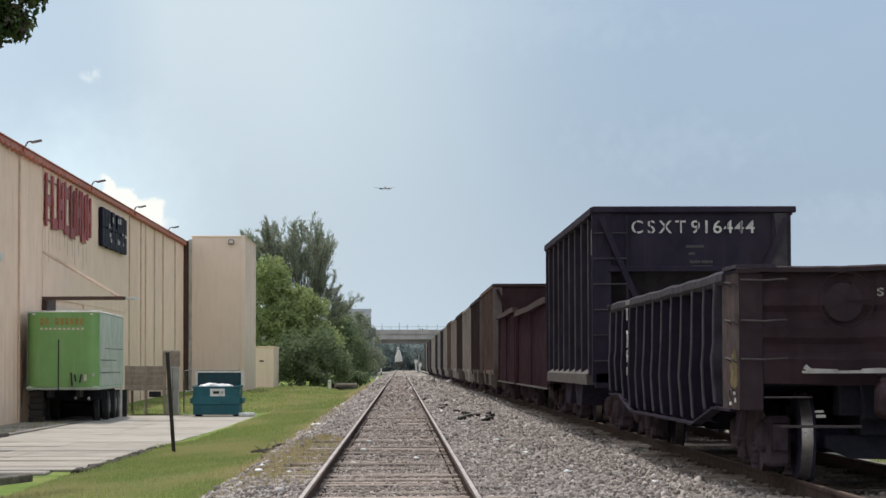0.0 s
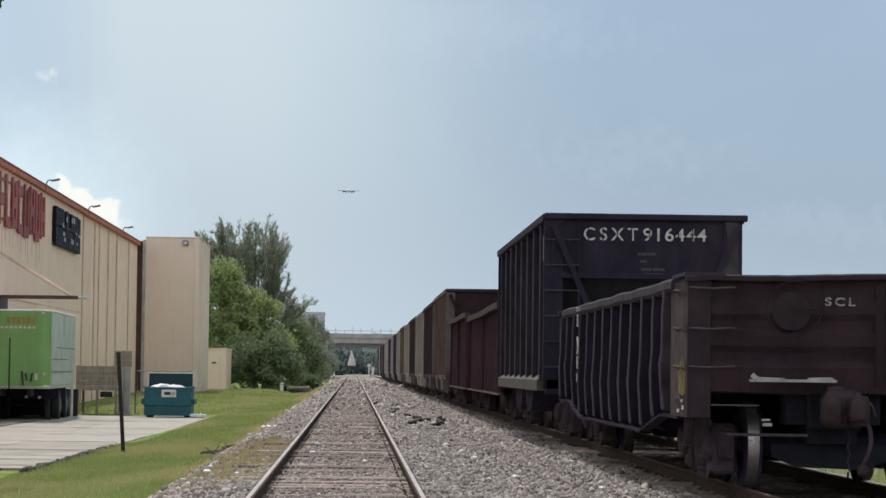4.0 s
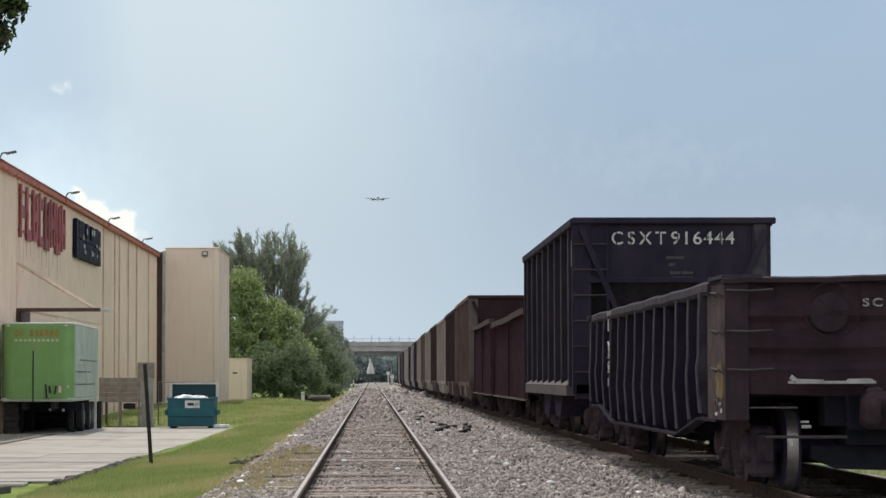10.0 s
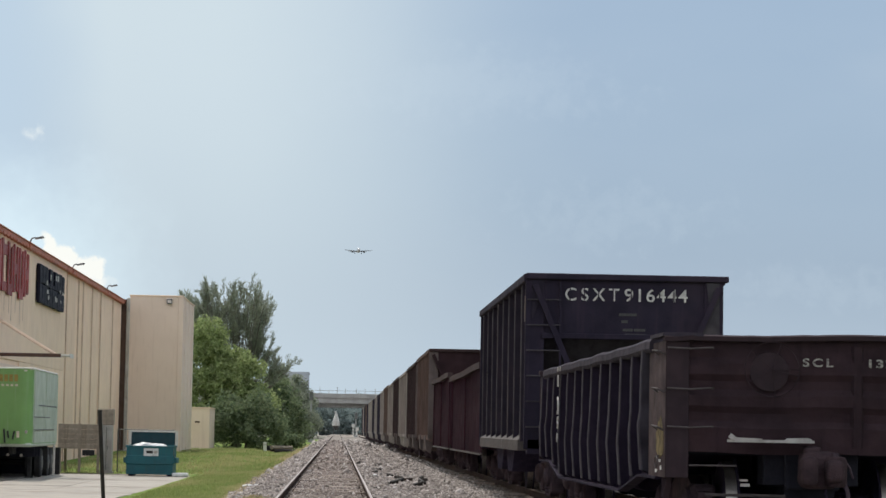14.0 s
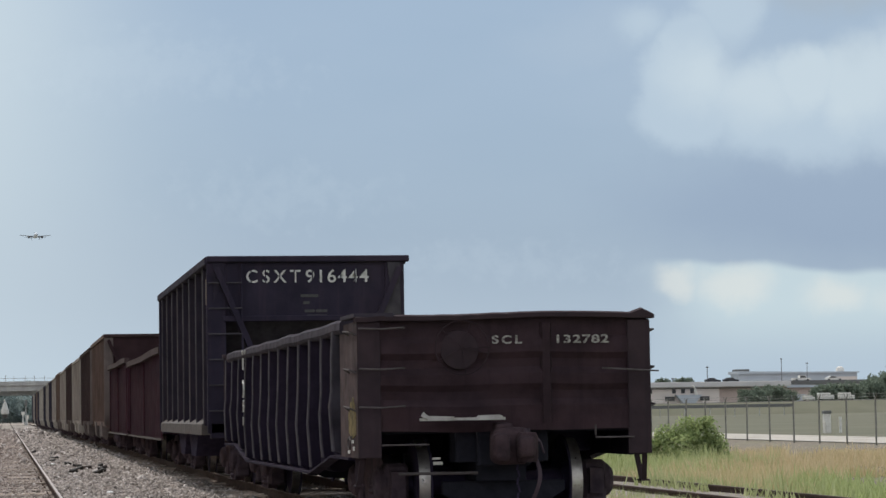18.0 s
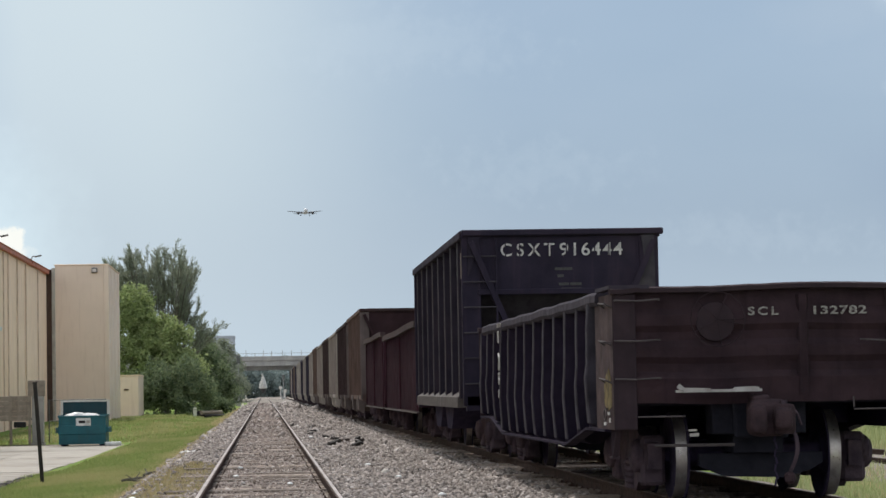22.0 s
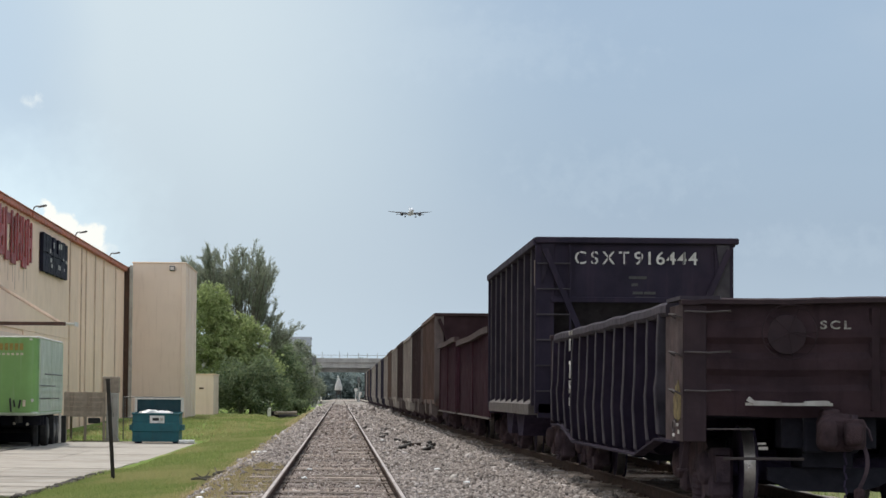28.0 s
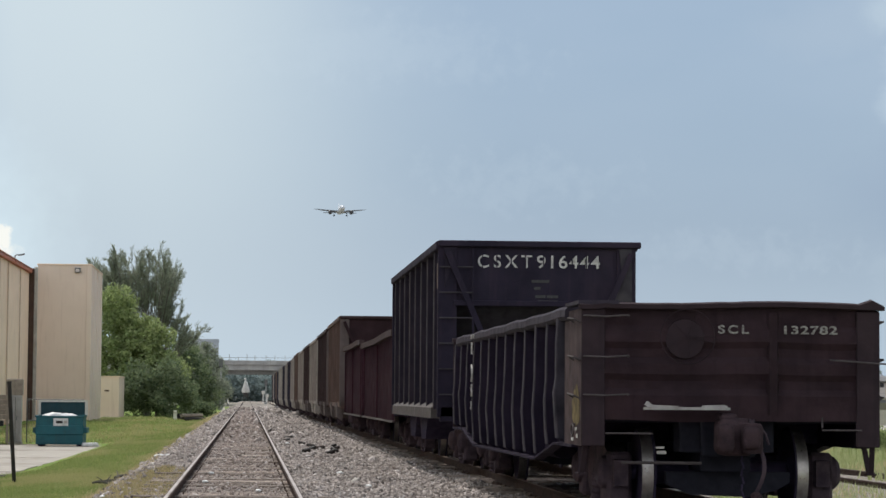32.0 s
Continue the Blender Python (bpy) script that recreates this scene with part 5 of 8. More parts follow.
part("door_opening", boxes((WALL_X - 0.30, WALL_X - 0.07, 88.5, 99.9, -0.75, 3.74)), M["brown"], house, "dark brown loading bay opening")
part("roller_door", boxes((WALL_X - 0.06, WALL_X - 0.01, 90.3, 99.9, -0.6, 3.55)), M["wall_smooth"], house, "closed cream loading bay door")
for y in (75.6, 82.8, 116.4, 121.6, 123.8, 128.4, 133.0, 140.0):
    bm = boxes((WALL_X - 0.01, WALL_X + 0.06, y - 0.03, y + 0.03, -0.7, EAVE + 0.05), bevel=0.01)
    part("downspout", bm, M["seam"], house)
for y, w, z1 in ((77.6, 0.05, 7.2), (77.6, 0.16, 0.5), (71.4, 0.16, 0.3)):
    part("rust_stain", boxes((WALL_X - 0.05, WALL_X + 0.006 + w * 0.1, y - w, y + w, -0.72, z1), bevel=0.004), M["brown"], house, "dark rust run down a panel joint")
# dark panel, added so that the space below the trailer reads as shade
part("shade_panel", boxes((WALL_X, -10.05, 92.4, 92.6, -0.6, 0.42)), M["rubber"], house, "dark panel added for the shade under the trailer")
scallop = bmesh.new()
prism(scallop, [(0.0, EAVE + 0.27), (1.0, EAVE + 0.27), (1.0, EAVE + 0.15), (0.84, EAVE + 0.08), (0.5, EAVE + 0.04), (0.16, EAVE + 0.08), (0.0, EAVE + 0.15)], "x", WALL_X - 0.10, WALL_X + 0.16)
piece = part("eave_tile", scallop, M["red_trim"], house, "red scalloped eave trim")
for k in range(1, 126):
    again(piece, pose(0, 1.0 * k, 0))
piece.matrix_basis = pose(0, 0, 0)
for o in [piece] + [c for c in house.children if c.name.startswith("eave_tile") and c is not piece]:
    o.location.y += Y0
part("eave_cap", boxes((WALL_X - 0.16, WALL_X + 0.22, Y0, Y1, EAVE + 0.27, EAVE + 0.31), bevel=0.01), M["red_trim"], house)


def canopy(y, z, deep, reach, thick=0.07):
    c = thing("loading_canopy", "flat pale metal canopy hung from the warehouse wall by rods", "canopy", (WALL_X + 0.002, y, z))
    part("slab", boxes((0, reach, 0, deep, -thick, 0.0), bevel=0.012), M["white_metal"], c)
    part("fascia", boxes((reach, reach + 0.03, 0, deep, -0.12, 0.03), bevel=0.006), M["white_metal"], c)
    part("edge_strip", boxes((0, reach - 0.3, -0.03, 0.0, -thick - 0.04, 0.02)), M["brown"] if thick < 0.1 else M["white_metal"], c)
    for y2 in (0.1, deep - 0.1):
        bm = bmesh.new()
        rod(bm, (0.0, y2, 1.62), (reach - 0.55, y2, 0.0), 0.045, n=8)
        part("tie_rod", bm, M["seam"], c)
    return c


canopy(88.3, 3.74, 1.1, 3.25)
canopy(57.5, 3.92, 1.2, 3.3, 0.17)


for ya, yb, zt, zm in ((71.9, 72.86, 0.75, 0.1), (76.85, 77.7, 1.9, 0.4)):
    bm = bmesh.new()
    ym = (ya + yb) / 2
    prism(bm, [(ya, -0.78), (yb, -0.78), (yb - 0.1, zm - 0.5), (ym + 0.16, zm), (ym + 0.07, zt), (ym - 0.07, zt), (ym - 0.14, zm), (ya + 0.12, zm - 0.45)], "x", WALL_X + 0.03, WALL_X + 0.096)
    part("rusted_seam", bm, M["rust_run"], house, "rusted out seam at the wall's foot")
part("door_bracket", boxes((WALL_X - 0.02, WALL_X + 0.12, 88.45, 91.0, 3.28, 3.70), bevel=0.02), M["brown"], house, "brown bracket over the loading door")


def sign_blocks(name, label, mat, y0, y1, z0, z1, cols, rows, seed, ragged, tight=0.06, fat=0.36, proud=0.22):
    """A wall sign of raised block shapes on rails."""
    t = thing(name, label, "sign", (WALL_X, 0, 0))
    rng = random.Random(seed)
    part("back_rail", boxes((0.02, 0.06, y0, y1, z1 - 0.35, z1 - 0.28), (0.02, 0.06, y0, y1, z0 + 0.35, z0 + 0.42)), mat, t)
    w = (y1 - y0) / cols
    h = (z1 - z0) / rows
    for i in range(cols):
        for j in range(rows):
            a = y0 + i * w
            lo, hi = z0 + j * h + rng.uniform(0, ragged) * h, z0 + (j + 1) * h - rng.uniform(0.02, ragged * 0.4) * h
            bm = bmesh.new()
            gap = tight * w
            bar_w = fat * w
            box(bm, 0.04, proud, a + gap, a + gap + bar_w, lo, hi, 0.01)
            if rng.random() < 0.75:
                box(bm, 0.04, proud, a + w - gap - bar_w, a + w - gap, lo + rng.uniform(0, 0.1) * h, hi - rng.uniform(0, 0.08) * h, 0.01)
            z = rng.choice((lo, hi - 0.28 * h, (lo + hi) / 2 - 0.1 * h))
            box(bm, 0.045, proud - 0.01, a + gap + bar_w - 0.02, a + w - gap - 0.02, z, z + 0.20 * h, 0.01)
            if rng.random() < 0.6:
                z = rng.choice((lo + 0.02, hi - 0.24 * h))
                box(bm, 0.047, proud - 0.012, a + gap + bar_w - 0.02, a + w - gap - 0.02, z, z + 0.17 * h, 0.01)
            part("raised_block", bm, mat, t)
    return t


sign_blocks("red_wall_sign", "faded red raised block sign under the warehouse eave", M["red_sign"], 88.4, 101.7, 6.16, 8.28, 8, 1, 5, 0.10, 0.10, 0.22, 0.10)
navy = sign_blocks("navy_wall_sign", "dark navy raised block sign on the warehouse wall", M["navy_sign"], 104.6, 113.9, 6.35, 8.0, 5, 2, 9, 0.012, 0.002, 0.47, 0.18)
part("back_board", boxes((0.008, 0.10, 104.7, 113.8, 6.45, 7.95), bevel=0.01), M["navy_sign"], navy)
rng = random.Random(19)
for k in range(12):  # rust has run down from the letters
    y = 88.8 + 12.6 * k / 12 + rng.uniform(-0.3, 0.3)
    part("rust_run", boxes((WALL_X - 0.005, WALL_X + 0.002, y, y + rng.uniform(0.05, 0.16), 6.15 - rng.uniform(0.3, 1.1), 6.3)), M["seam"], house, "faint rust run under the sign")
rng = random.Random(3)
for k in range(11):
    y, z = 105.0 + 8.4 * rng.random(), 6.6 + 1.15 * rng.random()
    part("pale_gap", boxes((0.18, 0.186, y, y + rng.uniform(0.25, 0.55), z, z + rng.uniform(0.09, 0.26))), M["grey_box"], navy)


def eave_lamp(y):
    t = thing("eave_lamp", "grey gooseneck sign lamp on the warehouse eave", "lamp", (WALL_X - 0.22, y, EAVE + 0.31), "lamps along the eave")
    bm = bmesh.new()
    pts = [(0.0, 0, -0.02), (0.10, 0, 0.03), (0.17, 0, 0.24), (0.22, 0, 0.32), (0.36, 0, 0.35)]
    for a, b in zip(pts, pts[1:]):
        rod(bm, a, b, 0.028, n=8)
    part("arm", bm, M["lamp_grey"], t)
    bm = bmesh.new()
    prism(bm, [(0.32, 0.33), (0.68, 0.41), (0.71, 0.37), (0.67, 0.33), (0.36, 0.27)], "y", -0.11, 0.11)
    part("head", bm, M["lamp_grey"], t)
    bm = bmesh.new()
    rod(bm, (-0.10, 0, 0.01), (0.15, 0, 0.20), 0.012, n=6)
    part("stay", bm, M["lamp_grey"], t)
    bm = bmesh.new()
    rod(bm, (0.02, 0, 0.02), (0.30, -1.8, 0.04), 0.020, n=6)
    rod(bm, (0.30, -1.8, 0.04), (0.41, -2.1, -0.10), 0.020, n=6)
    part("conduit", bm, M["lamp_grey"], t)
    part("junction_box", boxes((0.38, 0.44, -2.22, -2.06, -0.20, -0.06), bevel=0.01), M["red_trim"], t)
    part("foot_plate", boxes((-0.08, 0.08, -0.08, 0.08, 0, 0.02)), M["lamp_grey"], t)
    return t


lamp = eave_lamp(84.7)
for y in (68.0, 103.0, 119.5, 137.3):
    copy_thing(lamp, pose(WALL_X - 0.22, y, EAVE + 0.31))
unit = thing("roof_unit", "small pale box unit on the warehouse roof", "ventilation unit", (WALL_X - 0.6, 80.2, EAVE - 0.1))
part("casing", boxes((-0.3, 0.3, -0.4, 0.4, 0, 1.05), bevel=0.03), M["far_wall"], unit)

tower = thing("stair_tower", "plain tan square tower block at the warehouse end", "building", (0, 0, 0))
TX0, TX1, TY0, TY1, TZ = -12.12, -9.05, 146.0, 157.4, 8.85
part("wall_front", boxes((TX0, TX1, TY0, TY0 + 0.3, -0.6, TZ)), M["wall_smooth"], tower)
part("wall_side", boxes((TX1 - 0.3, TX1, TY0 + 0.3, TY1, -0.6, TZ)), M["wall_smooth"], tower)
part("wall_back", boxes((TX0, TX1 - 0.3, TY1 - 0.3, TY1, -0.6, TZ)), M["wall_smooth"], tower)
part("wall_inner", boxes((TX0, TX0 + 0.3, TY0 + 0.3, TY1 - 0.3, -0.6, TZ)), M["wall_smooth"], tower)
part("roof", boxes((TX0 + 0.3, TX1 - 0.3, TY0 + 0.3, TY1 - 0.3, TZ - 0.4, TZ - 0.2)), M["wall_smooth"], tower)
part("parapet_cap", boxes((TX0 - 0.05, TX1 + 0.05, TY0 - 0.05, TY1 + 0.05, TZ, TZ + 0.08), bevel=0.02), M["wall"], tower)
part("corner_trim", boxes((TX1 - 0.25, TX1 + 0.05, TY0 - 0.05, TY0 + 0.4, -0.58, TZ - 0.02), bevel=0.02), M["wall_smooth"], tower, "raised tan corner trim")
for k in range(3):
    y = TY0 + 2.6 + k * 3.4
    part("rib", boxes((TX1, TX1 + 0.03, y, y + 0.25, -0.55, TZ - 0.05), bevel=0.01), M["wall_smooth"], tower)
light = part("wall_lamp", boxes((-9.98, -9.66, TY0 - 0.22, TY0, 8.42, 8.72), bevel=0.03), M["lamp_grey"], tower, "square wall lamp")
part("lens", boxes((-9.93, -9.71, TY0 - 0.225, TY0 - 0.22, 8.47, 8.64)), M["far_wall"], light)
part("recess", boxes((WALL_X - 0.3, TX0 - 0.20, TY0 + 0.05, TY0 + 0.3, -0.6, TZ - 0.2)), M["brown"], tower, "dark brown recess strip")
part("corner_pipe", boxes((TX0 - 0.20, TX0, TY0 - 0.06, TY0 + 0.2, -0.6, TZ - 0.12), bevel=0.03), M["grey_box"], tower, "pale square drain pipe in the corner")
wing = thing("low_wing", "low tan annex wall beside the shrubs", "building", (0, 0, 0))
part("wall", boxes((-9.6, -8.30, 165.0, 172.0, -0.5, 2.50), bevel=0.02), M["wall_smooth"], wing)
part("cap", boxes((-9.65, -8.25, 164.95, 172.05, 2.50, 2.57), bevel=0.01), M["wall"], wing)
part("vent", boxes((-9.25, -8.95, 164.96, 165.0, 1.55, 1.65)), M["brown"], wing)


# ---- yard ----
def lot_edge(y):
    """The yard's ragged edge towards the lawn."""
    return float(np.interp(y, [40, 43, 57, 86, 96], [-6.1, -5.8, -5.55, -5.0, -4.9])) + 0.10 * noise.noise((y * 0.9, 0, 7.0))


lot = thing("yard_pavement", "worn pale concrete yard slabs beside the warehouse", "pavement", (0, 0, 0), kind="structure")
rows = [45.2, 46.2, 46.9, 49.0, 49.7, 51.4, 52.1, 55.0, 55.6, 58.3, 58.8] + list(np.arange(61.6, 93.9, 4.6))
for ya, yb in zip(rows, rows[1:]):
    cols = [-10.45, -7.9, None]
    for k in range(2):
        xa = cols[k] + 0.006
        xb = (cols[k + 1] - 0.006) if cols[k + 1] is not None else None
        bm = bmesh.new()
        steps = 6
        near = [(xa, ya + 0.012), (xb if xb is not None else lot_edge(ya), ya + 0.012)]
        right = [((xb if xb is not None else lot_edge(ya + (yb - ya) * i / steps)), ya + 0.012 + (yb - ya - 0.024) * i / steps) for i in range(1, steps + 1)]
        ring = near + right + [(xa, yb - 0.012)]
        dz = 0.012 * noise.noise((xa, ya, 2.0))
        prism(bm, ring, "z", LOT_Z - 0.12, LOT_Z + dz)
        part("slab", bm, M["worn_concrete"] if yb - ya < 0.8 else M["concrete"], lot)
part("yard_bed", boxes((-12.55, -5.2, 45.2, 97.6, LOT_Z - 0.2, LOT_Z - 0.03), (-12.55, -6.4, 30.0, 45.2, LOT_Z - 0.2, LOT_Z - 0.035)), M["dirt"], lot)
part("wall_strip", boxes((-12.5, -10.62, 45.0, 97.6, LOT_Z - 0.03, LOT_Z + 0.012)), M["worn_concrete"], lot, "dusty stained strip along the wall")
part("asphalt_strip", boxes((-12.5, -6.35, 41.2, 43.6, LOT_Z - 0.03, LOT_Z + 0.004)), M["asphalt"], lot, "dark asphalt strip")
part("pale_edge", boxes((-12.5, -6.12, 43.6, 44.4, LOT_Z - 0.06, LOT_Z + 0.02), bevel=0.02), M["concrete"], lot, "pale flush kerb beside the asphalt")
part("asphalt_joint", boxes((-12.5, -6.2, 44.4, 45.2, LOT_Z - 0.06, LOT_Z + 0.002)), M["asphalt"], lot, "dark tarred joint")
part("near_slab", boxes((-12.5, -6.5, 30.0, 41.0, LOT_Z - 0.03, LOT_Z + 0.01)), M["concrete"], lot)
chunk = [part("edge_chunk", boxes((-0.08, 0.09, -0.34, 0.34, -0.16, 0.07), bevel=0.03), M["tarry"], lot),
         part("edge_chunk", boxes((-0.07, 0.10, -0.22, 0.24, -0.16, 0.05), bevel=0.04), M["tarry"], lot)]
rng = random.Random(31)
y, used = 44.2, [False, False]
while y < 58:
    k = rng.randrange(2)
    m = pose(lot_edge(y) + 0.12 + rng.uniform(-0.04, 0.04), y, LOT_Z - 0.04 + rng.uniform(-0.03, 0.02), rng.uniform(-6, 6), rng.uniform(-6, 6), rng.uniform(-12, 12))
    if used[k]:
        again(chunk[k], m)
    else:
        chunk[k].matrix_basis, used[k] = m, True
    y += rng.uniform(0.42, 0.7) if y < 54 else rng.uniform(0.7, 1.6)
kerb1 = part("kerb_stone", boxes((-0.09, 0.09, -0.95, 0.95, -0.1, 0.11), bevel=0.02), M["kerb"], lot)
kerb1.matrix_basis = pose(-10.5, 50, LOT_Z)
for k in range(8):
    again(kerb1, pose(-10.5 + 0.02 * (k % 2), 52 + 2.0 * k, LOT_Z))
again(kerb1, pose(-6.32, 40.6, LOT_Z - 0.02, 0, 0, -14))
again(kerb1, pose(-6.42, 38.5, LOT_Z - 0.05, 0, 0, 4))
again(kerb1, pose(-6.38, 36.4, LOT_Z - 0.05, 0, 0, -3))


# ---- trailer ----
def trailer():
    t = thing("box_trailer", "green box trailer parked with its nose out of the loading bay", "trailer", (-11.14, 82.9, LOT_Z), turn=1.43)
    L, hw, lo, hi = 9.3, 1.185, 1.08, 3.72
    bm = bmesh.new()
    r = 0.38
    turn = [(math.cos(q * math.pi / 16), math.sin(q * math.pi / 16)) for q in range(9)]
    ring = [(-hw + r - r * p, r - r * q) for p, q in turn] + [(hw - r + r * p, r - r * q) for p, q in reversed(turn)] + [(hw, L), (-hw, L)]
    prism(bm, ring, "z", lo + 0.10, hi - 0.06)
    part("body", bm, M["trailer_green"], t)
    part("nose_seam", boxes((-0.15, -0.11, -0.018, 0.0, lo - 0.05, hi - 0.95)), M["trailer_dark"], t)
    part("roof_rail", boxes((-hw - 0.02, hw + 0.02, 0.10, L, hi - 0.08, hi), bevel=0.03), M["white_metal"], t, "pale roof rail")
    part("bottom_rail", boxes((-hw - 0.02, hw + 0.02, 0.02, L, lo, lo + 0.13), bevel=0.05), M["trailer_side"], t)
    part("side_skin", boxes((hw, hw + 0.012, 0.5, L - 0.02, lo + 0.13, hi - 0.09)), M["trailer_side"], t, "weathered silver green side skin")
    for k, (z, a, b) in enumerate(((0.25, 0.6, 9.1), (0.55, 0.6, 8.0), (0.78, 1.6, 9.1), (0.98, 0.6, 6.4), (1.22, 0.6, 9.1), (1.38, 2.4, 9.1), (1.62, 0.6, 9.1))):
        part("side_rib", boxes((hw + 0.012, hw + 0.030, a, b, lo + z, lo + z + 0.035)), M["lamp_grey"] if k % 2 else M["trailer_side"], t)
    for y in (0.62, 4.8, L - 0.14):
        part("side_post", boxes((hw + 0.012, hw + 0.034, y, y + 0.10, lo + 0.13, hi - 0.09)), M["trailer_side"], t)
    part("side_panel_far", boxes((-hw - 0.012, -hw, 0.2, L - 0.02, lo + 0.13, hi - 0.09)), M["trailer_side"], t)
    # unreadable lettering on the nose: bars in its colours
    for k in range(9):
        if k == 2:
            continue
        x = -0.74 + k * 0.165
        part("letter_bar", boxes((x, x + 0.115, -0.016, -0.003, hi - 0.48, hi - 0.25)), M["gold_paint"], t)
    for k in range(10):
        x = -0.74 + k * 0.15
        part("letter_bar", boxes((x, x + 0.09, -0.016, -0.003, hi - 0.64, hi - 0.57)), M["cream_paint"], t)
    # service box, lamps
    for x, low, h in ((0.30, 0.12, 0.46), (0.42, 0.28, 0.24), (0.55, 0.24, 0.28)):
        bm = bmesh.new()
        bar(bm, (x + 0.03, -0.03, lo + low), (x - 0.01 if x < 0.5 else x + 0.08, -0.03, lo + low + h), 0.06, 0.05)
        part("air_hose", bm, M["trailer_dark"], t)
    part("service_plate", boxes((0.70, 0.80, -0.03, 0.0, lo + 0.30, lo + 0.52), bevel=0.01), M["cream_paint"], t)
    part("marker_lamp", boxes((0.98, 1.06, -0.03, 0.02, lo + 0.45, lo + 0.55), bevel=0.01), M["white_metal"], t)
    for x in (-0.95, 0.95):
        part("top_lamp", boxes((x - 0.05, x + 0.05, -0.04, 0.0, hi - 0.14, hi - 0.09)), M["white_metal"], t)
    # chassis, legs, wheels
    part("chassis", boxes((-0.55, -0.42, 0.4, L - 0.2, lo - 0.25, lo), (0.42, 0.55, 0.4, L - 0.2, lo - 0.25, lo)), M["trailer_dark"], t)
    for x in (-0.85, 0.85):
        leg = part("landing_leg", boxes((x - 0.07, x + 0.07, 3.0, 3.15, 0.06, lo), bevel=0.01), M["trailer_dark"], t)
        part("foot", boxes((x - 0.14, x + 0.14, 2.92, 3.22, 0.0, 0.06)), M["trailer_dark"], leg)
    for k in range(5):
        part("timber_crib", boxes((-1.16 + 0.02 * (k % 2), -0.66 - 0.03 * (k % 2), 0.35, 0.95, 0.212 * k, 0.212 * k + 0.205), bevel=0.02), M["black_post"], t, "dark timbers stacked under the nose")
    # black bars added to close the bright gap and deepen the shade
    for y in (1.6, 2.6, 3.6, 6.3):
        part("shade_bar", boxes((-1.15, 1.15, y, y + 0.08, lo - 0.34, lo)), M["black_iron"], t)
    part("spring_hanger", boxes((-0.66, 0.5, 5.6, 5.9, 0.12, lo - 0.25), bevel=0.03), M["black_iron"], t)
    # two white blocks added in place of glints on the hubs
    for x, z in ((0.28, 0.80), (0.72, 0.78)):
        part("glint_block", boxes((x - 0.045, x + 0.045, 1.50, 1.58, z - 0.05, z + 0.05), bevel=0.02), M["white_metal"], t, "small white block standing in for a hub glint")
    part("rear_leg", boxes((hw - 0.06, hw + 0.03, L - 0.5, L - 0.4, 0.0, lo), bevel=0.01), M["white_metal"], t, "white leg at the rear corner")
    for y in (L - 4.9, L - 2.4, L - 1.2):
        bm = bmesh.new()
        rod(bm, (-1.0, y, 0.5), (1.0, y, 0.5), 0.07, n=10)
        ax = part("axle", bm, M["trailer_dark"], t)
        for x in (-1.02, -0.72, 0.72, 1.02):
            bm = bmesh.new()
            lathe(bm, [(-0.13, 0.28), (-0.13, 0.46), (-0.09, 0.5), (0.09, 0.5), (0.13, 0.46), (0.13, 0.28)], "x", (x, y, 0.5), 22)
            part("tyre", bm, M["rubber"], ax)
        for x in (-1.14, 1.14):
            bm = bmesh.new()
            lathe(bm, [(-0.03, 0.27), (0.03, 0.24), (0.05, 0.1)], "x", (x, y, 0.5), 16)
            part("rim", bm, M["lamp_grey"], ax)
    part("mud_flap", boxes((0.55, 1.18, L - 3.15, L - 3.12, 0.25, lo)), M["rubber"], t)
    part("air_tank", rod(bmesh.new(), (-0.5, 5.0, lo - 0.3), (0.5, 5.0, lo - 0.3), 0.16, n=14), M["trailer_dark"], t)
    return t


trailer()


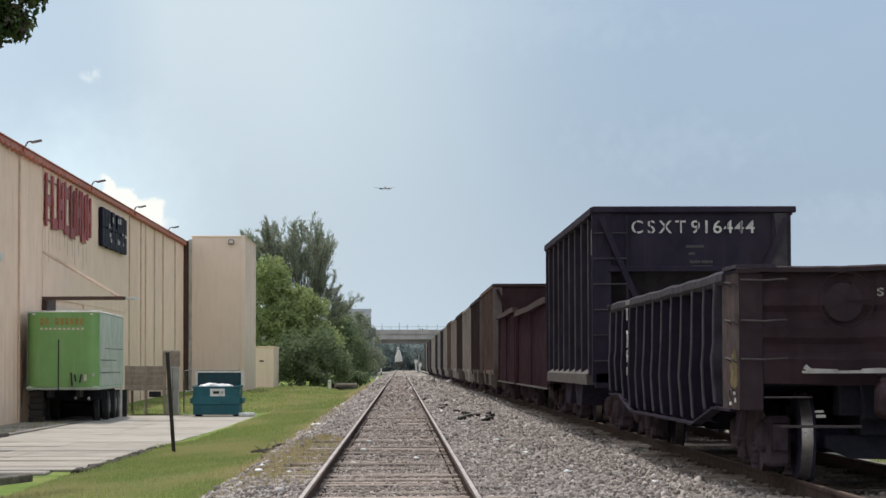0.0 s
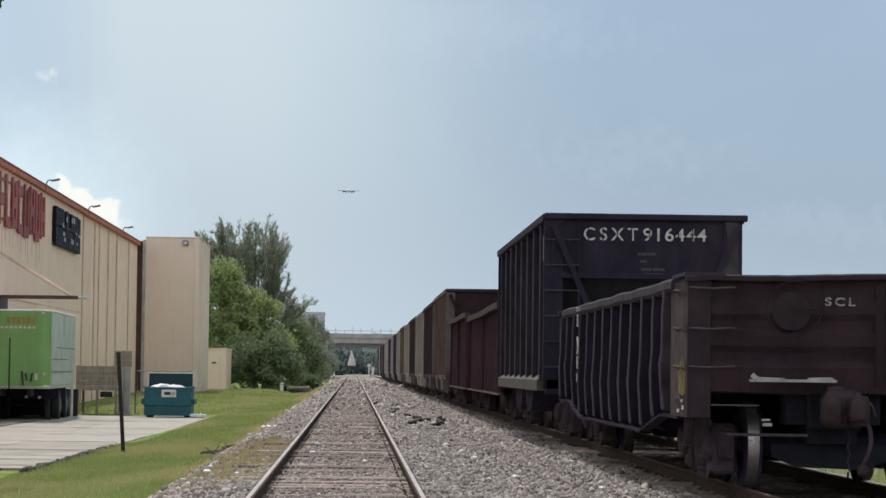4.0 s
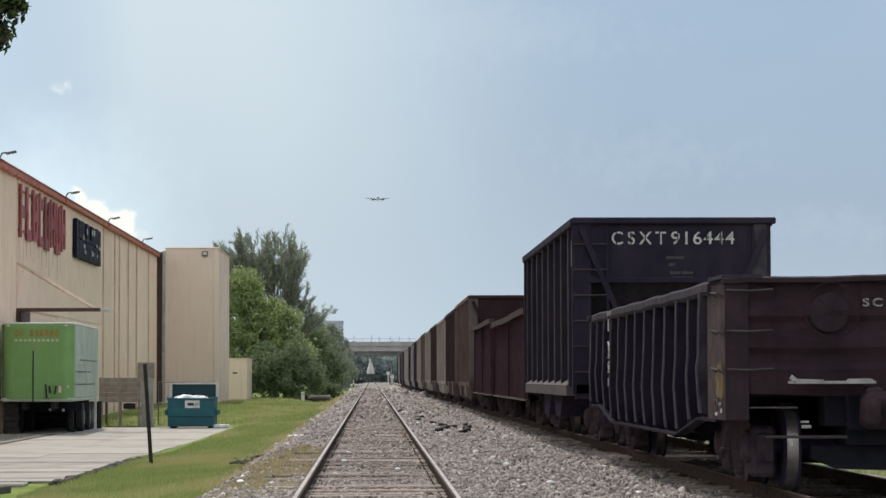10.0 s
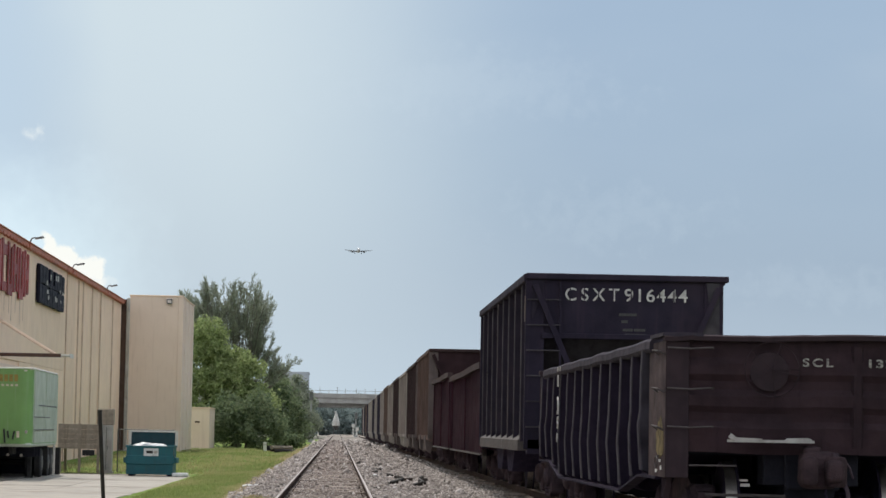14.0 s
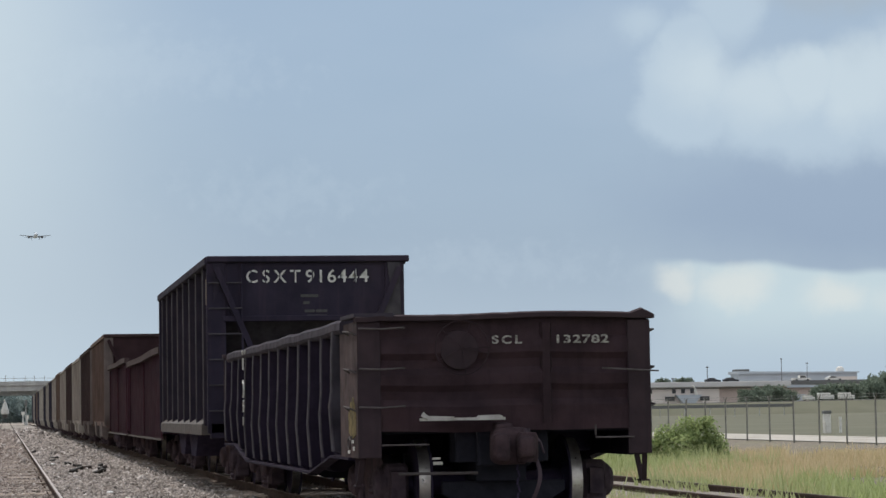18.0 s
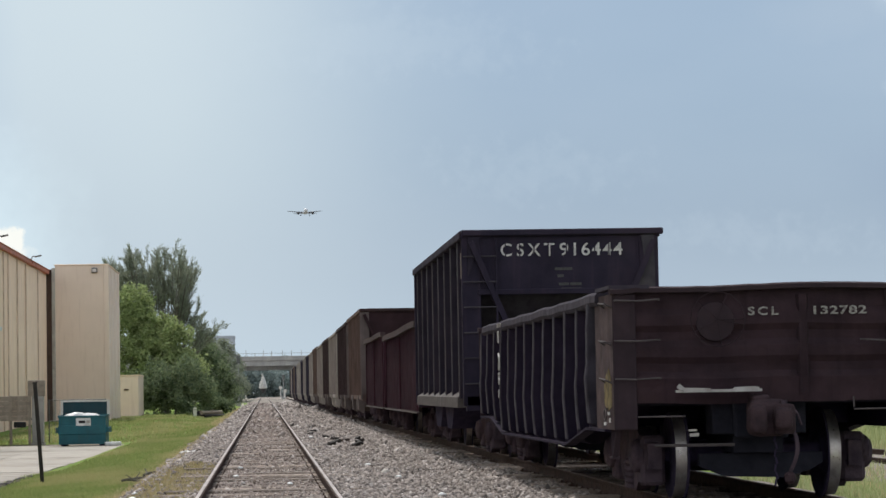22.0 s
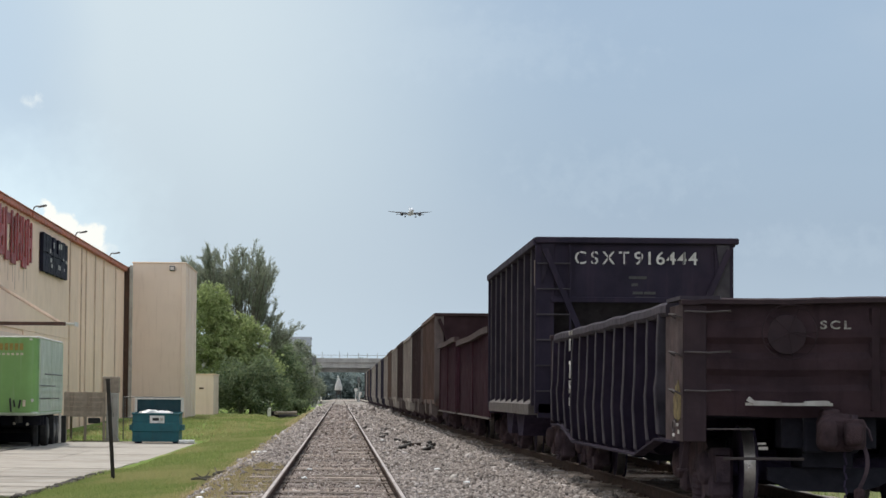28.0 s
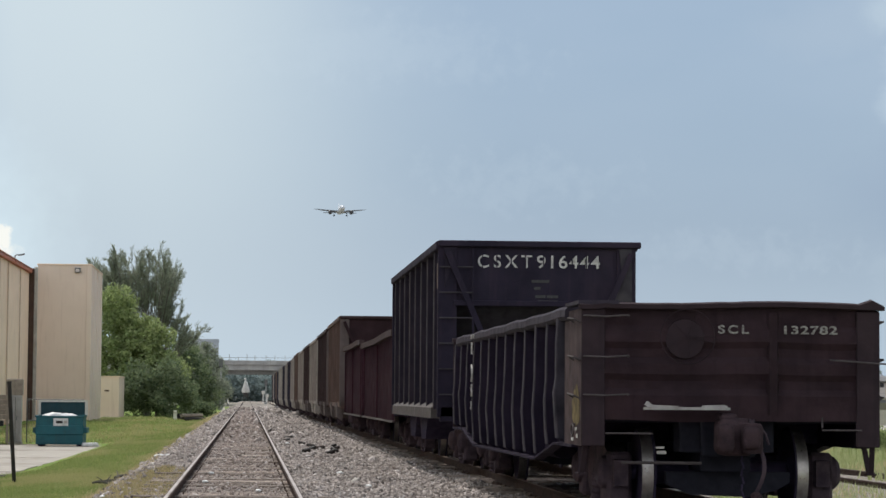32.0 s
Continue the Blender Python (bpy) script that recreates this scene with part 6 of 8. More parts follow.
# ---- dumpster ----
def dumpster():
    t = thing("dumpster", "open teal steel dumpster heaped with white rubbish bags", "dumpster", (-6.72, 92.2, LOT_Z + 0.006), turn=-1.5)
    hw, d, h = 0.86, 1.25, 1.10
    # a sloped front, an open top
    for x in (-hw, hw - 0.03):
        part("side_plate", prism(bmesh.new(), [(0, 0.06), (d, 0.06), (d, h + 0.05), (0, h)], "x", x, x + 0.03), M["teal"], t)
    part("front_plate", boxes((-hw + 0.03, hw - 0.03, 0, 0.03, 0.06, h)), M["teal"], t)
    part("back_plate", boxes((-hw + 0.03, hw - 0.03, d - 0.03, d, 0.06, h + 0.05)), M["teal"], t)
    part("floor_plate", boxes((-hw + 0.03, hw - 0.03, 0.03, d - 0.03, 0.06, 0.10)), M["teal"], t)
    part("front_band", boxes((-hw - 0.02, hw + 0.02, -0.045, 0.0, 0.42, 0.76), bevel=0.02), M["teal"], t, "raised teal steel band")
    part("top_rim", boxes((-hw - 0.03, hw + 0.03, -0.04, 0.02, h - 0.05, h + 0.01), bevel=0.01), M["teal"], t)
    for s in (-1, 1):
        part("fork_pocket", boxes((*sorted((s * hw, s * (hw + 0.12))), 0.10, 1.1, 0.48, 0.68), bevel=0.015), M["teal"], t)
        part("side_rim", boxes((*sorted((s * hw, s * (hw + 0.03))), 0.0, d, h - 0.04, h + 0.03)), M["teal"], t)
    for x in (-0.7, 0.7):
        part("skid", boxes((x - 0.08, x + 0.08, 0.05, d - 0.05, 0.0, 0.06)), M["truck"], t)
    lid = part("lid", boxes((-hw, hw, d, d + 0.05, h - 0.02, h + 0.56), bevel=0.015), M["teal_dark"], t, "teal lid thrown open against the back")
    part("lid_edge", boxes((-hw - 0.05, hw + 0.05, d - 0.04, d, h + 0.51, h + 0.58), (-hw - 0.05, -hw + 0.035, d - 0.04, d, h, h + 0.51), (hw - 0.05, hw + 0.05, d - 0.04, d, h, h + 0.51)), M["white_metal"], lid, "pale lid edging")
    label = part("label_plate", boxes((-0.22, 0.32, -0.055, -0.045, 0.74, 1.02)), M["bag"], t, "white sticker with an unreadable line")
    part("label_bar", boxes((-0.12, 0.12, -0.06, -0.055, 0.83, 0.93)), M["trailer_dark"], label)
    part("label_bar", boxes((0.16, 0.28, -0.06, -0.055, 0.83, 0.93)), M["grey_box"], label)
    return t


dumpster()
rng = random.Random(12)
for k, (x, y, r) in enumerate([(-6.95, 92.7, 0.30), (-6.6, 92.65, 0.26), (-6.3, 92.8, 0.22), (-6.75, 93.05, 0.28), (-7.2, 92.9, 0.2)]):
    bm = bmesh.new()
    bmesh.ops.create_icosphere(bm, subdivisions=3, radius=r)
    for v in bm.verts:
        w = 1 + 0.35 * noise.noise(v.co * 5 + Vector((k * 3, 0, 0)))
        v.co = Vector((v.co.x * w * 1.2, v.co.y * w, v.co.z * w * 0.62))
    o = part("rubbish_bag", bm, M["bag"], None)
    o.location = (x, y, LOT_Z + 1.05)
    tagged(o, "white plastic rubbish bag heaped in the dumpster", "rubbish bag", "bags in the dumpster")
box_litter = tagged(part("foam_scrap", boxes((-0.3, 0.3, -0.12, 0.12, 0, 0.14), bevel=0.03), M["bag"], None), "white foam scrap lying beside the dumpster", "litter")
box_litter.matrix_basis = pose(-5.58, 92.0, LOT_Z + 0.006, 0, 0, 8)


# ---- posts, platform, cabinet, yard fence ----
def steel_post(x, y, z, top, group, w=0.075):
    t = thing("steel_post", "thin dark rusty steel post leaning at the yard's edge", "post", (x, y, z), group)
    bm = bmesh.new()
    bar(bm, (0, 0, -0.25), top, w, w)
    part("shaft", bm, M["black_post"], t)
    bm = bmesh.new()
    bar(bm, Vector(top) * 0.995, Vector(top) * 1.012, w * 1.2, w * 1.2)
    part("cap", bm, M["black_post"], t)
    return t


steel_post(-4.57, 51.5, land(-4.57, 51.5) + 0.02, (-0.15, 0, 2.02), "posts along the yard")
steel_post(-7.46, 45.2, LOT_Z, (-0.25, 0, 2.74), "posts along the yard", 0.05)

deck = thing("timber_platform", "weathered grey timber platform on posts beside the trailer", "platform", (-10.65, 97.2, LOT_Z))
for k in range(5):
    part("board", boxes((0.0, 1.62, -0.03, 0.0, 0.92 + k * 0.19, 1.105 + k * 0.19), bevel=0.004), M["grey_wood"], deck)
for x in (0.02, 0.78, 1.5):
    part("leg", boxes((x, x + 0.10, 0.0, 0.10, 0.0, 1.88), bevel=0.008), M["grey_wood"], deck)
for x in (0.02, 1.5):
    part("leg", boxes((x, x + 0.10, 2.0, 2.10, 0.0, 1.0), bevel=0.008), M["grey_wood"], deck)
part("top", boxes((0.0, 1.62, 0.0, 2.1, 0.94, 1.0)), M["grey_wood"], deck)
part("rubber_bumper", boxes((0.95, 1.42, -0.10, -0.032, 0.66, 0.88), bevel=0.02), M["rubber"], deck)
cab = thing("utility_cabinet", "tall pale grey utility cabinet on the yard's edge", "cabinet", (-9.0, 97.3, LOT_Z))
part("casing", boxes((-0.02, 0.42, 0, 0.5, 0.06, 1.85), bevel=0.02), M["grey_box"], cab)
part("upper_box", boxes((-0.18, 0.46, 0.05, 0.45, 1.85, 2.48), bevel=0.03), M["grey_wood"], cab, "brown stained upper box")
part("plinth", boxes((-0.06, 0.46, -0.03, 0.53, -0.02, 0.06)), M["concrete"], cab)
part("door_seam", boxes((0.19, 0.205, -0.006, 0.0, 0.12, 1.78)), M["trailer_dark"], cab)
part("handle", boxes((0.24, 0.27, -0.03, 0.0, 0.9, 1.05)), M["lamp_grey"], cab)
yf = thing("yard_fence", "low galvanised pipe fence between the yard and the lawn", "fence", (-8.5, 99.0, land(-7, 99)))
for k in range(3):
    part("post", rod(bmesh.new(), (k * 1.1, 0, -0.1), (k * 1.1, 0, 1.75), 0.026, n=8), M["lamp_grey"], yf)
for z in (0.9, 1.72):
    part("rail", rod(bmesh.new(), (0, 0, z), (2.2, 0, z), 0.016, n=8), M["lamp_grey"], yf)
for k in range(14):
    x = 0.08 + k * 0.16
    bm = bmesh.new()
    rod(bm, (x, 0, 0.02), (x, 0, 1.70), 0.005, n=4)
    part("wire", bm, M["galvanised"], yf)
marker = thing("marker_post", "short white marker post in the grass by the shrubs", "post", (-4.75, 170.0, land(-4.75, 170)))
part("stake", boxes((-0.12, 0.12, -0.06, 0.06, -0.1, 0.62), bevel=0.02), M["white_metal"], marker)
part("band", boxes((-0.125, 0.125, -0.065, 0.065, 0.45, 0.5)), M["grey_box"], marker)


pile = thing("timber_pile", "small pile of dark old timbers by the shrubs", "timber pile", (-4.0, 172.0, land(-4.0, 172)))
for k, (x, z, r) in enumerate(((-0.45, 0.14, 0.15), (-0.1, 0.15, 0.16), (0.3, 0.14, 0.15), (-0.2, 0.40, 0.14), (0.12, 0.40, 0.14))):
    part("log", rod(bmesh.new(), (x - 0.5, 0.2 * (k % 2), z), (x + 0.9, 0.6 + 0.2 * k, z), r, r * 0.9, n=8), M["grey_wood"] if k == 4 else M["black_post"], pile)


# ---- plants ----
def leaf_cloud(centres, radii, per, size, rng, flat=0.75, shell=0.55):
    """Leaves as small folded diamonds, in clumps round the given centres. Returns vertices and faces."""
    V, F, base = [], [], 0
    for (cx, cy, cz), r, n in zip(centres, radii, per):
        d = rng.normal(size=(n, 3))
        d /= np.linalg.norm(d, axis=1)[:, None]
        rad = r * (shell + (1 - shell) * rng.random(n)) * (1 + 0.18 * rng.normal(size=n))
        p = d * rad[:, None] * np.array([1, 1, flat]) + np.array([cx, cy, cz])
        a = rng.normal(size=(n, 3))
        a /= np.linalg.norm(a, axis=1)[:, None]
        b = np.cross(a, rng.normal(size=(n, 3)))
        b /= np.linalg.norm(b, axis=1)[:, None]
        s = size * (0.6 + 0.8 * rng.random(n))[:, None]
        quad = np.stack([p - a * s, p + b * s * 0.45, p + a * s, p - b * s * 0.45], 1)
        V.append(quad.reshape(-1, 3))
        F.append(np.arange(4 * n).reshape(n, 4) + base)
        base += 4 * n
    return np.concatenate(V), np.concatenate(F)


def limbs(root, ends, r0, parent, rng):
    """A tapered trunk that forks into limbs towards the given ends."""
    bm = bmesh.new()
    root = Vector(root)
    fork = root + Vector((rng.uniform(-0.2, 0.2), rng.uniform(-0.2, 0.2), 0.45 * (sum(e[2] for e in ends) / len(ends) - root.z)))
    rod(bm, root - Vector((0, 0, 0.2)), fork, r0, r0 * 0.7, n=10)
    for e in ends:
        e = Vector(e)
        mid = fork.lerp(e, 0.5) + Vector((rng.uniform(-0.2, 0.2), rng.uniform(-0.2, 0.2), rng.uniform(0, 0.3)))
        rod(bm, fork, mid, r0 * 0.5, r0 * 0.3, n=7)
        rod(bm, mid, e, r0 * 0.3, r0 * 0.08, n=6)
    return part("trunk", bm, M["bark"], parent)


def leafy(name, label, category, root, blobs, clump, leaf, mat, seed, density=90, group="", trunk=True):
    """A broad-leaved tree or shrub: blobs of (x, y, z, r) filled with smaller clumps of leaves."""
    rng = np.random.default_rng(seed)
    t = thing(name, label, category, root, group)
    o = np.array(root)
    cs, rs, ns = [], [], []
    for x, y, z, r in blobs:
        k = max(int(9 * (r / clump) ** 1.6), 6)
        d = rng.normal(size=(k, 3))
        d /= np.linalg.norm(d, axis=1)[:, None]
        q = np.array([x, y, z]) + d * (r * (0.45 + 0.55 * rng.random(k)))[:, None] - o
        q[:, 2] = np.maximum(q[:, 2], 0.15)
        for c in q:
            rr = clump * rng.uniform(0.6, 1.25)
            cs.append(c), rs.append(rr), ns.append(int(density * (rr / clump) ** 2))
    v, f = leaf_cloud(cs, rs, ns, leaf, rng)
    crown = new("crown", mesh_of("crown", v, f, mat))
    crown.parent = t
    ends = [tuple(np.array(b[:3]) - o) for b in blobs]
    if trunk:
        limbs((0, 0, 0), ends, 0.05 + 0.03 * max(b[2] - root[2] for b in blobs) / 2, t, random.Random(seed))
    return t


SH = "shrubs past the warehouse"
leafy("shrub_tree", "dense green shrub tree beside the low annex", "tree", (-8.9, 178, -0.2), [(-9.3, 178, 8.0, 1.2), (-8.8, 178, 6.7, 1.4), (-9.6, 178, 5.4, 1.9), (-8.3, 178, 4.6, 1.8), (-9.6, 178.5, 3.0, 2.0), (-8.2, 177.5, 2.2, 1.9)], 0.55, 0.13, M["leaf_light"], 3, 62, SH)
leafy("shrub_tree", "bright green rounded shrub tree by the lawn", "tree", (-6.9, 177, -0.15), [(-7.3, 177, 5.6, 1.4), (-6.3, 177, 4.8, 1.5), (-7.2, 176.5, 3.6, 1.8), (-5.6, 177, 3.2, 1.6), (-7.0, 176, 1.8, 1.7)], 0.55, 0.13, M["leaf_light"], 4, 62, SH)
leafy("shrub_tree", "dark green bushy shrub at the lawn's end", "tree", (-6.2, 173.5, -0.1), [(-5.2, 174, 2.7, 1.5), (-6.6, 173.4, 1.7, 1.6), (-4.4, 174, 1.4, 1.3), (-5.4, 173, 0.9, 1.1), (-8.0, 173.4, 1.3, 1.5), (-7.3, 173.8, 2.4, 1.1)], 0.62, 0.12, M["leaf"], 5, 70, SH)
leafy("shrub_tree", "dark green shrub behind the track's verge", "tree", (-4.2, 205, -0.1), [(-4.4, 205, 3.0, 1.7), (-3.4, 206, 1.6, 1.3), (-5.6, 206, 4.6, 1.8), (-4.6, 204, 1.0, 1.4), (-6.8, 206, 2.8, 2.0)], 0.55, 0.13, M["leaf"], 6, 60, SH)
leafy("shrub", "low dark shrub on the track's verge", "shrub", (-3.3, 190, -0.3), [(-3.5, 190, 0.5, 0.75), (-2.9, 190.5, 0.3, 0.55), (-4.3, 190, 0.4, 0.7)], 0.35, 0.10, M["leaf"], 7, 50, SH, False)
leafy("far_tree", "grey green tree standing farther up the line", "tree", (-5.2, 262, -0.2), [(-5.6, 262, 4.6, 1.9), (-4.2, 262, 3.2, 1.7), (-3.6, 263, 1.6, 1.5), (-6.0, 263, 6.0, 1.5), (-6.2, 262, 2.4, 2.0)], 0.6, 0.16, M["needle"], 8, 55, "trees along the line")
leafy("far_tree", "grey green tree standing farther up the line", "tree", (-5.5, 330, -0.2), [(-5.4, 330, 6.6, 1.9), (-4.3, 330, 4.2, 1.9), (-3.7, 331, 2.0, 1.8), (-6.4, 330, 5.0, 2.4)], 0.8, 0.20, M["needle"], 9, 50, "trees along the line")
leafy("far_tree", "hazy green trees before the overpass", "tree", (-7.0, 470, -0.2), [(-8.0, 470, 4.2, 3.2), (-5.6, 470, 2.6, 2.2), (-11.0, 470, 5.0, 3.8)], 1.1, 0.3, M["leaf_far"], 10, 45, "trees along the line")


def she_oak():
    """A feathery she-oak: limbs that rise in a fan, set with upright plumes of thin sprays."""
    rng = np.random.default_rng(21)
    root = np.array((-7.7, 196.0, -0.2))
    t = thing("she_oak_tree", "tall feathery grey green she-oak above the shrubs", "tree", tuple(root))
    bm = bmesh.new()
    fork = np.array([0.0, 0.0, 3.4])
    rod(bm, (0, 0, -0.2), tuple(fork), 0.26, 0.2, n=10)
    V, base, F = [], 0, []
    for k in range(118):
        th = rng.uniform(-36, 19) if k % 6 else rng.uniform(20, 60)
        far = float(np.interp(th, [-30, -14, 0, 12, 22, 32, 45, 66], [9.4, 9.5, 9.6, 9.0, 7.7, 6.8, 6.5, 6.3])) * rng.uniform(0.80, 1.0)
        if k % 3 == 0:
            far *= rng.uniform(0.55, 0.85)
        a = np.radians(th)
        tip = fork + far * np.array([np.sin(a), rng.uniform(-0.26, 0.26), np.cos(a)])
        mid = fork + (tip - fork) * 0.5 + np.array([0.25 * np.sin(a) * far * 0.3, 0, -0.05 * far])
        rod(bm, tuple(fork), tuple(mid), 0.055, 0.035, n=5)
        rod(bm, tuple(mid), tuple(tip), 0.035, 0.008, n=5)
        out = (tip - mid) / np.linalg.norm(tip - mid)
        for q in range(9 if th < 20 else 6):
            s = 1.0 if q == 0 else rng.uniform(0.12, 0.97)
            o = mid + (tip - mid) * s - (out * 0.5 if q == 0 else 0)
            d = out * 0.9 + rng.normal(size=3) * 0.42 + np.array([0, 0, 0.55])
            d /= np.linalg.norm(d)
            reach = rng.uniform(0.6, 1.25)
            rod(bm, tuple(o), tuple(o + d * reach), 0.012, 0.004, n=4)
            n = int(40 * reach)
            s = rng.uniform(0.0, 0.92, n)
            p = o + d * (s * reach)[:, None] + rng.normal(size=(n, 3)) * 0.055
            w = d + rng.normal(size=(n, 3)) * 0.34
            w /= np.linalg.norm(w, axis=1)[:, None]
            ln = rng.uniform(0.22, 0.52, n)[:, None]
            side = np.cross(w, rng.normal(size=(n, 3)))
            side /= np.linalg.norm(side, axis=1)[:, None]
            wd = rng.uniform(0.014, 0.030, n)[:, None]
            quad = np.stack([p, p + w * ln * 0.5 + side * wd, p + w * ln, p + w * ln * 0.5 - side * wd], 1)
            V.append(quad.reshape(-1, 3))
            F.append(np.arange(4 * n).reshape(n, 4) + base)
            base += 4 * n
    part("trunk", bm, M["bark"], t)
    crown = new("crown", mesh_of("crown", np.concatenate(V), np.concatenate(F), M["needle"]))
    crown.parent = t


she_oak()


def near_tree():
    """The tree whose lowest boughs hang into view over the yard."""
    rng = np.random.default_rng(33)
    root = np.array((-10.2, 40.6, LOT_Z))
    t = thing("yard_tree", "dark leaved tree whose boughs hang over the yard", "tree", tuple(root))
    o = root
    blobs = [(-7.25, 40.5, 7.75, 0.85), (-6.80, 40.2, 7.0, 0.48), (-6.35, 40.4, 6.95, 0.24), (-8.2, 40.5, 8.4, 1.4), (-9.8, 41.0, 9.0, 1.8), (-7.05, 40.6, 6.05, 0.17), (-6.98, 40.3, 6.45, 0.22), (-5.85, 40.3, 7.3, 0.16), (-7.9, 40.5, 7.6, 0.75), (-11.2, 40.5, 8.0, 1.4), (-10.0, 39.2, 7.9, 1.4), (-6.3, 40.3, 7.5, 0.4), (-6.45, 40.3, 6.66, 0.2), (-6.15, 40.3, 6.82, 0.15)]
    cs, rs, ns = [], [], []
    for x, y, z, r in blobs:
        k = max(int(26 * r * r), 7)
        d = rng.normal(size=(k, 3))
        d /= np.linalg.norm(d, axis=1)[:, None]
        q = np.array([x, y, z]) + d * (r * rng.random(k) ** 0.5)[:, None] - o
        for c in q:
            cs.append(c), rs.append(rng.uniform(0.15, 0.28)), ns.append(60)
    v, f = leaf_cloud(cs, rs, ns, 0.085, rng, 0.9, 0.2)
    c = new("crown", mesh_of("crown", v, f, M["leaf_near"]))
    c.parent = t
    limbs((0, 0, 0), [tuple(np.array(b[:3]) - o) for b in blobs], 0.11, t, random.Random(5))


near_tree()


# ---- loose stones and grass ----
def icosa():
    p = (1 + 5**0.5) / 2
    v = np.array([(-1, p, 0), (1, p, 0), (-1, -p, 0), (1, -p, 0), (0, -1, p), (0, 1, p), (0, -1, -p), (0, 1, -p), (p, 0, -1), (p, 0, 1), (-p, 0, -1), (-p, 0, 1)]) / (1 + p * p) ** 0.5
    f = np.array([(0, 11, 5), (0, 5, 1), (0, 1, 7), (0, 7, 10), (0, 10, 11), (1, 5, 9), (5, 11, 4), (11, 10, 2), (10, 7, 6), (7, 1, 8), (3, 9, 4), (3, 4, 2), (3, 2, 6), (3, 6, 8), (3, 8, 9), (4, 9, 5), (2, 4, 11), (6, 2, 10), (8, 6, 7), (9, 8, 1)])
    return v, f


def octa():
    v = np.array([(1, 0, 0), (-1, 0, 0), (0, 1, 0), (0, -1, 0), (0, 0, 1), (0, 0, -1)], float)
    f = np.array([(0, 2, 4), (2, 1, 4), (1, 3, 4), (3, 0, 4), (2, 0, 5), (1, 2, 5), (3, 1, 5), (0, 3, 5)])
    return v, f


def turf(x, y):
    """Where dry turf has grown over the ballast, 0 to 1."""
    d = ((x + 1.38) / 0.62) ** 2 + ((y - 37.0) / 10.0) ** 2 + 0.9 * noise.noise((x * 1.7, y * 0.5, 5.3))
    return min(max((1.15 - d) / 0.5, 0.0), 1.0)


def stony_edge(y):
    """Where the ballast's foot meets the lawn."""
    return -2.12 + 0.26 * noise.noise((y * 0.23, 0, 2.7)) + 0.12 * noise.noise((y * 0.9, 3, 2.7))


def scatter_stones(name, label, patches, seed, mat=None, solid=None):
    """Crushed stone: angular lumps, each turned and sized for itself. patches: x0, x1, y0, y1, a square metre, rise."""
    rng = np.random.default_rng(seed)
    iv, jf = (solid or icosa)()
    corners = len(iv)
    P, S = [], []
    for x0, x1, y0, y1, dens, rise, size in patches:
        n = int((x1 - x0) * (y1 - y0) * dens)
        x, y = rng.uniform(x0, x1, n), rng.uniform(y0, y1, n)
        luck = rng.random(n)
        keep = np.array([a > stony_edge(b) and (a > -0.8 or q > 0.93 * turf(a, b)) for a, b, q in zip(x, y, luck)])
        x, y = x[keep], y[keep]
        n = len(x)
        z = np.array([ballast_z(a, b) for a, b in zip(x, y)]) + rng.uniform(-0.01, 0.018, n) + rise
        P.append(np.stack([x, y, z], 1))
        S.append(size * rng.lognormal(0, 0.33, n))
    P, S = np.concatenate(P), np.concatenate(S)
    n = len(P)
    v = iv[None] * (1 + 0.28 * rng.normal(size=(n, corners, 1)))
    v = v * (0.7 + 0.6 * rng.random((n, 1, 3))) * S[:, None, None]
    q = rng.normal(size=(n, 4))
    q /= np.linalg.norm(q, axis=1)[:, None]
    w, a, b, c = q.T
    R = np.stack([1 - 2 * (b * b + c * c), 2 * (a * b - w * c), 2 * (a * c + w * b), 2 * (a * b + w * c), 1 - 2 * (a * a + c * c), 2 * (b * c - w * a), 2 * (a * c - w * b), 2 * (b * c + w * a), 1 - 2 * (a * a + b * b)], 1).reshape(n, 3, 3)
    v = np.einsum("nij,nkj->nki", R, v) + P[:, None]
    f = (jf[None] + corners * np.arange(n)[:, None, None]).reshape(-1, 3)
    return tagged(new(name, mesh_of(name, v.reshape(-1, 3), f, mat or M["stones"])), label, "ballast", kind="stuff")


near_rows, far_rows = [], []
for x0, x1, rise, gain in ((-2.4, -0.85, 0.0, 1.0), (0.85, 3.75, 0.0, 1.0), (4.05, 5.35, -0.01, 0.3)):
    near_rows += [(x0, x1, 21.0, 33.0, 560 * gain, rise, 0.0182)]
    far_rows += [(x0, x1, 33.0, 50.0, 380 * gain, rise, 0.0242), (x0, x1, 50.0, 80.0, 210 * gain, rise, 0.0285), (x0, x1, 80.0, 150.0, 46 * gain, rise, 0.046), (x0, x1, 150.0, 290.0, 7 * gain, rise, 0.10)]
scatter_stones("ballast_stones", "grey crushed stones along both tracks", near_rows, 41)
scatter_stones("ballast_stones", "grey crushed stones farther along the tracks", far_rows, 42, None, octa)
scatter_stones("rubble", "pale rubble along the ballast foot", [(-2.35, -1.6, 27.0, 66.0, 3.0, 0.01, 0.030), (-2.35, -1.8, 66.0, 110.0, 0.7, 0.01, 0.045), (0.9, 3.6, 24.0, 60.0, 0.4, 0.01, 0.030)], 47, M["rubble"])
scatter_stones("track_stones", "brown dusty stones between the rails", [(-0.69, 0.69, 21.0, 40.0, 260, -0.006, 0.0165), (-0.69, 0.69, 40.0, 70.0, 110, -0.006, 0.0215), (-0.66, 0.66, 70.0, 120.0, 17, 0.0, 0.042), (-0.66, 0.66, 120.0, 270.0, 6, 0.0, 0.085)], 43, M["stones_brown"], octa)


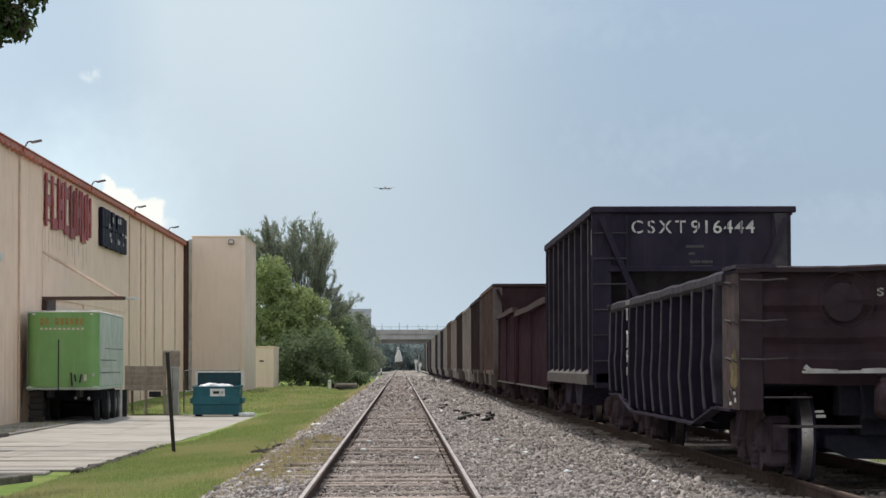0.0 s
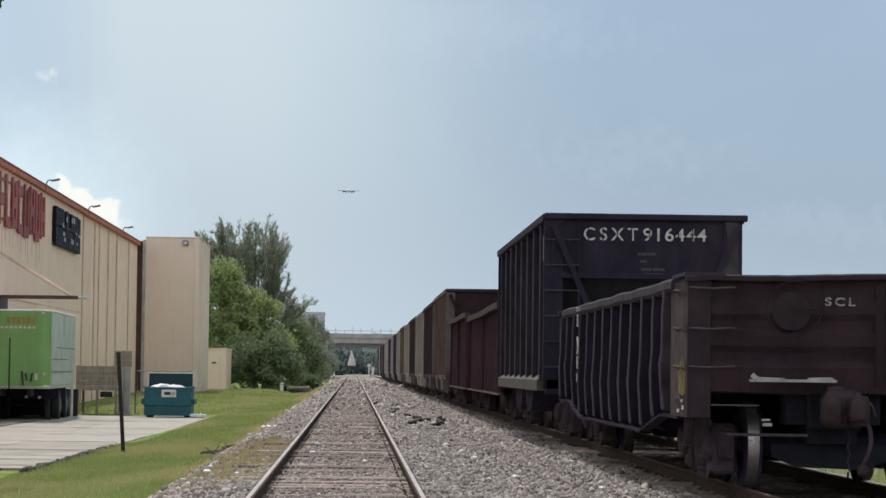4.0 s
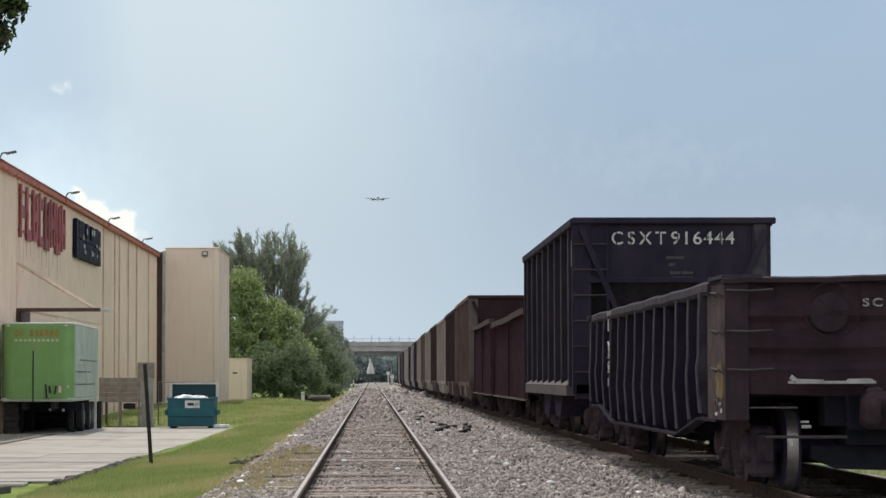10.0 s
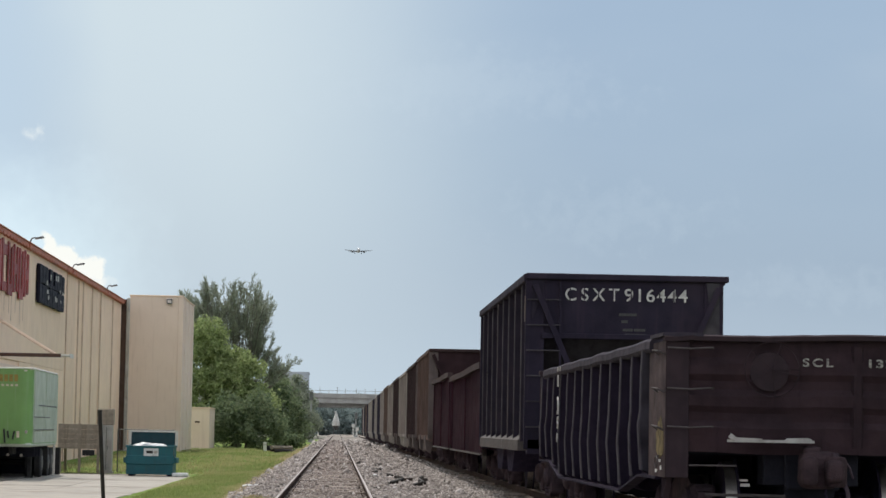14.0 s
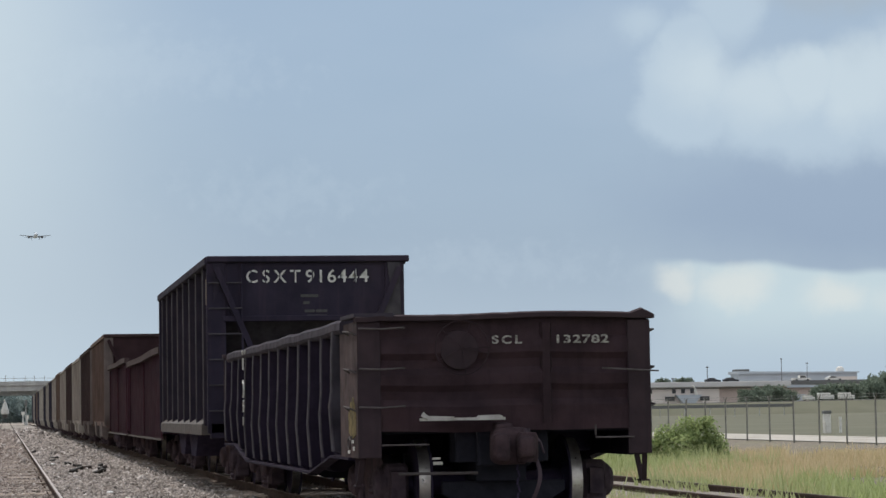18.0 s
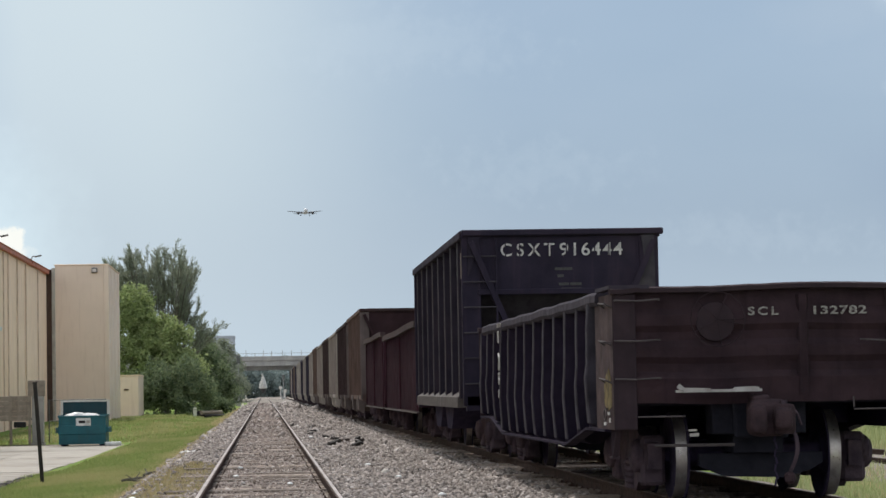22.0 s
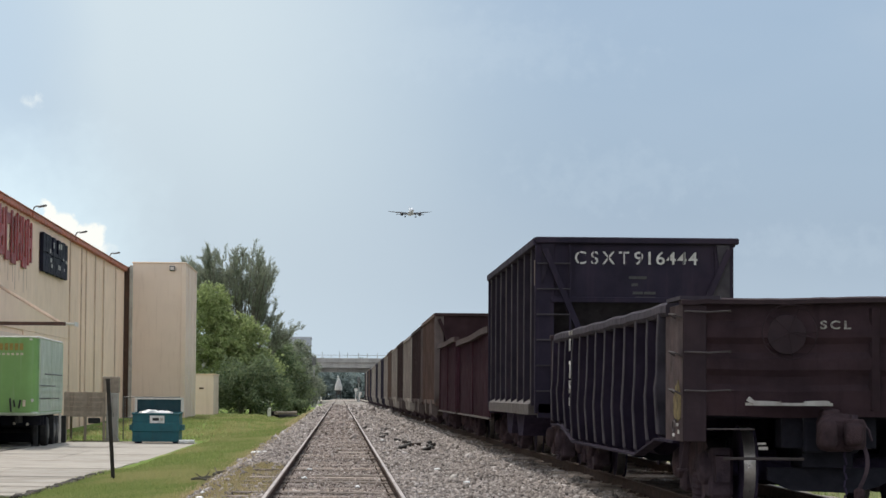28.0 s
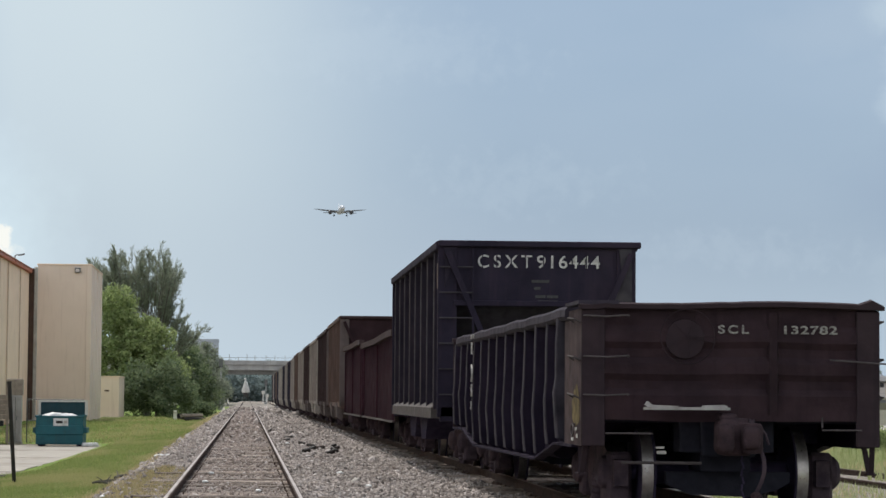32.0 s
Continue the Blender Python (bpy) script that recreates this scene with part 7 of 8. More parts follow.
def blades(name, label, patches, mat, seed, height=None, bare=-9.0):
    """Grass: bent three-cornered blades. patches: x0, x1, y0, y1, a square metre, tall, wide."""
    rng = np.random.default_rng(seed)
    V, F, base = [], [], 0
    for x0, x1, y0, y1, dens, tall, wide in patches:
        n = int((x1 - x0) * (y1 - y0) * dens)
        x, y = rng.uniform(x0, x1, n), rng.uniform(y0, y1, n)
        keep = np.array([noise.noise((a * 0.35, b * 0.16, seed)) for a, b in zip(x, y)]) > bare
        x, y = x[keep], y[keep]
        n = len(x)
        z = np.array([(height or land)(a, b) for a, b in zip(x, y)]) - 0.01
        h = tall * rng.uniform(0.45, 1.2, n)
        if tall > 0.3:  # rank growth stands in uneven clumps
            h = h * np.array([0.55 + 1.1 * max(noise.noise((a * 0.5, b * 0.22, 4.0)) + 0.3, 0) for a, b in zip(x, y)])
        az = rng.uniform(0, 2 * np.pi, n)
        w = wide * rng.uniform(0.6, 1.4, n)
        lean = rng.uniform(0.1, 0.6, n) * h
        la = rng.uniform(0, 2 * np.pi, n)
        p = np.stack([x, y, z], 1)
        s = np.stack([np.cos(az) * w, np.sin(az) * w, 0 * w], 1)
        top = p + np.stack([np.cos(la) * lean, np.sin(la) * lean, h], 1)
        V.append(np.stack([p - s, p + s, top], 1).reshape(-1, 3))
        F.append(np.arange(3 * n).reshape(n, 3) + base)
        base += 3 * n
    return tagged(new(name, mesh_of(name, np.concatenate(V), np.concatenate(F), mat)), label, "grass", kind="stuff")


blades("lawn_grass", "short green grass of the verge", [(-5.7, -2.35, 28, 60, 380, 0.075, 0.010), (-4.9, -2.3, 60, 98, 130, 0.09, 0.014), (-11.8, -2.3, 98, 176, 26, 0.13, 0.03), (-12.4, -10.8, 60, 84, 25, 0.12, 0.02), (-2.7, -2.0, 28, 100, 80, 0.08, 0.010)], M["blades"], 51)
blades("verge_weeds", "dry tufts on the edge of the ballast", [(-2.6, -1.75, 36, 120, 60, 0.09, 0.010), (-2.8, -2.2, 120, 240, 20, 0.2, 0.03)], M["dry_blades"], 52, lambda x, y: max(land(x, y), ballast_z(x, y)))
blades("verge_dry_grass", "brown dry turf beside the near rail", [(-1.95, -0.86, 26, 47, 520, 0.055, 0.011), (-2.5, -1.8, 28, 66, 170, 0.05, 0.011), (-2.5, -1.9, 66, 130, 45, 0.09, 0.02)], M["verge_dry"], 57, lambda x, y: max(land(x, y), ballast_z(x, y)), -0.15)
gravel = sheet("siding_gravel", [9.6, 10.3, 11.0, 11.8, 12.5, 13.2, 14.1], list(range(30, 72, 2)), lambda x, y: land(x, y) + 0.03 + 0.03 * noise.noise((x * 1.5, y * 0.7, 9.0)), M["ballast"])
tagged(gravel, "thin grey gravel under the siding track", "gravel", kind="structure")
blades("track_weeds", "green weeds beyond the freight cars", [(6.9, 9.6, 22, 62, 100, 0.16, 0.012), (9.6, 11.4, 24, 64, 75, 0.16, 0.012), (11.4, 14.3, 24, 75, 9, 0.12, 0.012), (6.6, 14, 62, 130, 30, 0.25, 0.03)], M["weeds"], 53, None, -0.35)
blades("tall_dry_grass", "tall golden dry grass before the airfield fence", [(16.0, 31.0, 50, 80, 120, 0.34, 0.020), (19.0, 29.0, 56, 72, 50, 0.5, 0.018), (13.9, 18.5, 34, 60, 110, 0.30, 0.015), (7.2, 10.8, 24, 62, 45, 0.14, 0.012), (14.2, 18.6, 60, 69, 50, 0.4, 0.018)], M["dry_blades"], 54, None, -0.05)
blades("tall_green_grass", "rank green grass among the dry stalks", [(12.8, 16.8, 40, 66, 60, 0.42, 0.018), (15.6, 19.8, 60, 69, 60, 0.5, 0.018), (17.2, 20.6, 67.5, 69.8, 30, 0.45, 0.02)], M["weeds"], 55, None, -0.1)
leafy("weed_bush", "leafy green weed bush on the siding's far side", "bush", (19.2, 70, -0.4), [(19.3, 70, 0.10, 0.6), (19.9, 70.3, 0.25, 0.55), (18.5, 70.4, -0.05, 0.5), (20.3, 70, -0.05, 0.4), (19.3, 69.6, -0.1, 0.6), (20.0, 70.2, 0.72, 0.22), (19.5, 70.1, 0.62, 0.3), (18.9, 70.2, 0.45, 0.3), (17.6, 70.3, -0.2, 0.5), (20.25, 70.0, 0.45, 0.25), (18.0, 69.8, 0.15, 0.35)], 0.28, 0.055, M["leaf_light"], 15, 95, "", False)


# ---- overpass ----
over = thing("overpass", "grey concrete road overpass across the line far ahead", "bridge", (0, 600, 0))
part("deck_slab", boxes((-90, 130, 0.5, 15.5, 8.45, 8.9)), M["bridge"], over)
part("parapet", boxes((-90, 130, -0.3, 0.2, 8.9, 9.9), bevel=0.03), M["bridge"], over)
part("parapet", boxes((-90, 130, 15.8, 16.3, 8.9, 9.9), bevel=0.03), M["bridge"], over)
part("edge_girder", boxes((-90, 130, 0.1, 0.6, 7.55, 8.62), bevel=0.03), M["bridge"], over)
for k in range(6):
    part("girder", boxes((-90, 130, 2.4 + k * 2.3, 3.0 + k * 2.3, 6.6, 8.45)), M["bridge"], over)
for x in (-40, -12, 14, 42, 70):
    part("pier_cap", boxes((x - 1.0, x + 1.0, 1.5, 15.2, 5.7, 6.6), bevel=0.05), M["bridge"], over)
    for y in (2.6, 8.2, 13.8):
        part("column", rod(bmesh.new(), (x, y, -0.6), (x, y, 5.7), 0.55, n=12), M["bridge"], over)
rng = random.Random(8)
for k in range(24):
    x = -24 + k * 2.2 + rng.uniform(-0.7, 0.7)
    part("rail_post", rod(bmesh.new(), (x, 0.0, 9.9), (x, 0.0, 10.6 + rng.random() * 0.9), 0.06, n=6), M["galvanised"], over)
part("top_rail", rod(bmesh.new(), (-60, 0.0, 10.6), (60, 0.0, 10.6), 0.05, n=6), M["galvanised"], over)
part("abutment", boxes((90, 130, 0.7, 15, -0.6, 6.55)), M["bridge"], over)
for k in range(14):
    x, y, s = -38 + k * 6.2 + (2.0 if k % 2 else 0.0), 655 + 9 * (k % 3), 1.3 + 0.15 * (k % 2)
    leafy("far_tree", "grey green trees behind the overpass, paled as by haze", "tree", (x, y, -0.3), [(x, y, 4.0 * s, 3.6 * s), (x + 3.4 * s, y, 2.6 * s, 3.2 * s), (x - 3.4 * s, y, 2.8 * s, 3.2 * s), (x + 1.5, y - 1, 1.2, 2.6)], 1.4, 0.42, M["leaf_hazy"], 61 + k, 34, "trees behind the overpass")
# tank-like shape added for bright sky showing between the trees
tank = thing("feed_tank", "small white cone-topped shape standing in for a bright gap beyond the overpass", "tank", (-0.35, 632, -0.4))
part("shell", lathe(bmesh.new(), [(2.55, 0.75), (2.7, 1.02), (3.6, 0.92), (4.6, 0.62), (5.5, 0.34), (5.7, 0.1)], "z", (0, 0, 0), 18), M["white_metal"], tank)
part("cap", lathe(bmesh.new(), [(5.62, 0.16), (6.1, 0.30), (6.35, 0.12)], "z", (-0.15, 0, 0), 12), M["white_metal"], tank)
part("hopper", lathe(bmesh.new(), [(1.5, 0.2), (2.55, 0.8)], "z", (0, 0, 0), 14), M["lamp_grey"], tank)
for a in range(4):
    x, y = 0.75 * math.cos(a * math.pi / 2 + 0.8), 0.75 * math.sin(a * math.pi / 2 + 0.8)
    part("leg", rod(bmesh.new(), (x, y, -0.1), (x, y, 2.62), 0.09, n=6), M["lamp_grey"], tank)
crossing = sheet("crossing_road", [-9.0, -2.6, 2.6, 5.5, 30.0], [428, 440, 452, 470], lambda x, y: 0.085, M["crossing"])
tagged(crossing, "dusty tan road over the tracks", "road", kind="structure")
for x, y, h in ((3.45, 430, 1.9), (-3.4, 455, 2.2), (3.1, 480, 2.6)):
    t = thing("crossing_post", "white post beside the level crossing", "post", (x, y, -0.3), "posts at the crossing")
    part("shaft", rod(bmesh.new(), (0, 0, -0.1), (0, 0, h), 0.11, n=8), M["white_metal"], t)
    part("plate", boxes((-0.32, 0.32, -0.14, -0.11, h - 0.5, h + 0.1), bevel=0.02), M["white_metal"], t)
block = thing("apartment_block", "grey apartment block rising behind the trees", "building", (0, 0, 0))
part("wall", boxes((-11.5, -5.9, 500, 512, -0.6, 12.3)), M["far_grey"], block)
part("roof_edge", boxes((-11.6, -5.8, 499.9, 512.1, 12.3, 12.7)), M["far_grey"], block)
win = part("window", boxes((-0.5, 0.5, 499.94, 500.0, -0.6, 0.6)), M["plane_dark"], block)
win.location = (-10.6, 0, 2)
for j in range(4):
    for i in range(3):
        if (i, j) != (0, 0):
            again(win, pose(-10.6 + i * 1.9, 0, 2 + j * 2.7))
for x, y, h in ((-3.1, 300, 6.2), (3.2, 420, 4.6)):
    t = thing("signal_mast", "slim grey railway signal mast beside the line", "signal", (x, y, -0.35), "masts along the line")
    part("mast", rod(bmesh.new(), (0, 0, 0), (0, 0, h), 0.09, n=8), M["galvanised"], t)
    part("head", boxes((-0.25, 0.25, -0.1, 0.1, h - 1.1, h - 0.1), bevel=0.05), M["lamp_grey"], t)
    part("base_box", boxes((-0.3, 0.3, -0.3, 0.3, 0, 0.7), bevel=0.03), M["galvanised"], t)


# ---- airfield side ----
fence = thing("airfield_fence", "tall galvanised mesh fence along the airfield", "fence", (35.8, 0, 0))
post = part("post", rod(bmesh.new(), (0, 0, -0.5), (0, 0, 1.5), 0.042, n=8), M["fence_post"], fence)
post.location.y = 70
bm = bmesh.new()
for s in (-1, 1):
    rod(bm, (0, 0, 1.46), (0.0, s * 0.24, 1.74), 0.022, n=6)
arm = part("wire_arm", bm, M["fence_post"], fence)
arm.location.y = 70
for k in range(1, 34):
    again(post, pose(0, 70 + 3.68 * k, 0))
    again(arm, pose(0, 70 + 3.68 * k, 0))
for z, r in ((1.47, 0.020), (-0.35, 0.012)):
    part("rail", rod(bmesh.new(), (0, 70, z), (0, 200, z), r, n=6), M["fence_post"], fence)
for x, z in ((-0.02, 1.60), (0.02, 1.72)):
    part("barbed_wire", rod(bmesh.new(), (x, 70, z), (x, 200, z), 0.007, n=4), M["fence_post"], fence)
field = sheet("airfield_grass", [37.0, 60, 120, 300, 800], [40, 80, 140, 220, 400, 700, 1500], lambda x, y: land(x, y) + 0.02, M["field"])
tagged(field, "flat green brown airfield grass", "grass", kind="structure")
taxi = sheet("service_road", [37.2, 44.6], [40, 120, 400], lambda x, y: land(x, y) + 0.05, M["concrete"])
tagged(taxi, "pale concrete service road inside the fence", "road", kind="structure")
runway = sheet("runway", [250.0, 330.0], [400, 800, 1500], lambda x, y: land(x, y) + 0.06, M["concrete"])
tagged(runway, "pale runway strip across the airfield", "runway", kind="structure")
bare = sheet("dirt_strip", [17.0, 24.0, 30.0, 35.0, 37.6], [48, 60, 80, 100, 130, 170], lambda x, y: land(x, y) + 0.015, M["dirt"])
tagged(bare, "bare brown dirt along the airfield fence", "dirt", kind="structure")
boxp = thing("airfield_cabinet", "white equipment cabinet on the airfield grass", "cabinet", (50.1, 148, land(50.1, 148)))
part("casing", boxes((-0.2, 0.2, -0.2, 0.2, 0, 1.2), bevel=0.02), M["white_metal"], boxp)
part("hood", boxes((-0.24, 0.24, -0.25, 0.25, 1.2, 1.4), bevel=0.03), M["lamp_grey"], boxp)
part("stake", boxes((0.8, 0.95, -0.05, 0.05, 0, 1.0), bevel=0.01), M["white_metal"], boxp)
wallb = thing("terminal_building", "long low pale airport building in the distance", "building", (0, 0, 0))
part("wall", boxes((110, 187, 640, 660, -0.5, 6.4)), M["far_wall"], wallb)
part("wall", boxes((187, 206, 641, 660, -0.5, 6.4)), M["far_pink"], wallb, "bare pinkish end wall")
part("roof", boxes((109, 206.5, 638.6, 661, 6.4, 7.8), bevel=0.1), M["far_roof"], wallb, "flat pale grey roof edge")
w1 = part("window", boxes((-0.5, 0.5, 639.88, 640.0, -0.55, 0.55)), M["plane_dark"], wallb)
w1.location = (116, 0, 5.4)
for k in range(1, 24):
    if k % 5:
        again(w1, pose(116 + k * 2.5 + (k // 5) * 1.5, 0, 5.4))
part("pipe_run", boxes((120, 199, 639.7, 639.9, 6.0, 6.2)), M["lamp_grey"], wallb)
for x in (172.0, 181.6):
    part("loading_mouth", boxes((x, x + 2.6, 639.8, 640.0, 2.9, 4.0)), M["plane_dark"], wallb)
part("hood", prism(bmesh.new(), [(174.6, 4.4), (181.5, 4.4), (179.2, 1.6), (176.9, 1.6)], "y", 637.6, 639.8), M["far_grey"], wallb, "grey tapered canopy between the loading mouths")
bm = bmesh.new()
for a, b in (((180.0, 637.2, 4.4), (179.5, 637.2, 6.0)), ((179.5, 637.2, 6.0), (178.9, 637.2, 6.9))):
    rod(bm, a, b, 0.28, n=6)
part("boom", bm, M["white_metal"], wallb, "white crane boom over the canopy")
for k in range(5):
    x = 113 + k * 12.5
    part("rooftop_unit", boxes((x, x + 4, 645, 650, 7.8, 8.4), bevel=0.1), M["far_grey"], wallb)
shed = thing("cargo_shed", "low grey cargo shed before the hangar", "building", (0, 0, 0))
part("wall", boxes((207, 236, 662, 676, -0.5, 6.1)), M["far_pink"], shed)
part("roof", prism(bmesh.new(), [(206.5, 6.1), (236.5, 6.1), (236.5, 6.5), (206.5, 7.0)], "y", 661, 677), M["far_grey"], shed)
for k in range(5):
    part("door", boxes((210 + k * 5, 213 + k * 5, 661.8, 662, -0.5, 4.2)), M["far_grey"], shed)
hang = thing("hangar", "wide blue grey hangar across the airfield", "hangar", (0, 0, 0))
part("wall", boxes((264.5, 310, 880, 890, -0.5, 12.9)), M["far_grey"], hang)
bm = bmesh.new()
prism(bm, [(263.8, 12.9), (310.6, 12.9), (310.6, 13.3), (289, 13.5), (263.8, 13.9)], "y", 879, 891)
part("roof", bm, M["far_grey"], hang)
part("roof_unit", boxes((264.2, 269.4, 882, 887, 13.6, 14.7), bevel=0.2), M["lamp_grey"], hang)
part("radome", lathe(bmesh.new(), [(13.2, 1.5), (14.2, 1.6), (15.0, 1.2), (15.4, 0.4)], "z", (305.5, 886, 0), 14), M["white_metal"], hang, "white dome on the roof")
for k in range(4):
    part("door", boxes((268 + k * 11, 277 + k * 11, 879.8, 880, -0.5, 11.5)), M["far_wall"] if k == 3 else M["far_grey"], hang)
# a raised road with its traffic, behind the low buildings
road = thing("raised_road", "raised concrete road behind the airport buildings", "road", (0, 690, 0))
part("deck", boxes((-330, 640, 0, 9, 7.1, 8.0)), M["bridge"], road)
part("kerb_wall", boxes((-330, 640, -0.25, 0, 7.2, 8.35)), M["lamp_grey"], road, "dark stained low side wall")
for k in range(25):
    part("column", boxes((-310 + k * 38, -308.4 + k * 38, 2, 7, -0.6, 7.1), bevel=0.1), M["bridge"], road)
for k, (x, y, w, s) in enumerate(((199.5, 745, 4, 1.0), (206.5, 748, 4, 1.0), (209.0, 750, 3, 1.0), (190, 745, 4, 1.1))):
    leafy("roadside_tree", "small dark trees showing over the raised road", "tree", (x, y, -0.5), [(x + a, y, 8.6 + b * s, 1.2 * s) for a, b in ((-w / 3, 0), (0, 0.5), (w / 3, 0.2), (0, -2.2))], 0.8, 0.26, M["leaf_far"], 90 + k, 40, "trees past the raised road")
for x, y, h in ((196, 720, 10), (274.6, 860, 18.2), (284.2, 860, 16.6), (201, 700, 13), (176, 690, 11)):
    t = thing("light_mast", "thin grey floodlight mast over the airfield", "mast", (x, y, -0.5), "masts over the airfield")
    part("mast", rod(bmesh.new(), (0, 0, 0), (0, 0, h), 0.12, n=6), M["lamp_grey"], t)
    part("head", boxes((-0.35, 0.35, -0.2, 0.2, h, h + 0.35)), M["lamp_grey"], t)
berm = thing("embankment", "low grassy embankment across the airfield", "embankment", (0, 0, 0), kind="structure")
part("bank", prism(bmesh.new(), [(486, -0.7), (496, 2.05), (560, 2.1), (566, -0.7)], "x", 128, 330), M["field"], berm)
for k, (x, y, w, s) in enumerate(((159.2, 520, 5, 0.80), (164.6, 523, 7, 1.0), (168.2, 524, 5, 0.7), (178.5, 527, 7, 1.05), (184, 530, 8, 1.15), (191, 534, 9, 1.3), (200, 540, 13, 2.1), (212, 545, 14, 2.5))):
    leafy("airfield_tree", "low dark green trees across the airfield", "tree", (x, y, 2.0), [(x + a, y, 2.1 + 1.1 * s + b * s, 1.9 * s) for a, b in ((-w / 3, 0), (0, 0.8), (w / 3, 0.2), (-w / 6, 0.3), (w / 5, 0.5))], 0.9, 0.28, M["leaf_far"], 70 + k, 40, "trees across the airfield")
for k, (x, y, s) in enumerate(((165.2, 500, 0.42), (169.2, 501, 0.55), (173.4, 500, 0.55))):
    t = thing("box_van", "white box van parked across the airfield", "van", (x, y, 2.06), "vans across the airfield")
    part("body", boxes((-2.6 * s, 2.2 * s, -1.1 * s, 1.1 * s, 0.6 * s, 3.0 * s), bevel=0.1), M["white_metal"], t)
    part("cab", boxes((2.2 * s, 3.6 * s, -1.0 * s, 1.0 * s, 0.5 * s, 2.1 * s), bevel=0.1), M["white_metal"], t)
    for x2 in (-1.6, 2.6):
        for y2 in (-1.1, 0.9):
            part("wheel", rod(bmesh.new(), (x2 * s, y2 * s, 0.4 * s), (x2 * s, (y2 + 0.2) * s, 0.4 * s), 0.4 * s, n=10), M["rubber"], t)
blast = thing("barrier_rail", "long dark barrier rail along the far taxiway", "barrier", (0, 0, 0))
part("beam", boxes((84, 136, 420, 420.4, 1.0, 1.55)), M["lamp_grey"], blast)
for k in range(12):
    part("post", boxes((85 + k * 4.5, 85.12 + k * 4.5, 420.4, 420.5, -0.5, 1.2)), M["galvanised"], blast)

# ---- litter and scrap along the line ----
rng = random.Random(77)
for k, (x, y, s) in enumerate([(-1.75, 56.0, 0.07), (-1.85, 58.5, 0.05), (-1.6, 55.2, 0.06), (-1.7, 31.5, 0.05), (-1.2, 29.0, 0.03), (-1.8, 34.0, 0.04), (-0.42, 40.2, 0.045), (-0.45, 36.2, 0.045), (1.7, 42.0, 0.05), (2.1, 30.0, 0.05), (1.2, 66.0, 0.06), (-2.0, 60.0, 0.07), (1.9, 36.0, 0.05), (0.3, 33.0, 0.04), (2.9, 27.5, 0.04)]):
    bm = bmesh.new()
    bmesh.ops.create_icosphere(bm, subdivisions=2, radius=s)
    for v in bm.verts:
        v.co *= 1 + 0.5 * noise.noise(v.co * 14 + Vector((k, 0, 0)))
        v.co.z *= 0.5
    o = tagged(part("paper_scrap", bm, M["bag"], None), "crumpled white scrap lying on the ballast", "litter", "litter along the line")
    o.location = (x, y, ballast_z(x, y) + 0.04)
for k, (x, y, a) in enumerate([(1.95, 62.0, 20), (1.7, 60.2, 70), (2.2, 59.2, 110), (1.8, 64.5, 150), (2.3, 61.5, 5), (1.5, 57.5, 50), (1.25, 70.0, 80), (1.4, 76, 10), (2.05, 57.0, 35), (1.6, 66.8, 120), (2.4, 65.4, 75)]):
    bm = boxes((-0.13, 0.13, -0.05, 0.05, -0.05, 0.06), bevel=0.02)
    for v in bm.verts:
        v.co += Vector((0, 0.05 * noise.noise(v.co * 5 + Vector((k, 0, 0))), 0.05 * noise.noise(v.co * 4)))
    o = tagged(part("tie_fragment", bm, M["black_post"], None), "charred broken tie fragment lying on the ballast", "tie fragment", "scrap between the tracks")
    o.matrix_basis = pose(x, y, ballast_z(x, y) + 0.05, 0, rng.uniform(-8, 8), a)
for k, (x, y, a) in enumerate([(-2.30, 45.5, 15), (-2.15, 46.4, 60), (-2.40, 44.9, 140)]):
    bm = bmesh.new()
    pts = [Vector((-0.5, 0, 0)), Vector((-0.15, 0.06, 0.06)), Vector((0.2, -0.04, 0.09)), Vector((0.55, 0.05, 0.03))]
    for p, q in zip(pts, pts[1:]):
        rod(bm, p * 0.45, q * 0.45, 0.030, 0.022, n=6)
    rod(bm, pts[1] * 0.45, pts[1] * 0.45 + Vector((0.1, 0.12, 0.1)), 0.014, 0.006, n=5)
    o = tagged(part("fallen_branch", bm, M["bark"], None), "dark fallen branch on the edge of the ballast", "branch", "fallen branches")
    o.matrix_basis = pose(x, y, land(x, y) + 0.06, 0, 0, a)


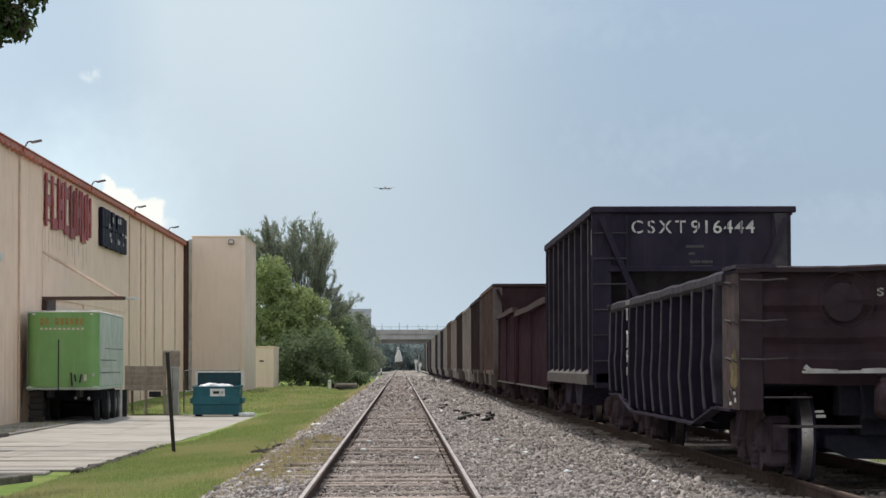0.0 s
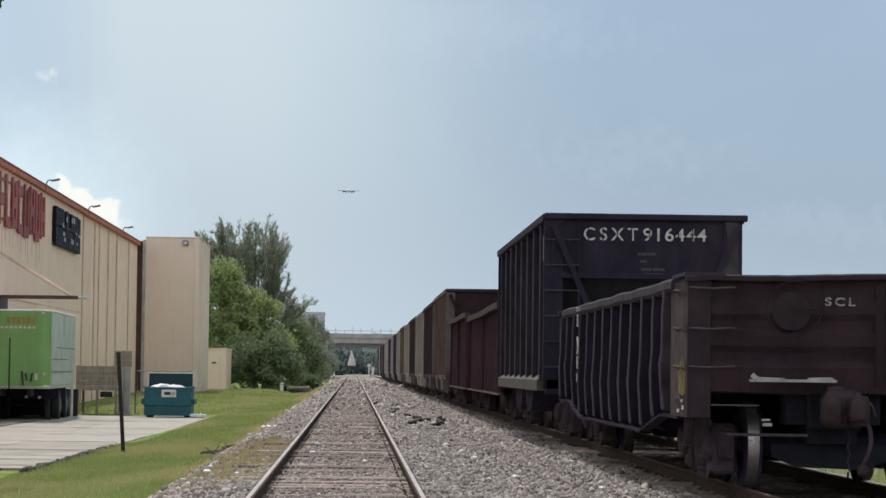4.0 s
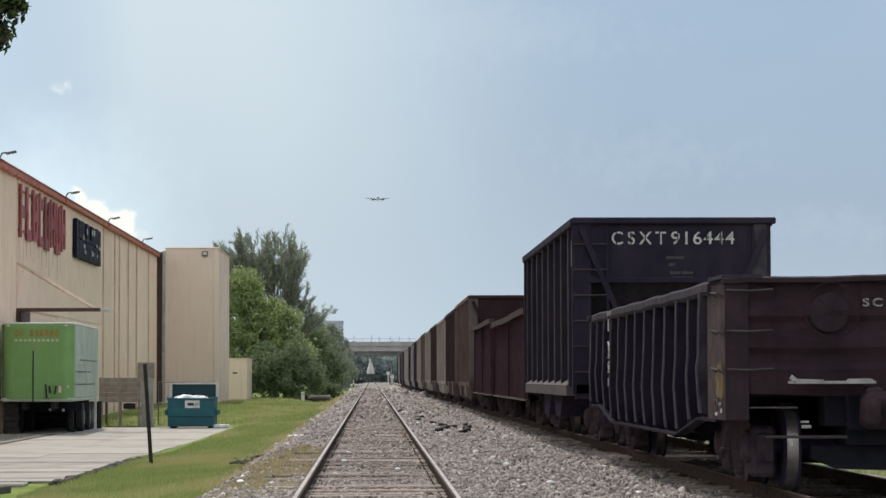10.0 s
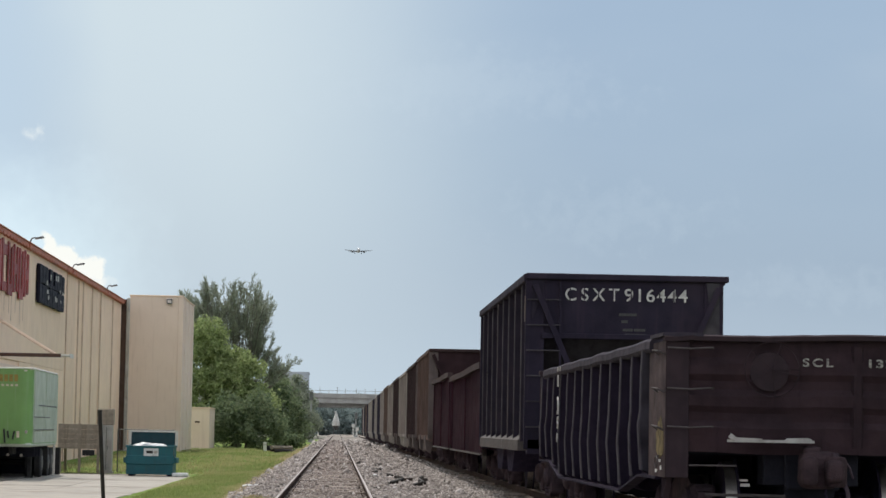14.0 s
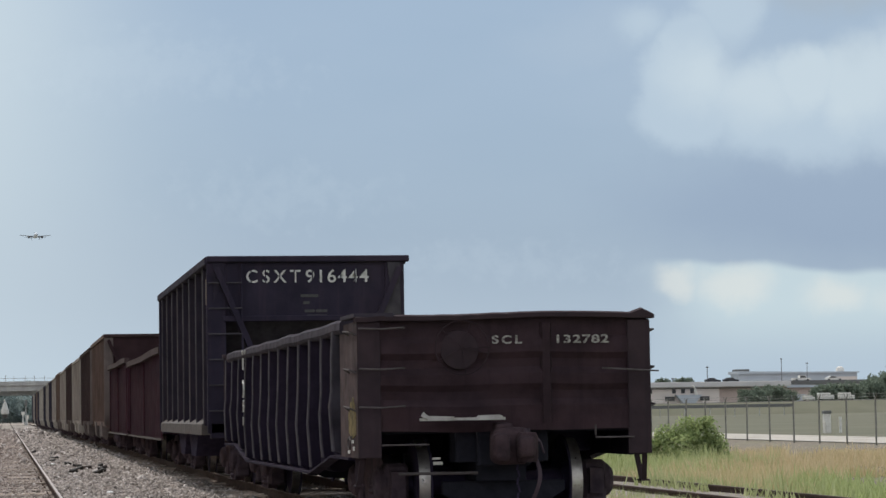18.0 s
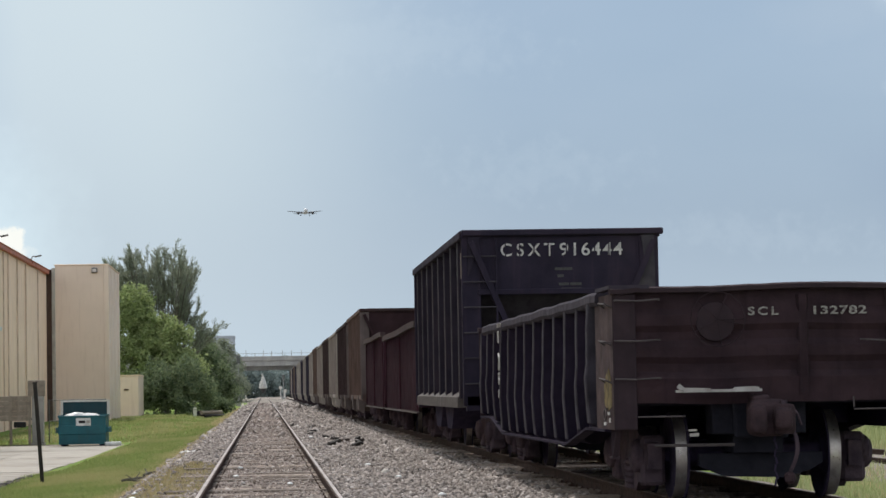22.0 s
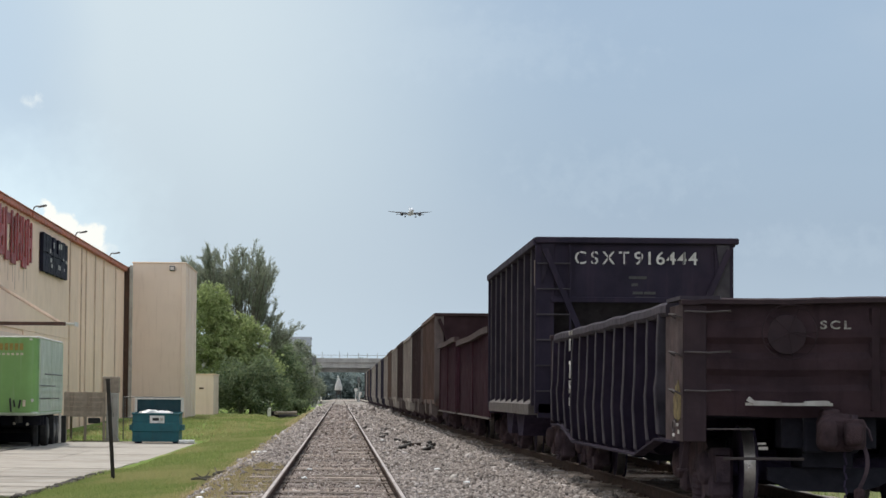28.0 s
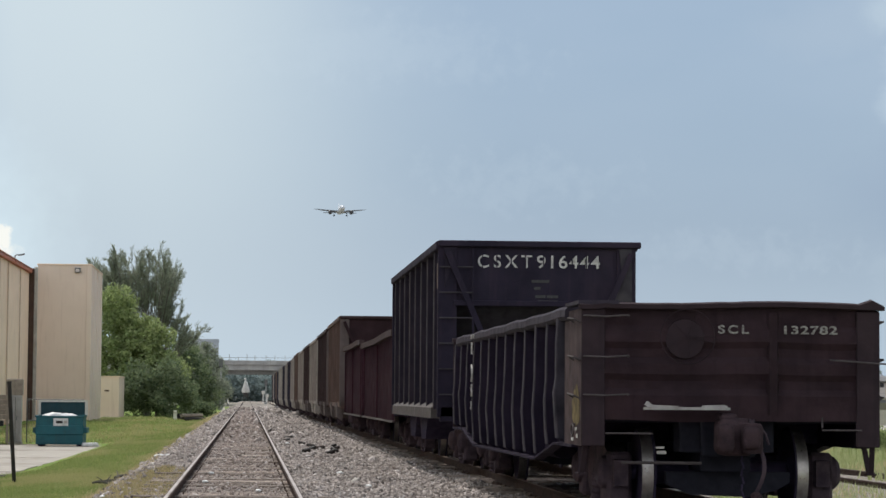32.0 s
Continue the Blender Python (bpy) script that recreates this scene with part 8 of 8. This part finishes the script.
# ---- airliner ----
def airliner():
    p = thing("airliner", "white twin-engine jet airliner on approach with its gear down", "airplane", (0, 0, 0))
    bm = bmesh.new()
    lathe(bm, [(-17.5, 0.15), (-17.0, 0.8), (-15.8, 1.45), (-13.5, 1.9), (8.0, 1.9), (13.0, 1.3), (18.0, 0.35)], "y", (0, 0, 0), 20)
    part("fuselage", bm, M["plane_white"], p)
    for s in (-1, 1):
        bm = bmesh.new()
        root = (1.5,)
        quad = [(root[0], -3.4, -0.9), (root[0], 3.4, -0.9), (17.0, 5.4, 1.25), (17.0, 4.0, 1.25)]
        lo = [bm.verts.new((s * x, y, z - (0.45 if x < 5 else 0.10))) for x, y, z in quad]
        hi = [bm.verts.new((s * x, y, z + (0.35 if x < 5 else 0.08))) for x, y, z in quad]
        fs = [bm.faces.new(lo), bm.faces.new(hi)] + [bm.faces.new((lo[i], lo[(i + 1) % 4], hi[(i + 1) % 4], hi[i])) for i in range(4)]
        bmesh.ops.recalc_face_normals(bm, faces=fs)
        wing_ob = part("wing", bm, M["plane_grey"], p)
        part("flap", boxes((*sorted((s * 2.2, s * 11.0)), 3.2, 4.6, -1.3, -1.1)), M["plane_grey"], wing_ob)
        bm = bmesh.new()
        lathe(bm, [(-5.4, 1.0), (-5.0, 1.28), (-2.5, 1.3), (-0.8, 0.8)], "y", (s * 7.0, 0, -1.75), 16)
        e = part("engine", bm, M["plane_dark"], p)
        bm = bmesh.new()
        lathe(bm, [(-5.43, 0.98), (-5.41, 0.3)], "y", (s * 7.0, 0, -1.75), 16)
        part("intake", bm, M["plane_dark"], e, "dark engine intake")
        part("pylon", boxes((s * 7.0 - 0.15, s * 7.0 + 0.15, -3.0, 0.5, -1.1, -0.1)), M["plane_grey"], e)
        bm = bmesh.new()
        rod(bm, (s * 4.2, 0.8, -1.0), (s * 4.2, 0.8, -3.3), 0.16)
        g = part("main_gear", bm, M["plane_dark"], p)
        bm = bmesh.new()
        for w in (-0.35, 0.35):
            rod(bm, (s * 4.2 + w - 0.18, 0.8, -3.4), (s * 4.2 + w + 0.18, 0.8, -3.4), 0.55, n=14)
        part("wheel", bm, M["rubber"], g)
        bm = bmesh.new()
        quad = [(0.4, 13.6, 0.9), (0.4, 16.6, 0.9), (6.2, 17.8, 1.5), (6.2, 16.6, 1.5)]
        lo = [bm.verts.new((s * x, y, z - 0.08)) for x, y, z in quad]
        hi = [bm.verts.new((s * x, y, z + 0.08)) for x, y, z in quad]
        fs = [bm.faces.new(lo), bm.faces.new(hi)] + [bm.faces.new((lo[i], lo[(i + 1) % 4], hi[(i + 1) % 4], hi[i])) for i in range(4)]
        bmesh.ops.recalc_face_normals(bm, faces=fs)
        part("tailplane", bm, M["plane_grey"], p)
    bm = bmesh.new()
    prism(bm, [(11.5, 1.4), (16.8, 0.9), (18.2, 6.6), (16.4, 6.6)], "x", -0.15, 0.15)
    part("tail_fin", bm, M["plane_white"], p)
    bm = bmesh.new()
    rod(bm, (0, -13.0, -1.4), (0, -13.0, -3.0), 0.12)
    ng = part("nose_gear", bm, M["plane_dark"], p)
    bm = bmesh.new()
    rod(bm, (-0.3, -13.0, -3.1), (0.3, -13.0, -3.1), 0.38, n=12)
    part("wheel", bm, M["rubber"], ng)
    bm = bmesh.new()
    bmesh.ops.create_uvsphere(bm, u_segments=16, v_segments=10, radius=1.0)
    for v in bm.verts:
        v.co = Vector((v.co.x * 3.0, v.co.y * 4.6, v.co.z * 1.0 - 1.15))
    part("wing_root_fairing", bm, M["plane_white"], p)
    part("cockpit_glass", boxes((-0.9, 0.9, -16.5, -15.9, 0.55, 0.95)), M["plane_dark"], p, "dark cockpit windows")
    return p


plane = airliner()


def road_car(label, mat, pickup, group="cars on the raised road"):
    """A road vehicle; its length along x, its wheels on z = 0."""
    c = thing("pickup_truck" if pickup else "car", label, "pickup" if pickup else "car", (0, 0, 0), group)
    if pickup:
        outline = [(-2.7, 0.45), (2.75, 0.45), (2.8, 0.95), (1.5, 1.10), (0.95, 1.75), (-0.55, 1.80), (-0.62, 1.12), (-2.7, 1.10)]
        glass = [(1.30, 1.12), (0.88, 1.66), (-0.45, 1.70), (-0.50, 1.12)]
    else:
        outline = [(-2.2, 0.40), (2.25, 0.40), (2.3, 0.80), (1.1, 0.98), (0.4, 1.45), (-1.0, 1.48), (-1.9, 1.02), (-2.25, 0.95)]
        glass = [(0.95, 0.98), (0.35, 1.36), (-0.95, 1.40), (-1.6, 1.0)]
    part("body", prism(bmesh.new(), outline, "y", -0.92, 0.92), mat, c)
    for y in (-0.935, 0.92):
        part("side_glass", prism(bmesh.new(), glass, "y", y, y + 0.015), M["plane_dark"], c)
    for x in (-1.6, 1.7):
        for y in (-0.95, 0.73):
            part("wheel", rod(bmesh.new(), (x, y, 0.38), (x, y + 0.22, 0.38), 0.38, n=14), M["rubber"], c)
    return c


ROAD_CARS = [  # the car, where it is at 17.5 s, its lane, its speed
    (road_car("white pickup truck driving along the raised road", M["white_metal"], True), 214.8, 692.0, 23.9),
    (road_car("white car driving along the raised road", M["white_metal"], False), 223.6, 692.2, 26.0),
    (road_car("dark car driving along the raised road", M["car_dark"], False), 193.9, 692.0, 23.5),
    (road_car("dark car driving along the raised road", M["car_dark"], False), 189.6, 696.0, 23.5),
]


def plane_at(t):
    """The airliner on its glide path: place at t seconds."""
    far = (1640.0 + 76.0 * (32.0 - t)) / (1640.0 + 70.0 * (32.0 - t))
    x = -6.1575e-4 * t**3 + 1.8387e-3 * t**2 + 3.17956 * t - 23.614
    z = 8.754e-4 * t**3 - 3.68667e-2 * t**2 - 4.53242 * t + 277.386
    return x * far, 1640.0 + 76.0 * (32.0 - t), 1.28 + z * far


def motions():
    rows = []
    for k in range(17):
        t = 2.0 * k
        x, y, z = plane_at(t)
        rows.append((t, pose(x, y, z, -2.5, 0, 2.4)))
    walk(plane, rows)
    for car, x, y, speed in ROAD_CARS:
        walk(car, [(t, pose(x + speed * (t - 17.5), y, 8.0)) for t in (0.0, 8.0, 16.0, 24.0, 32.0)])


motions()
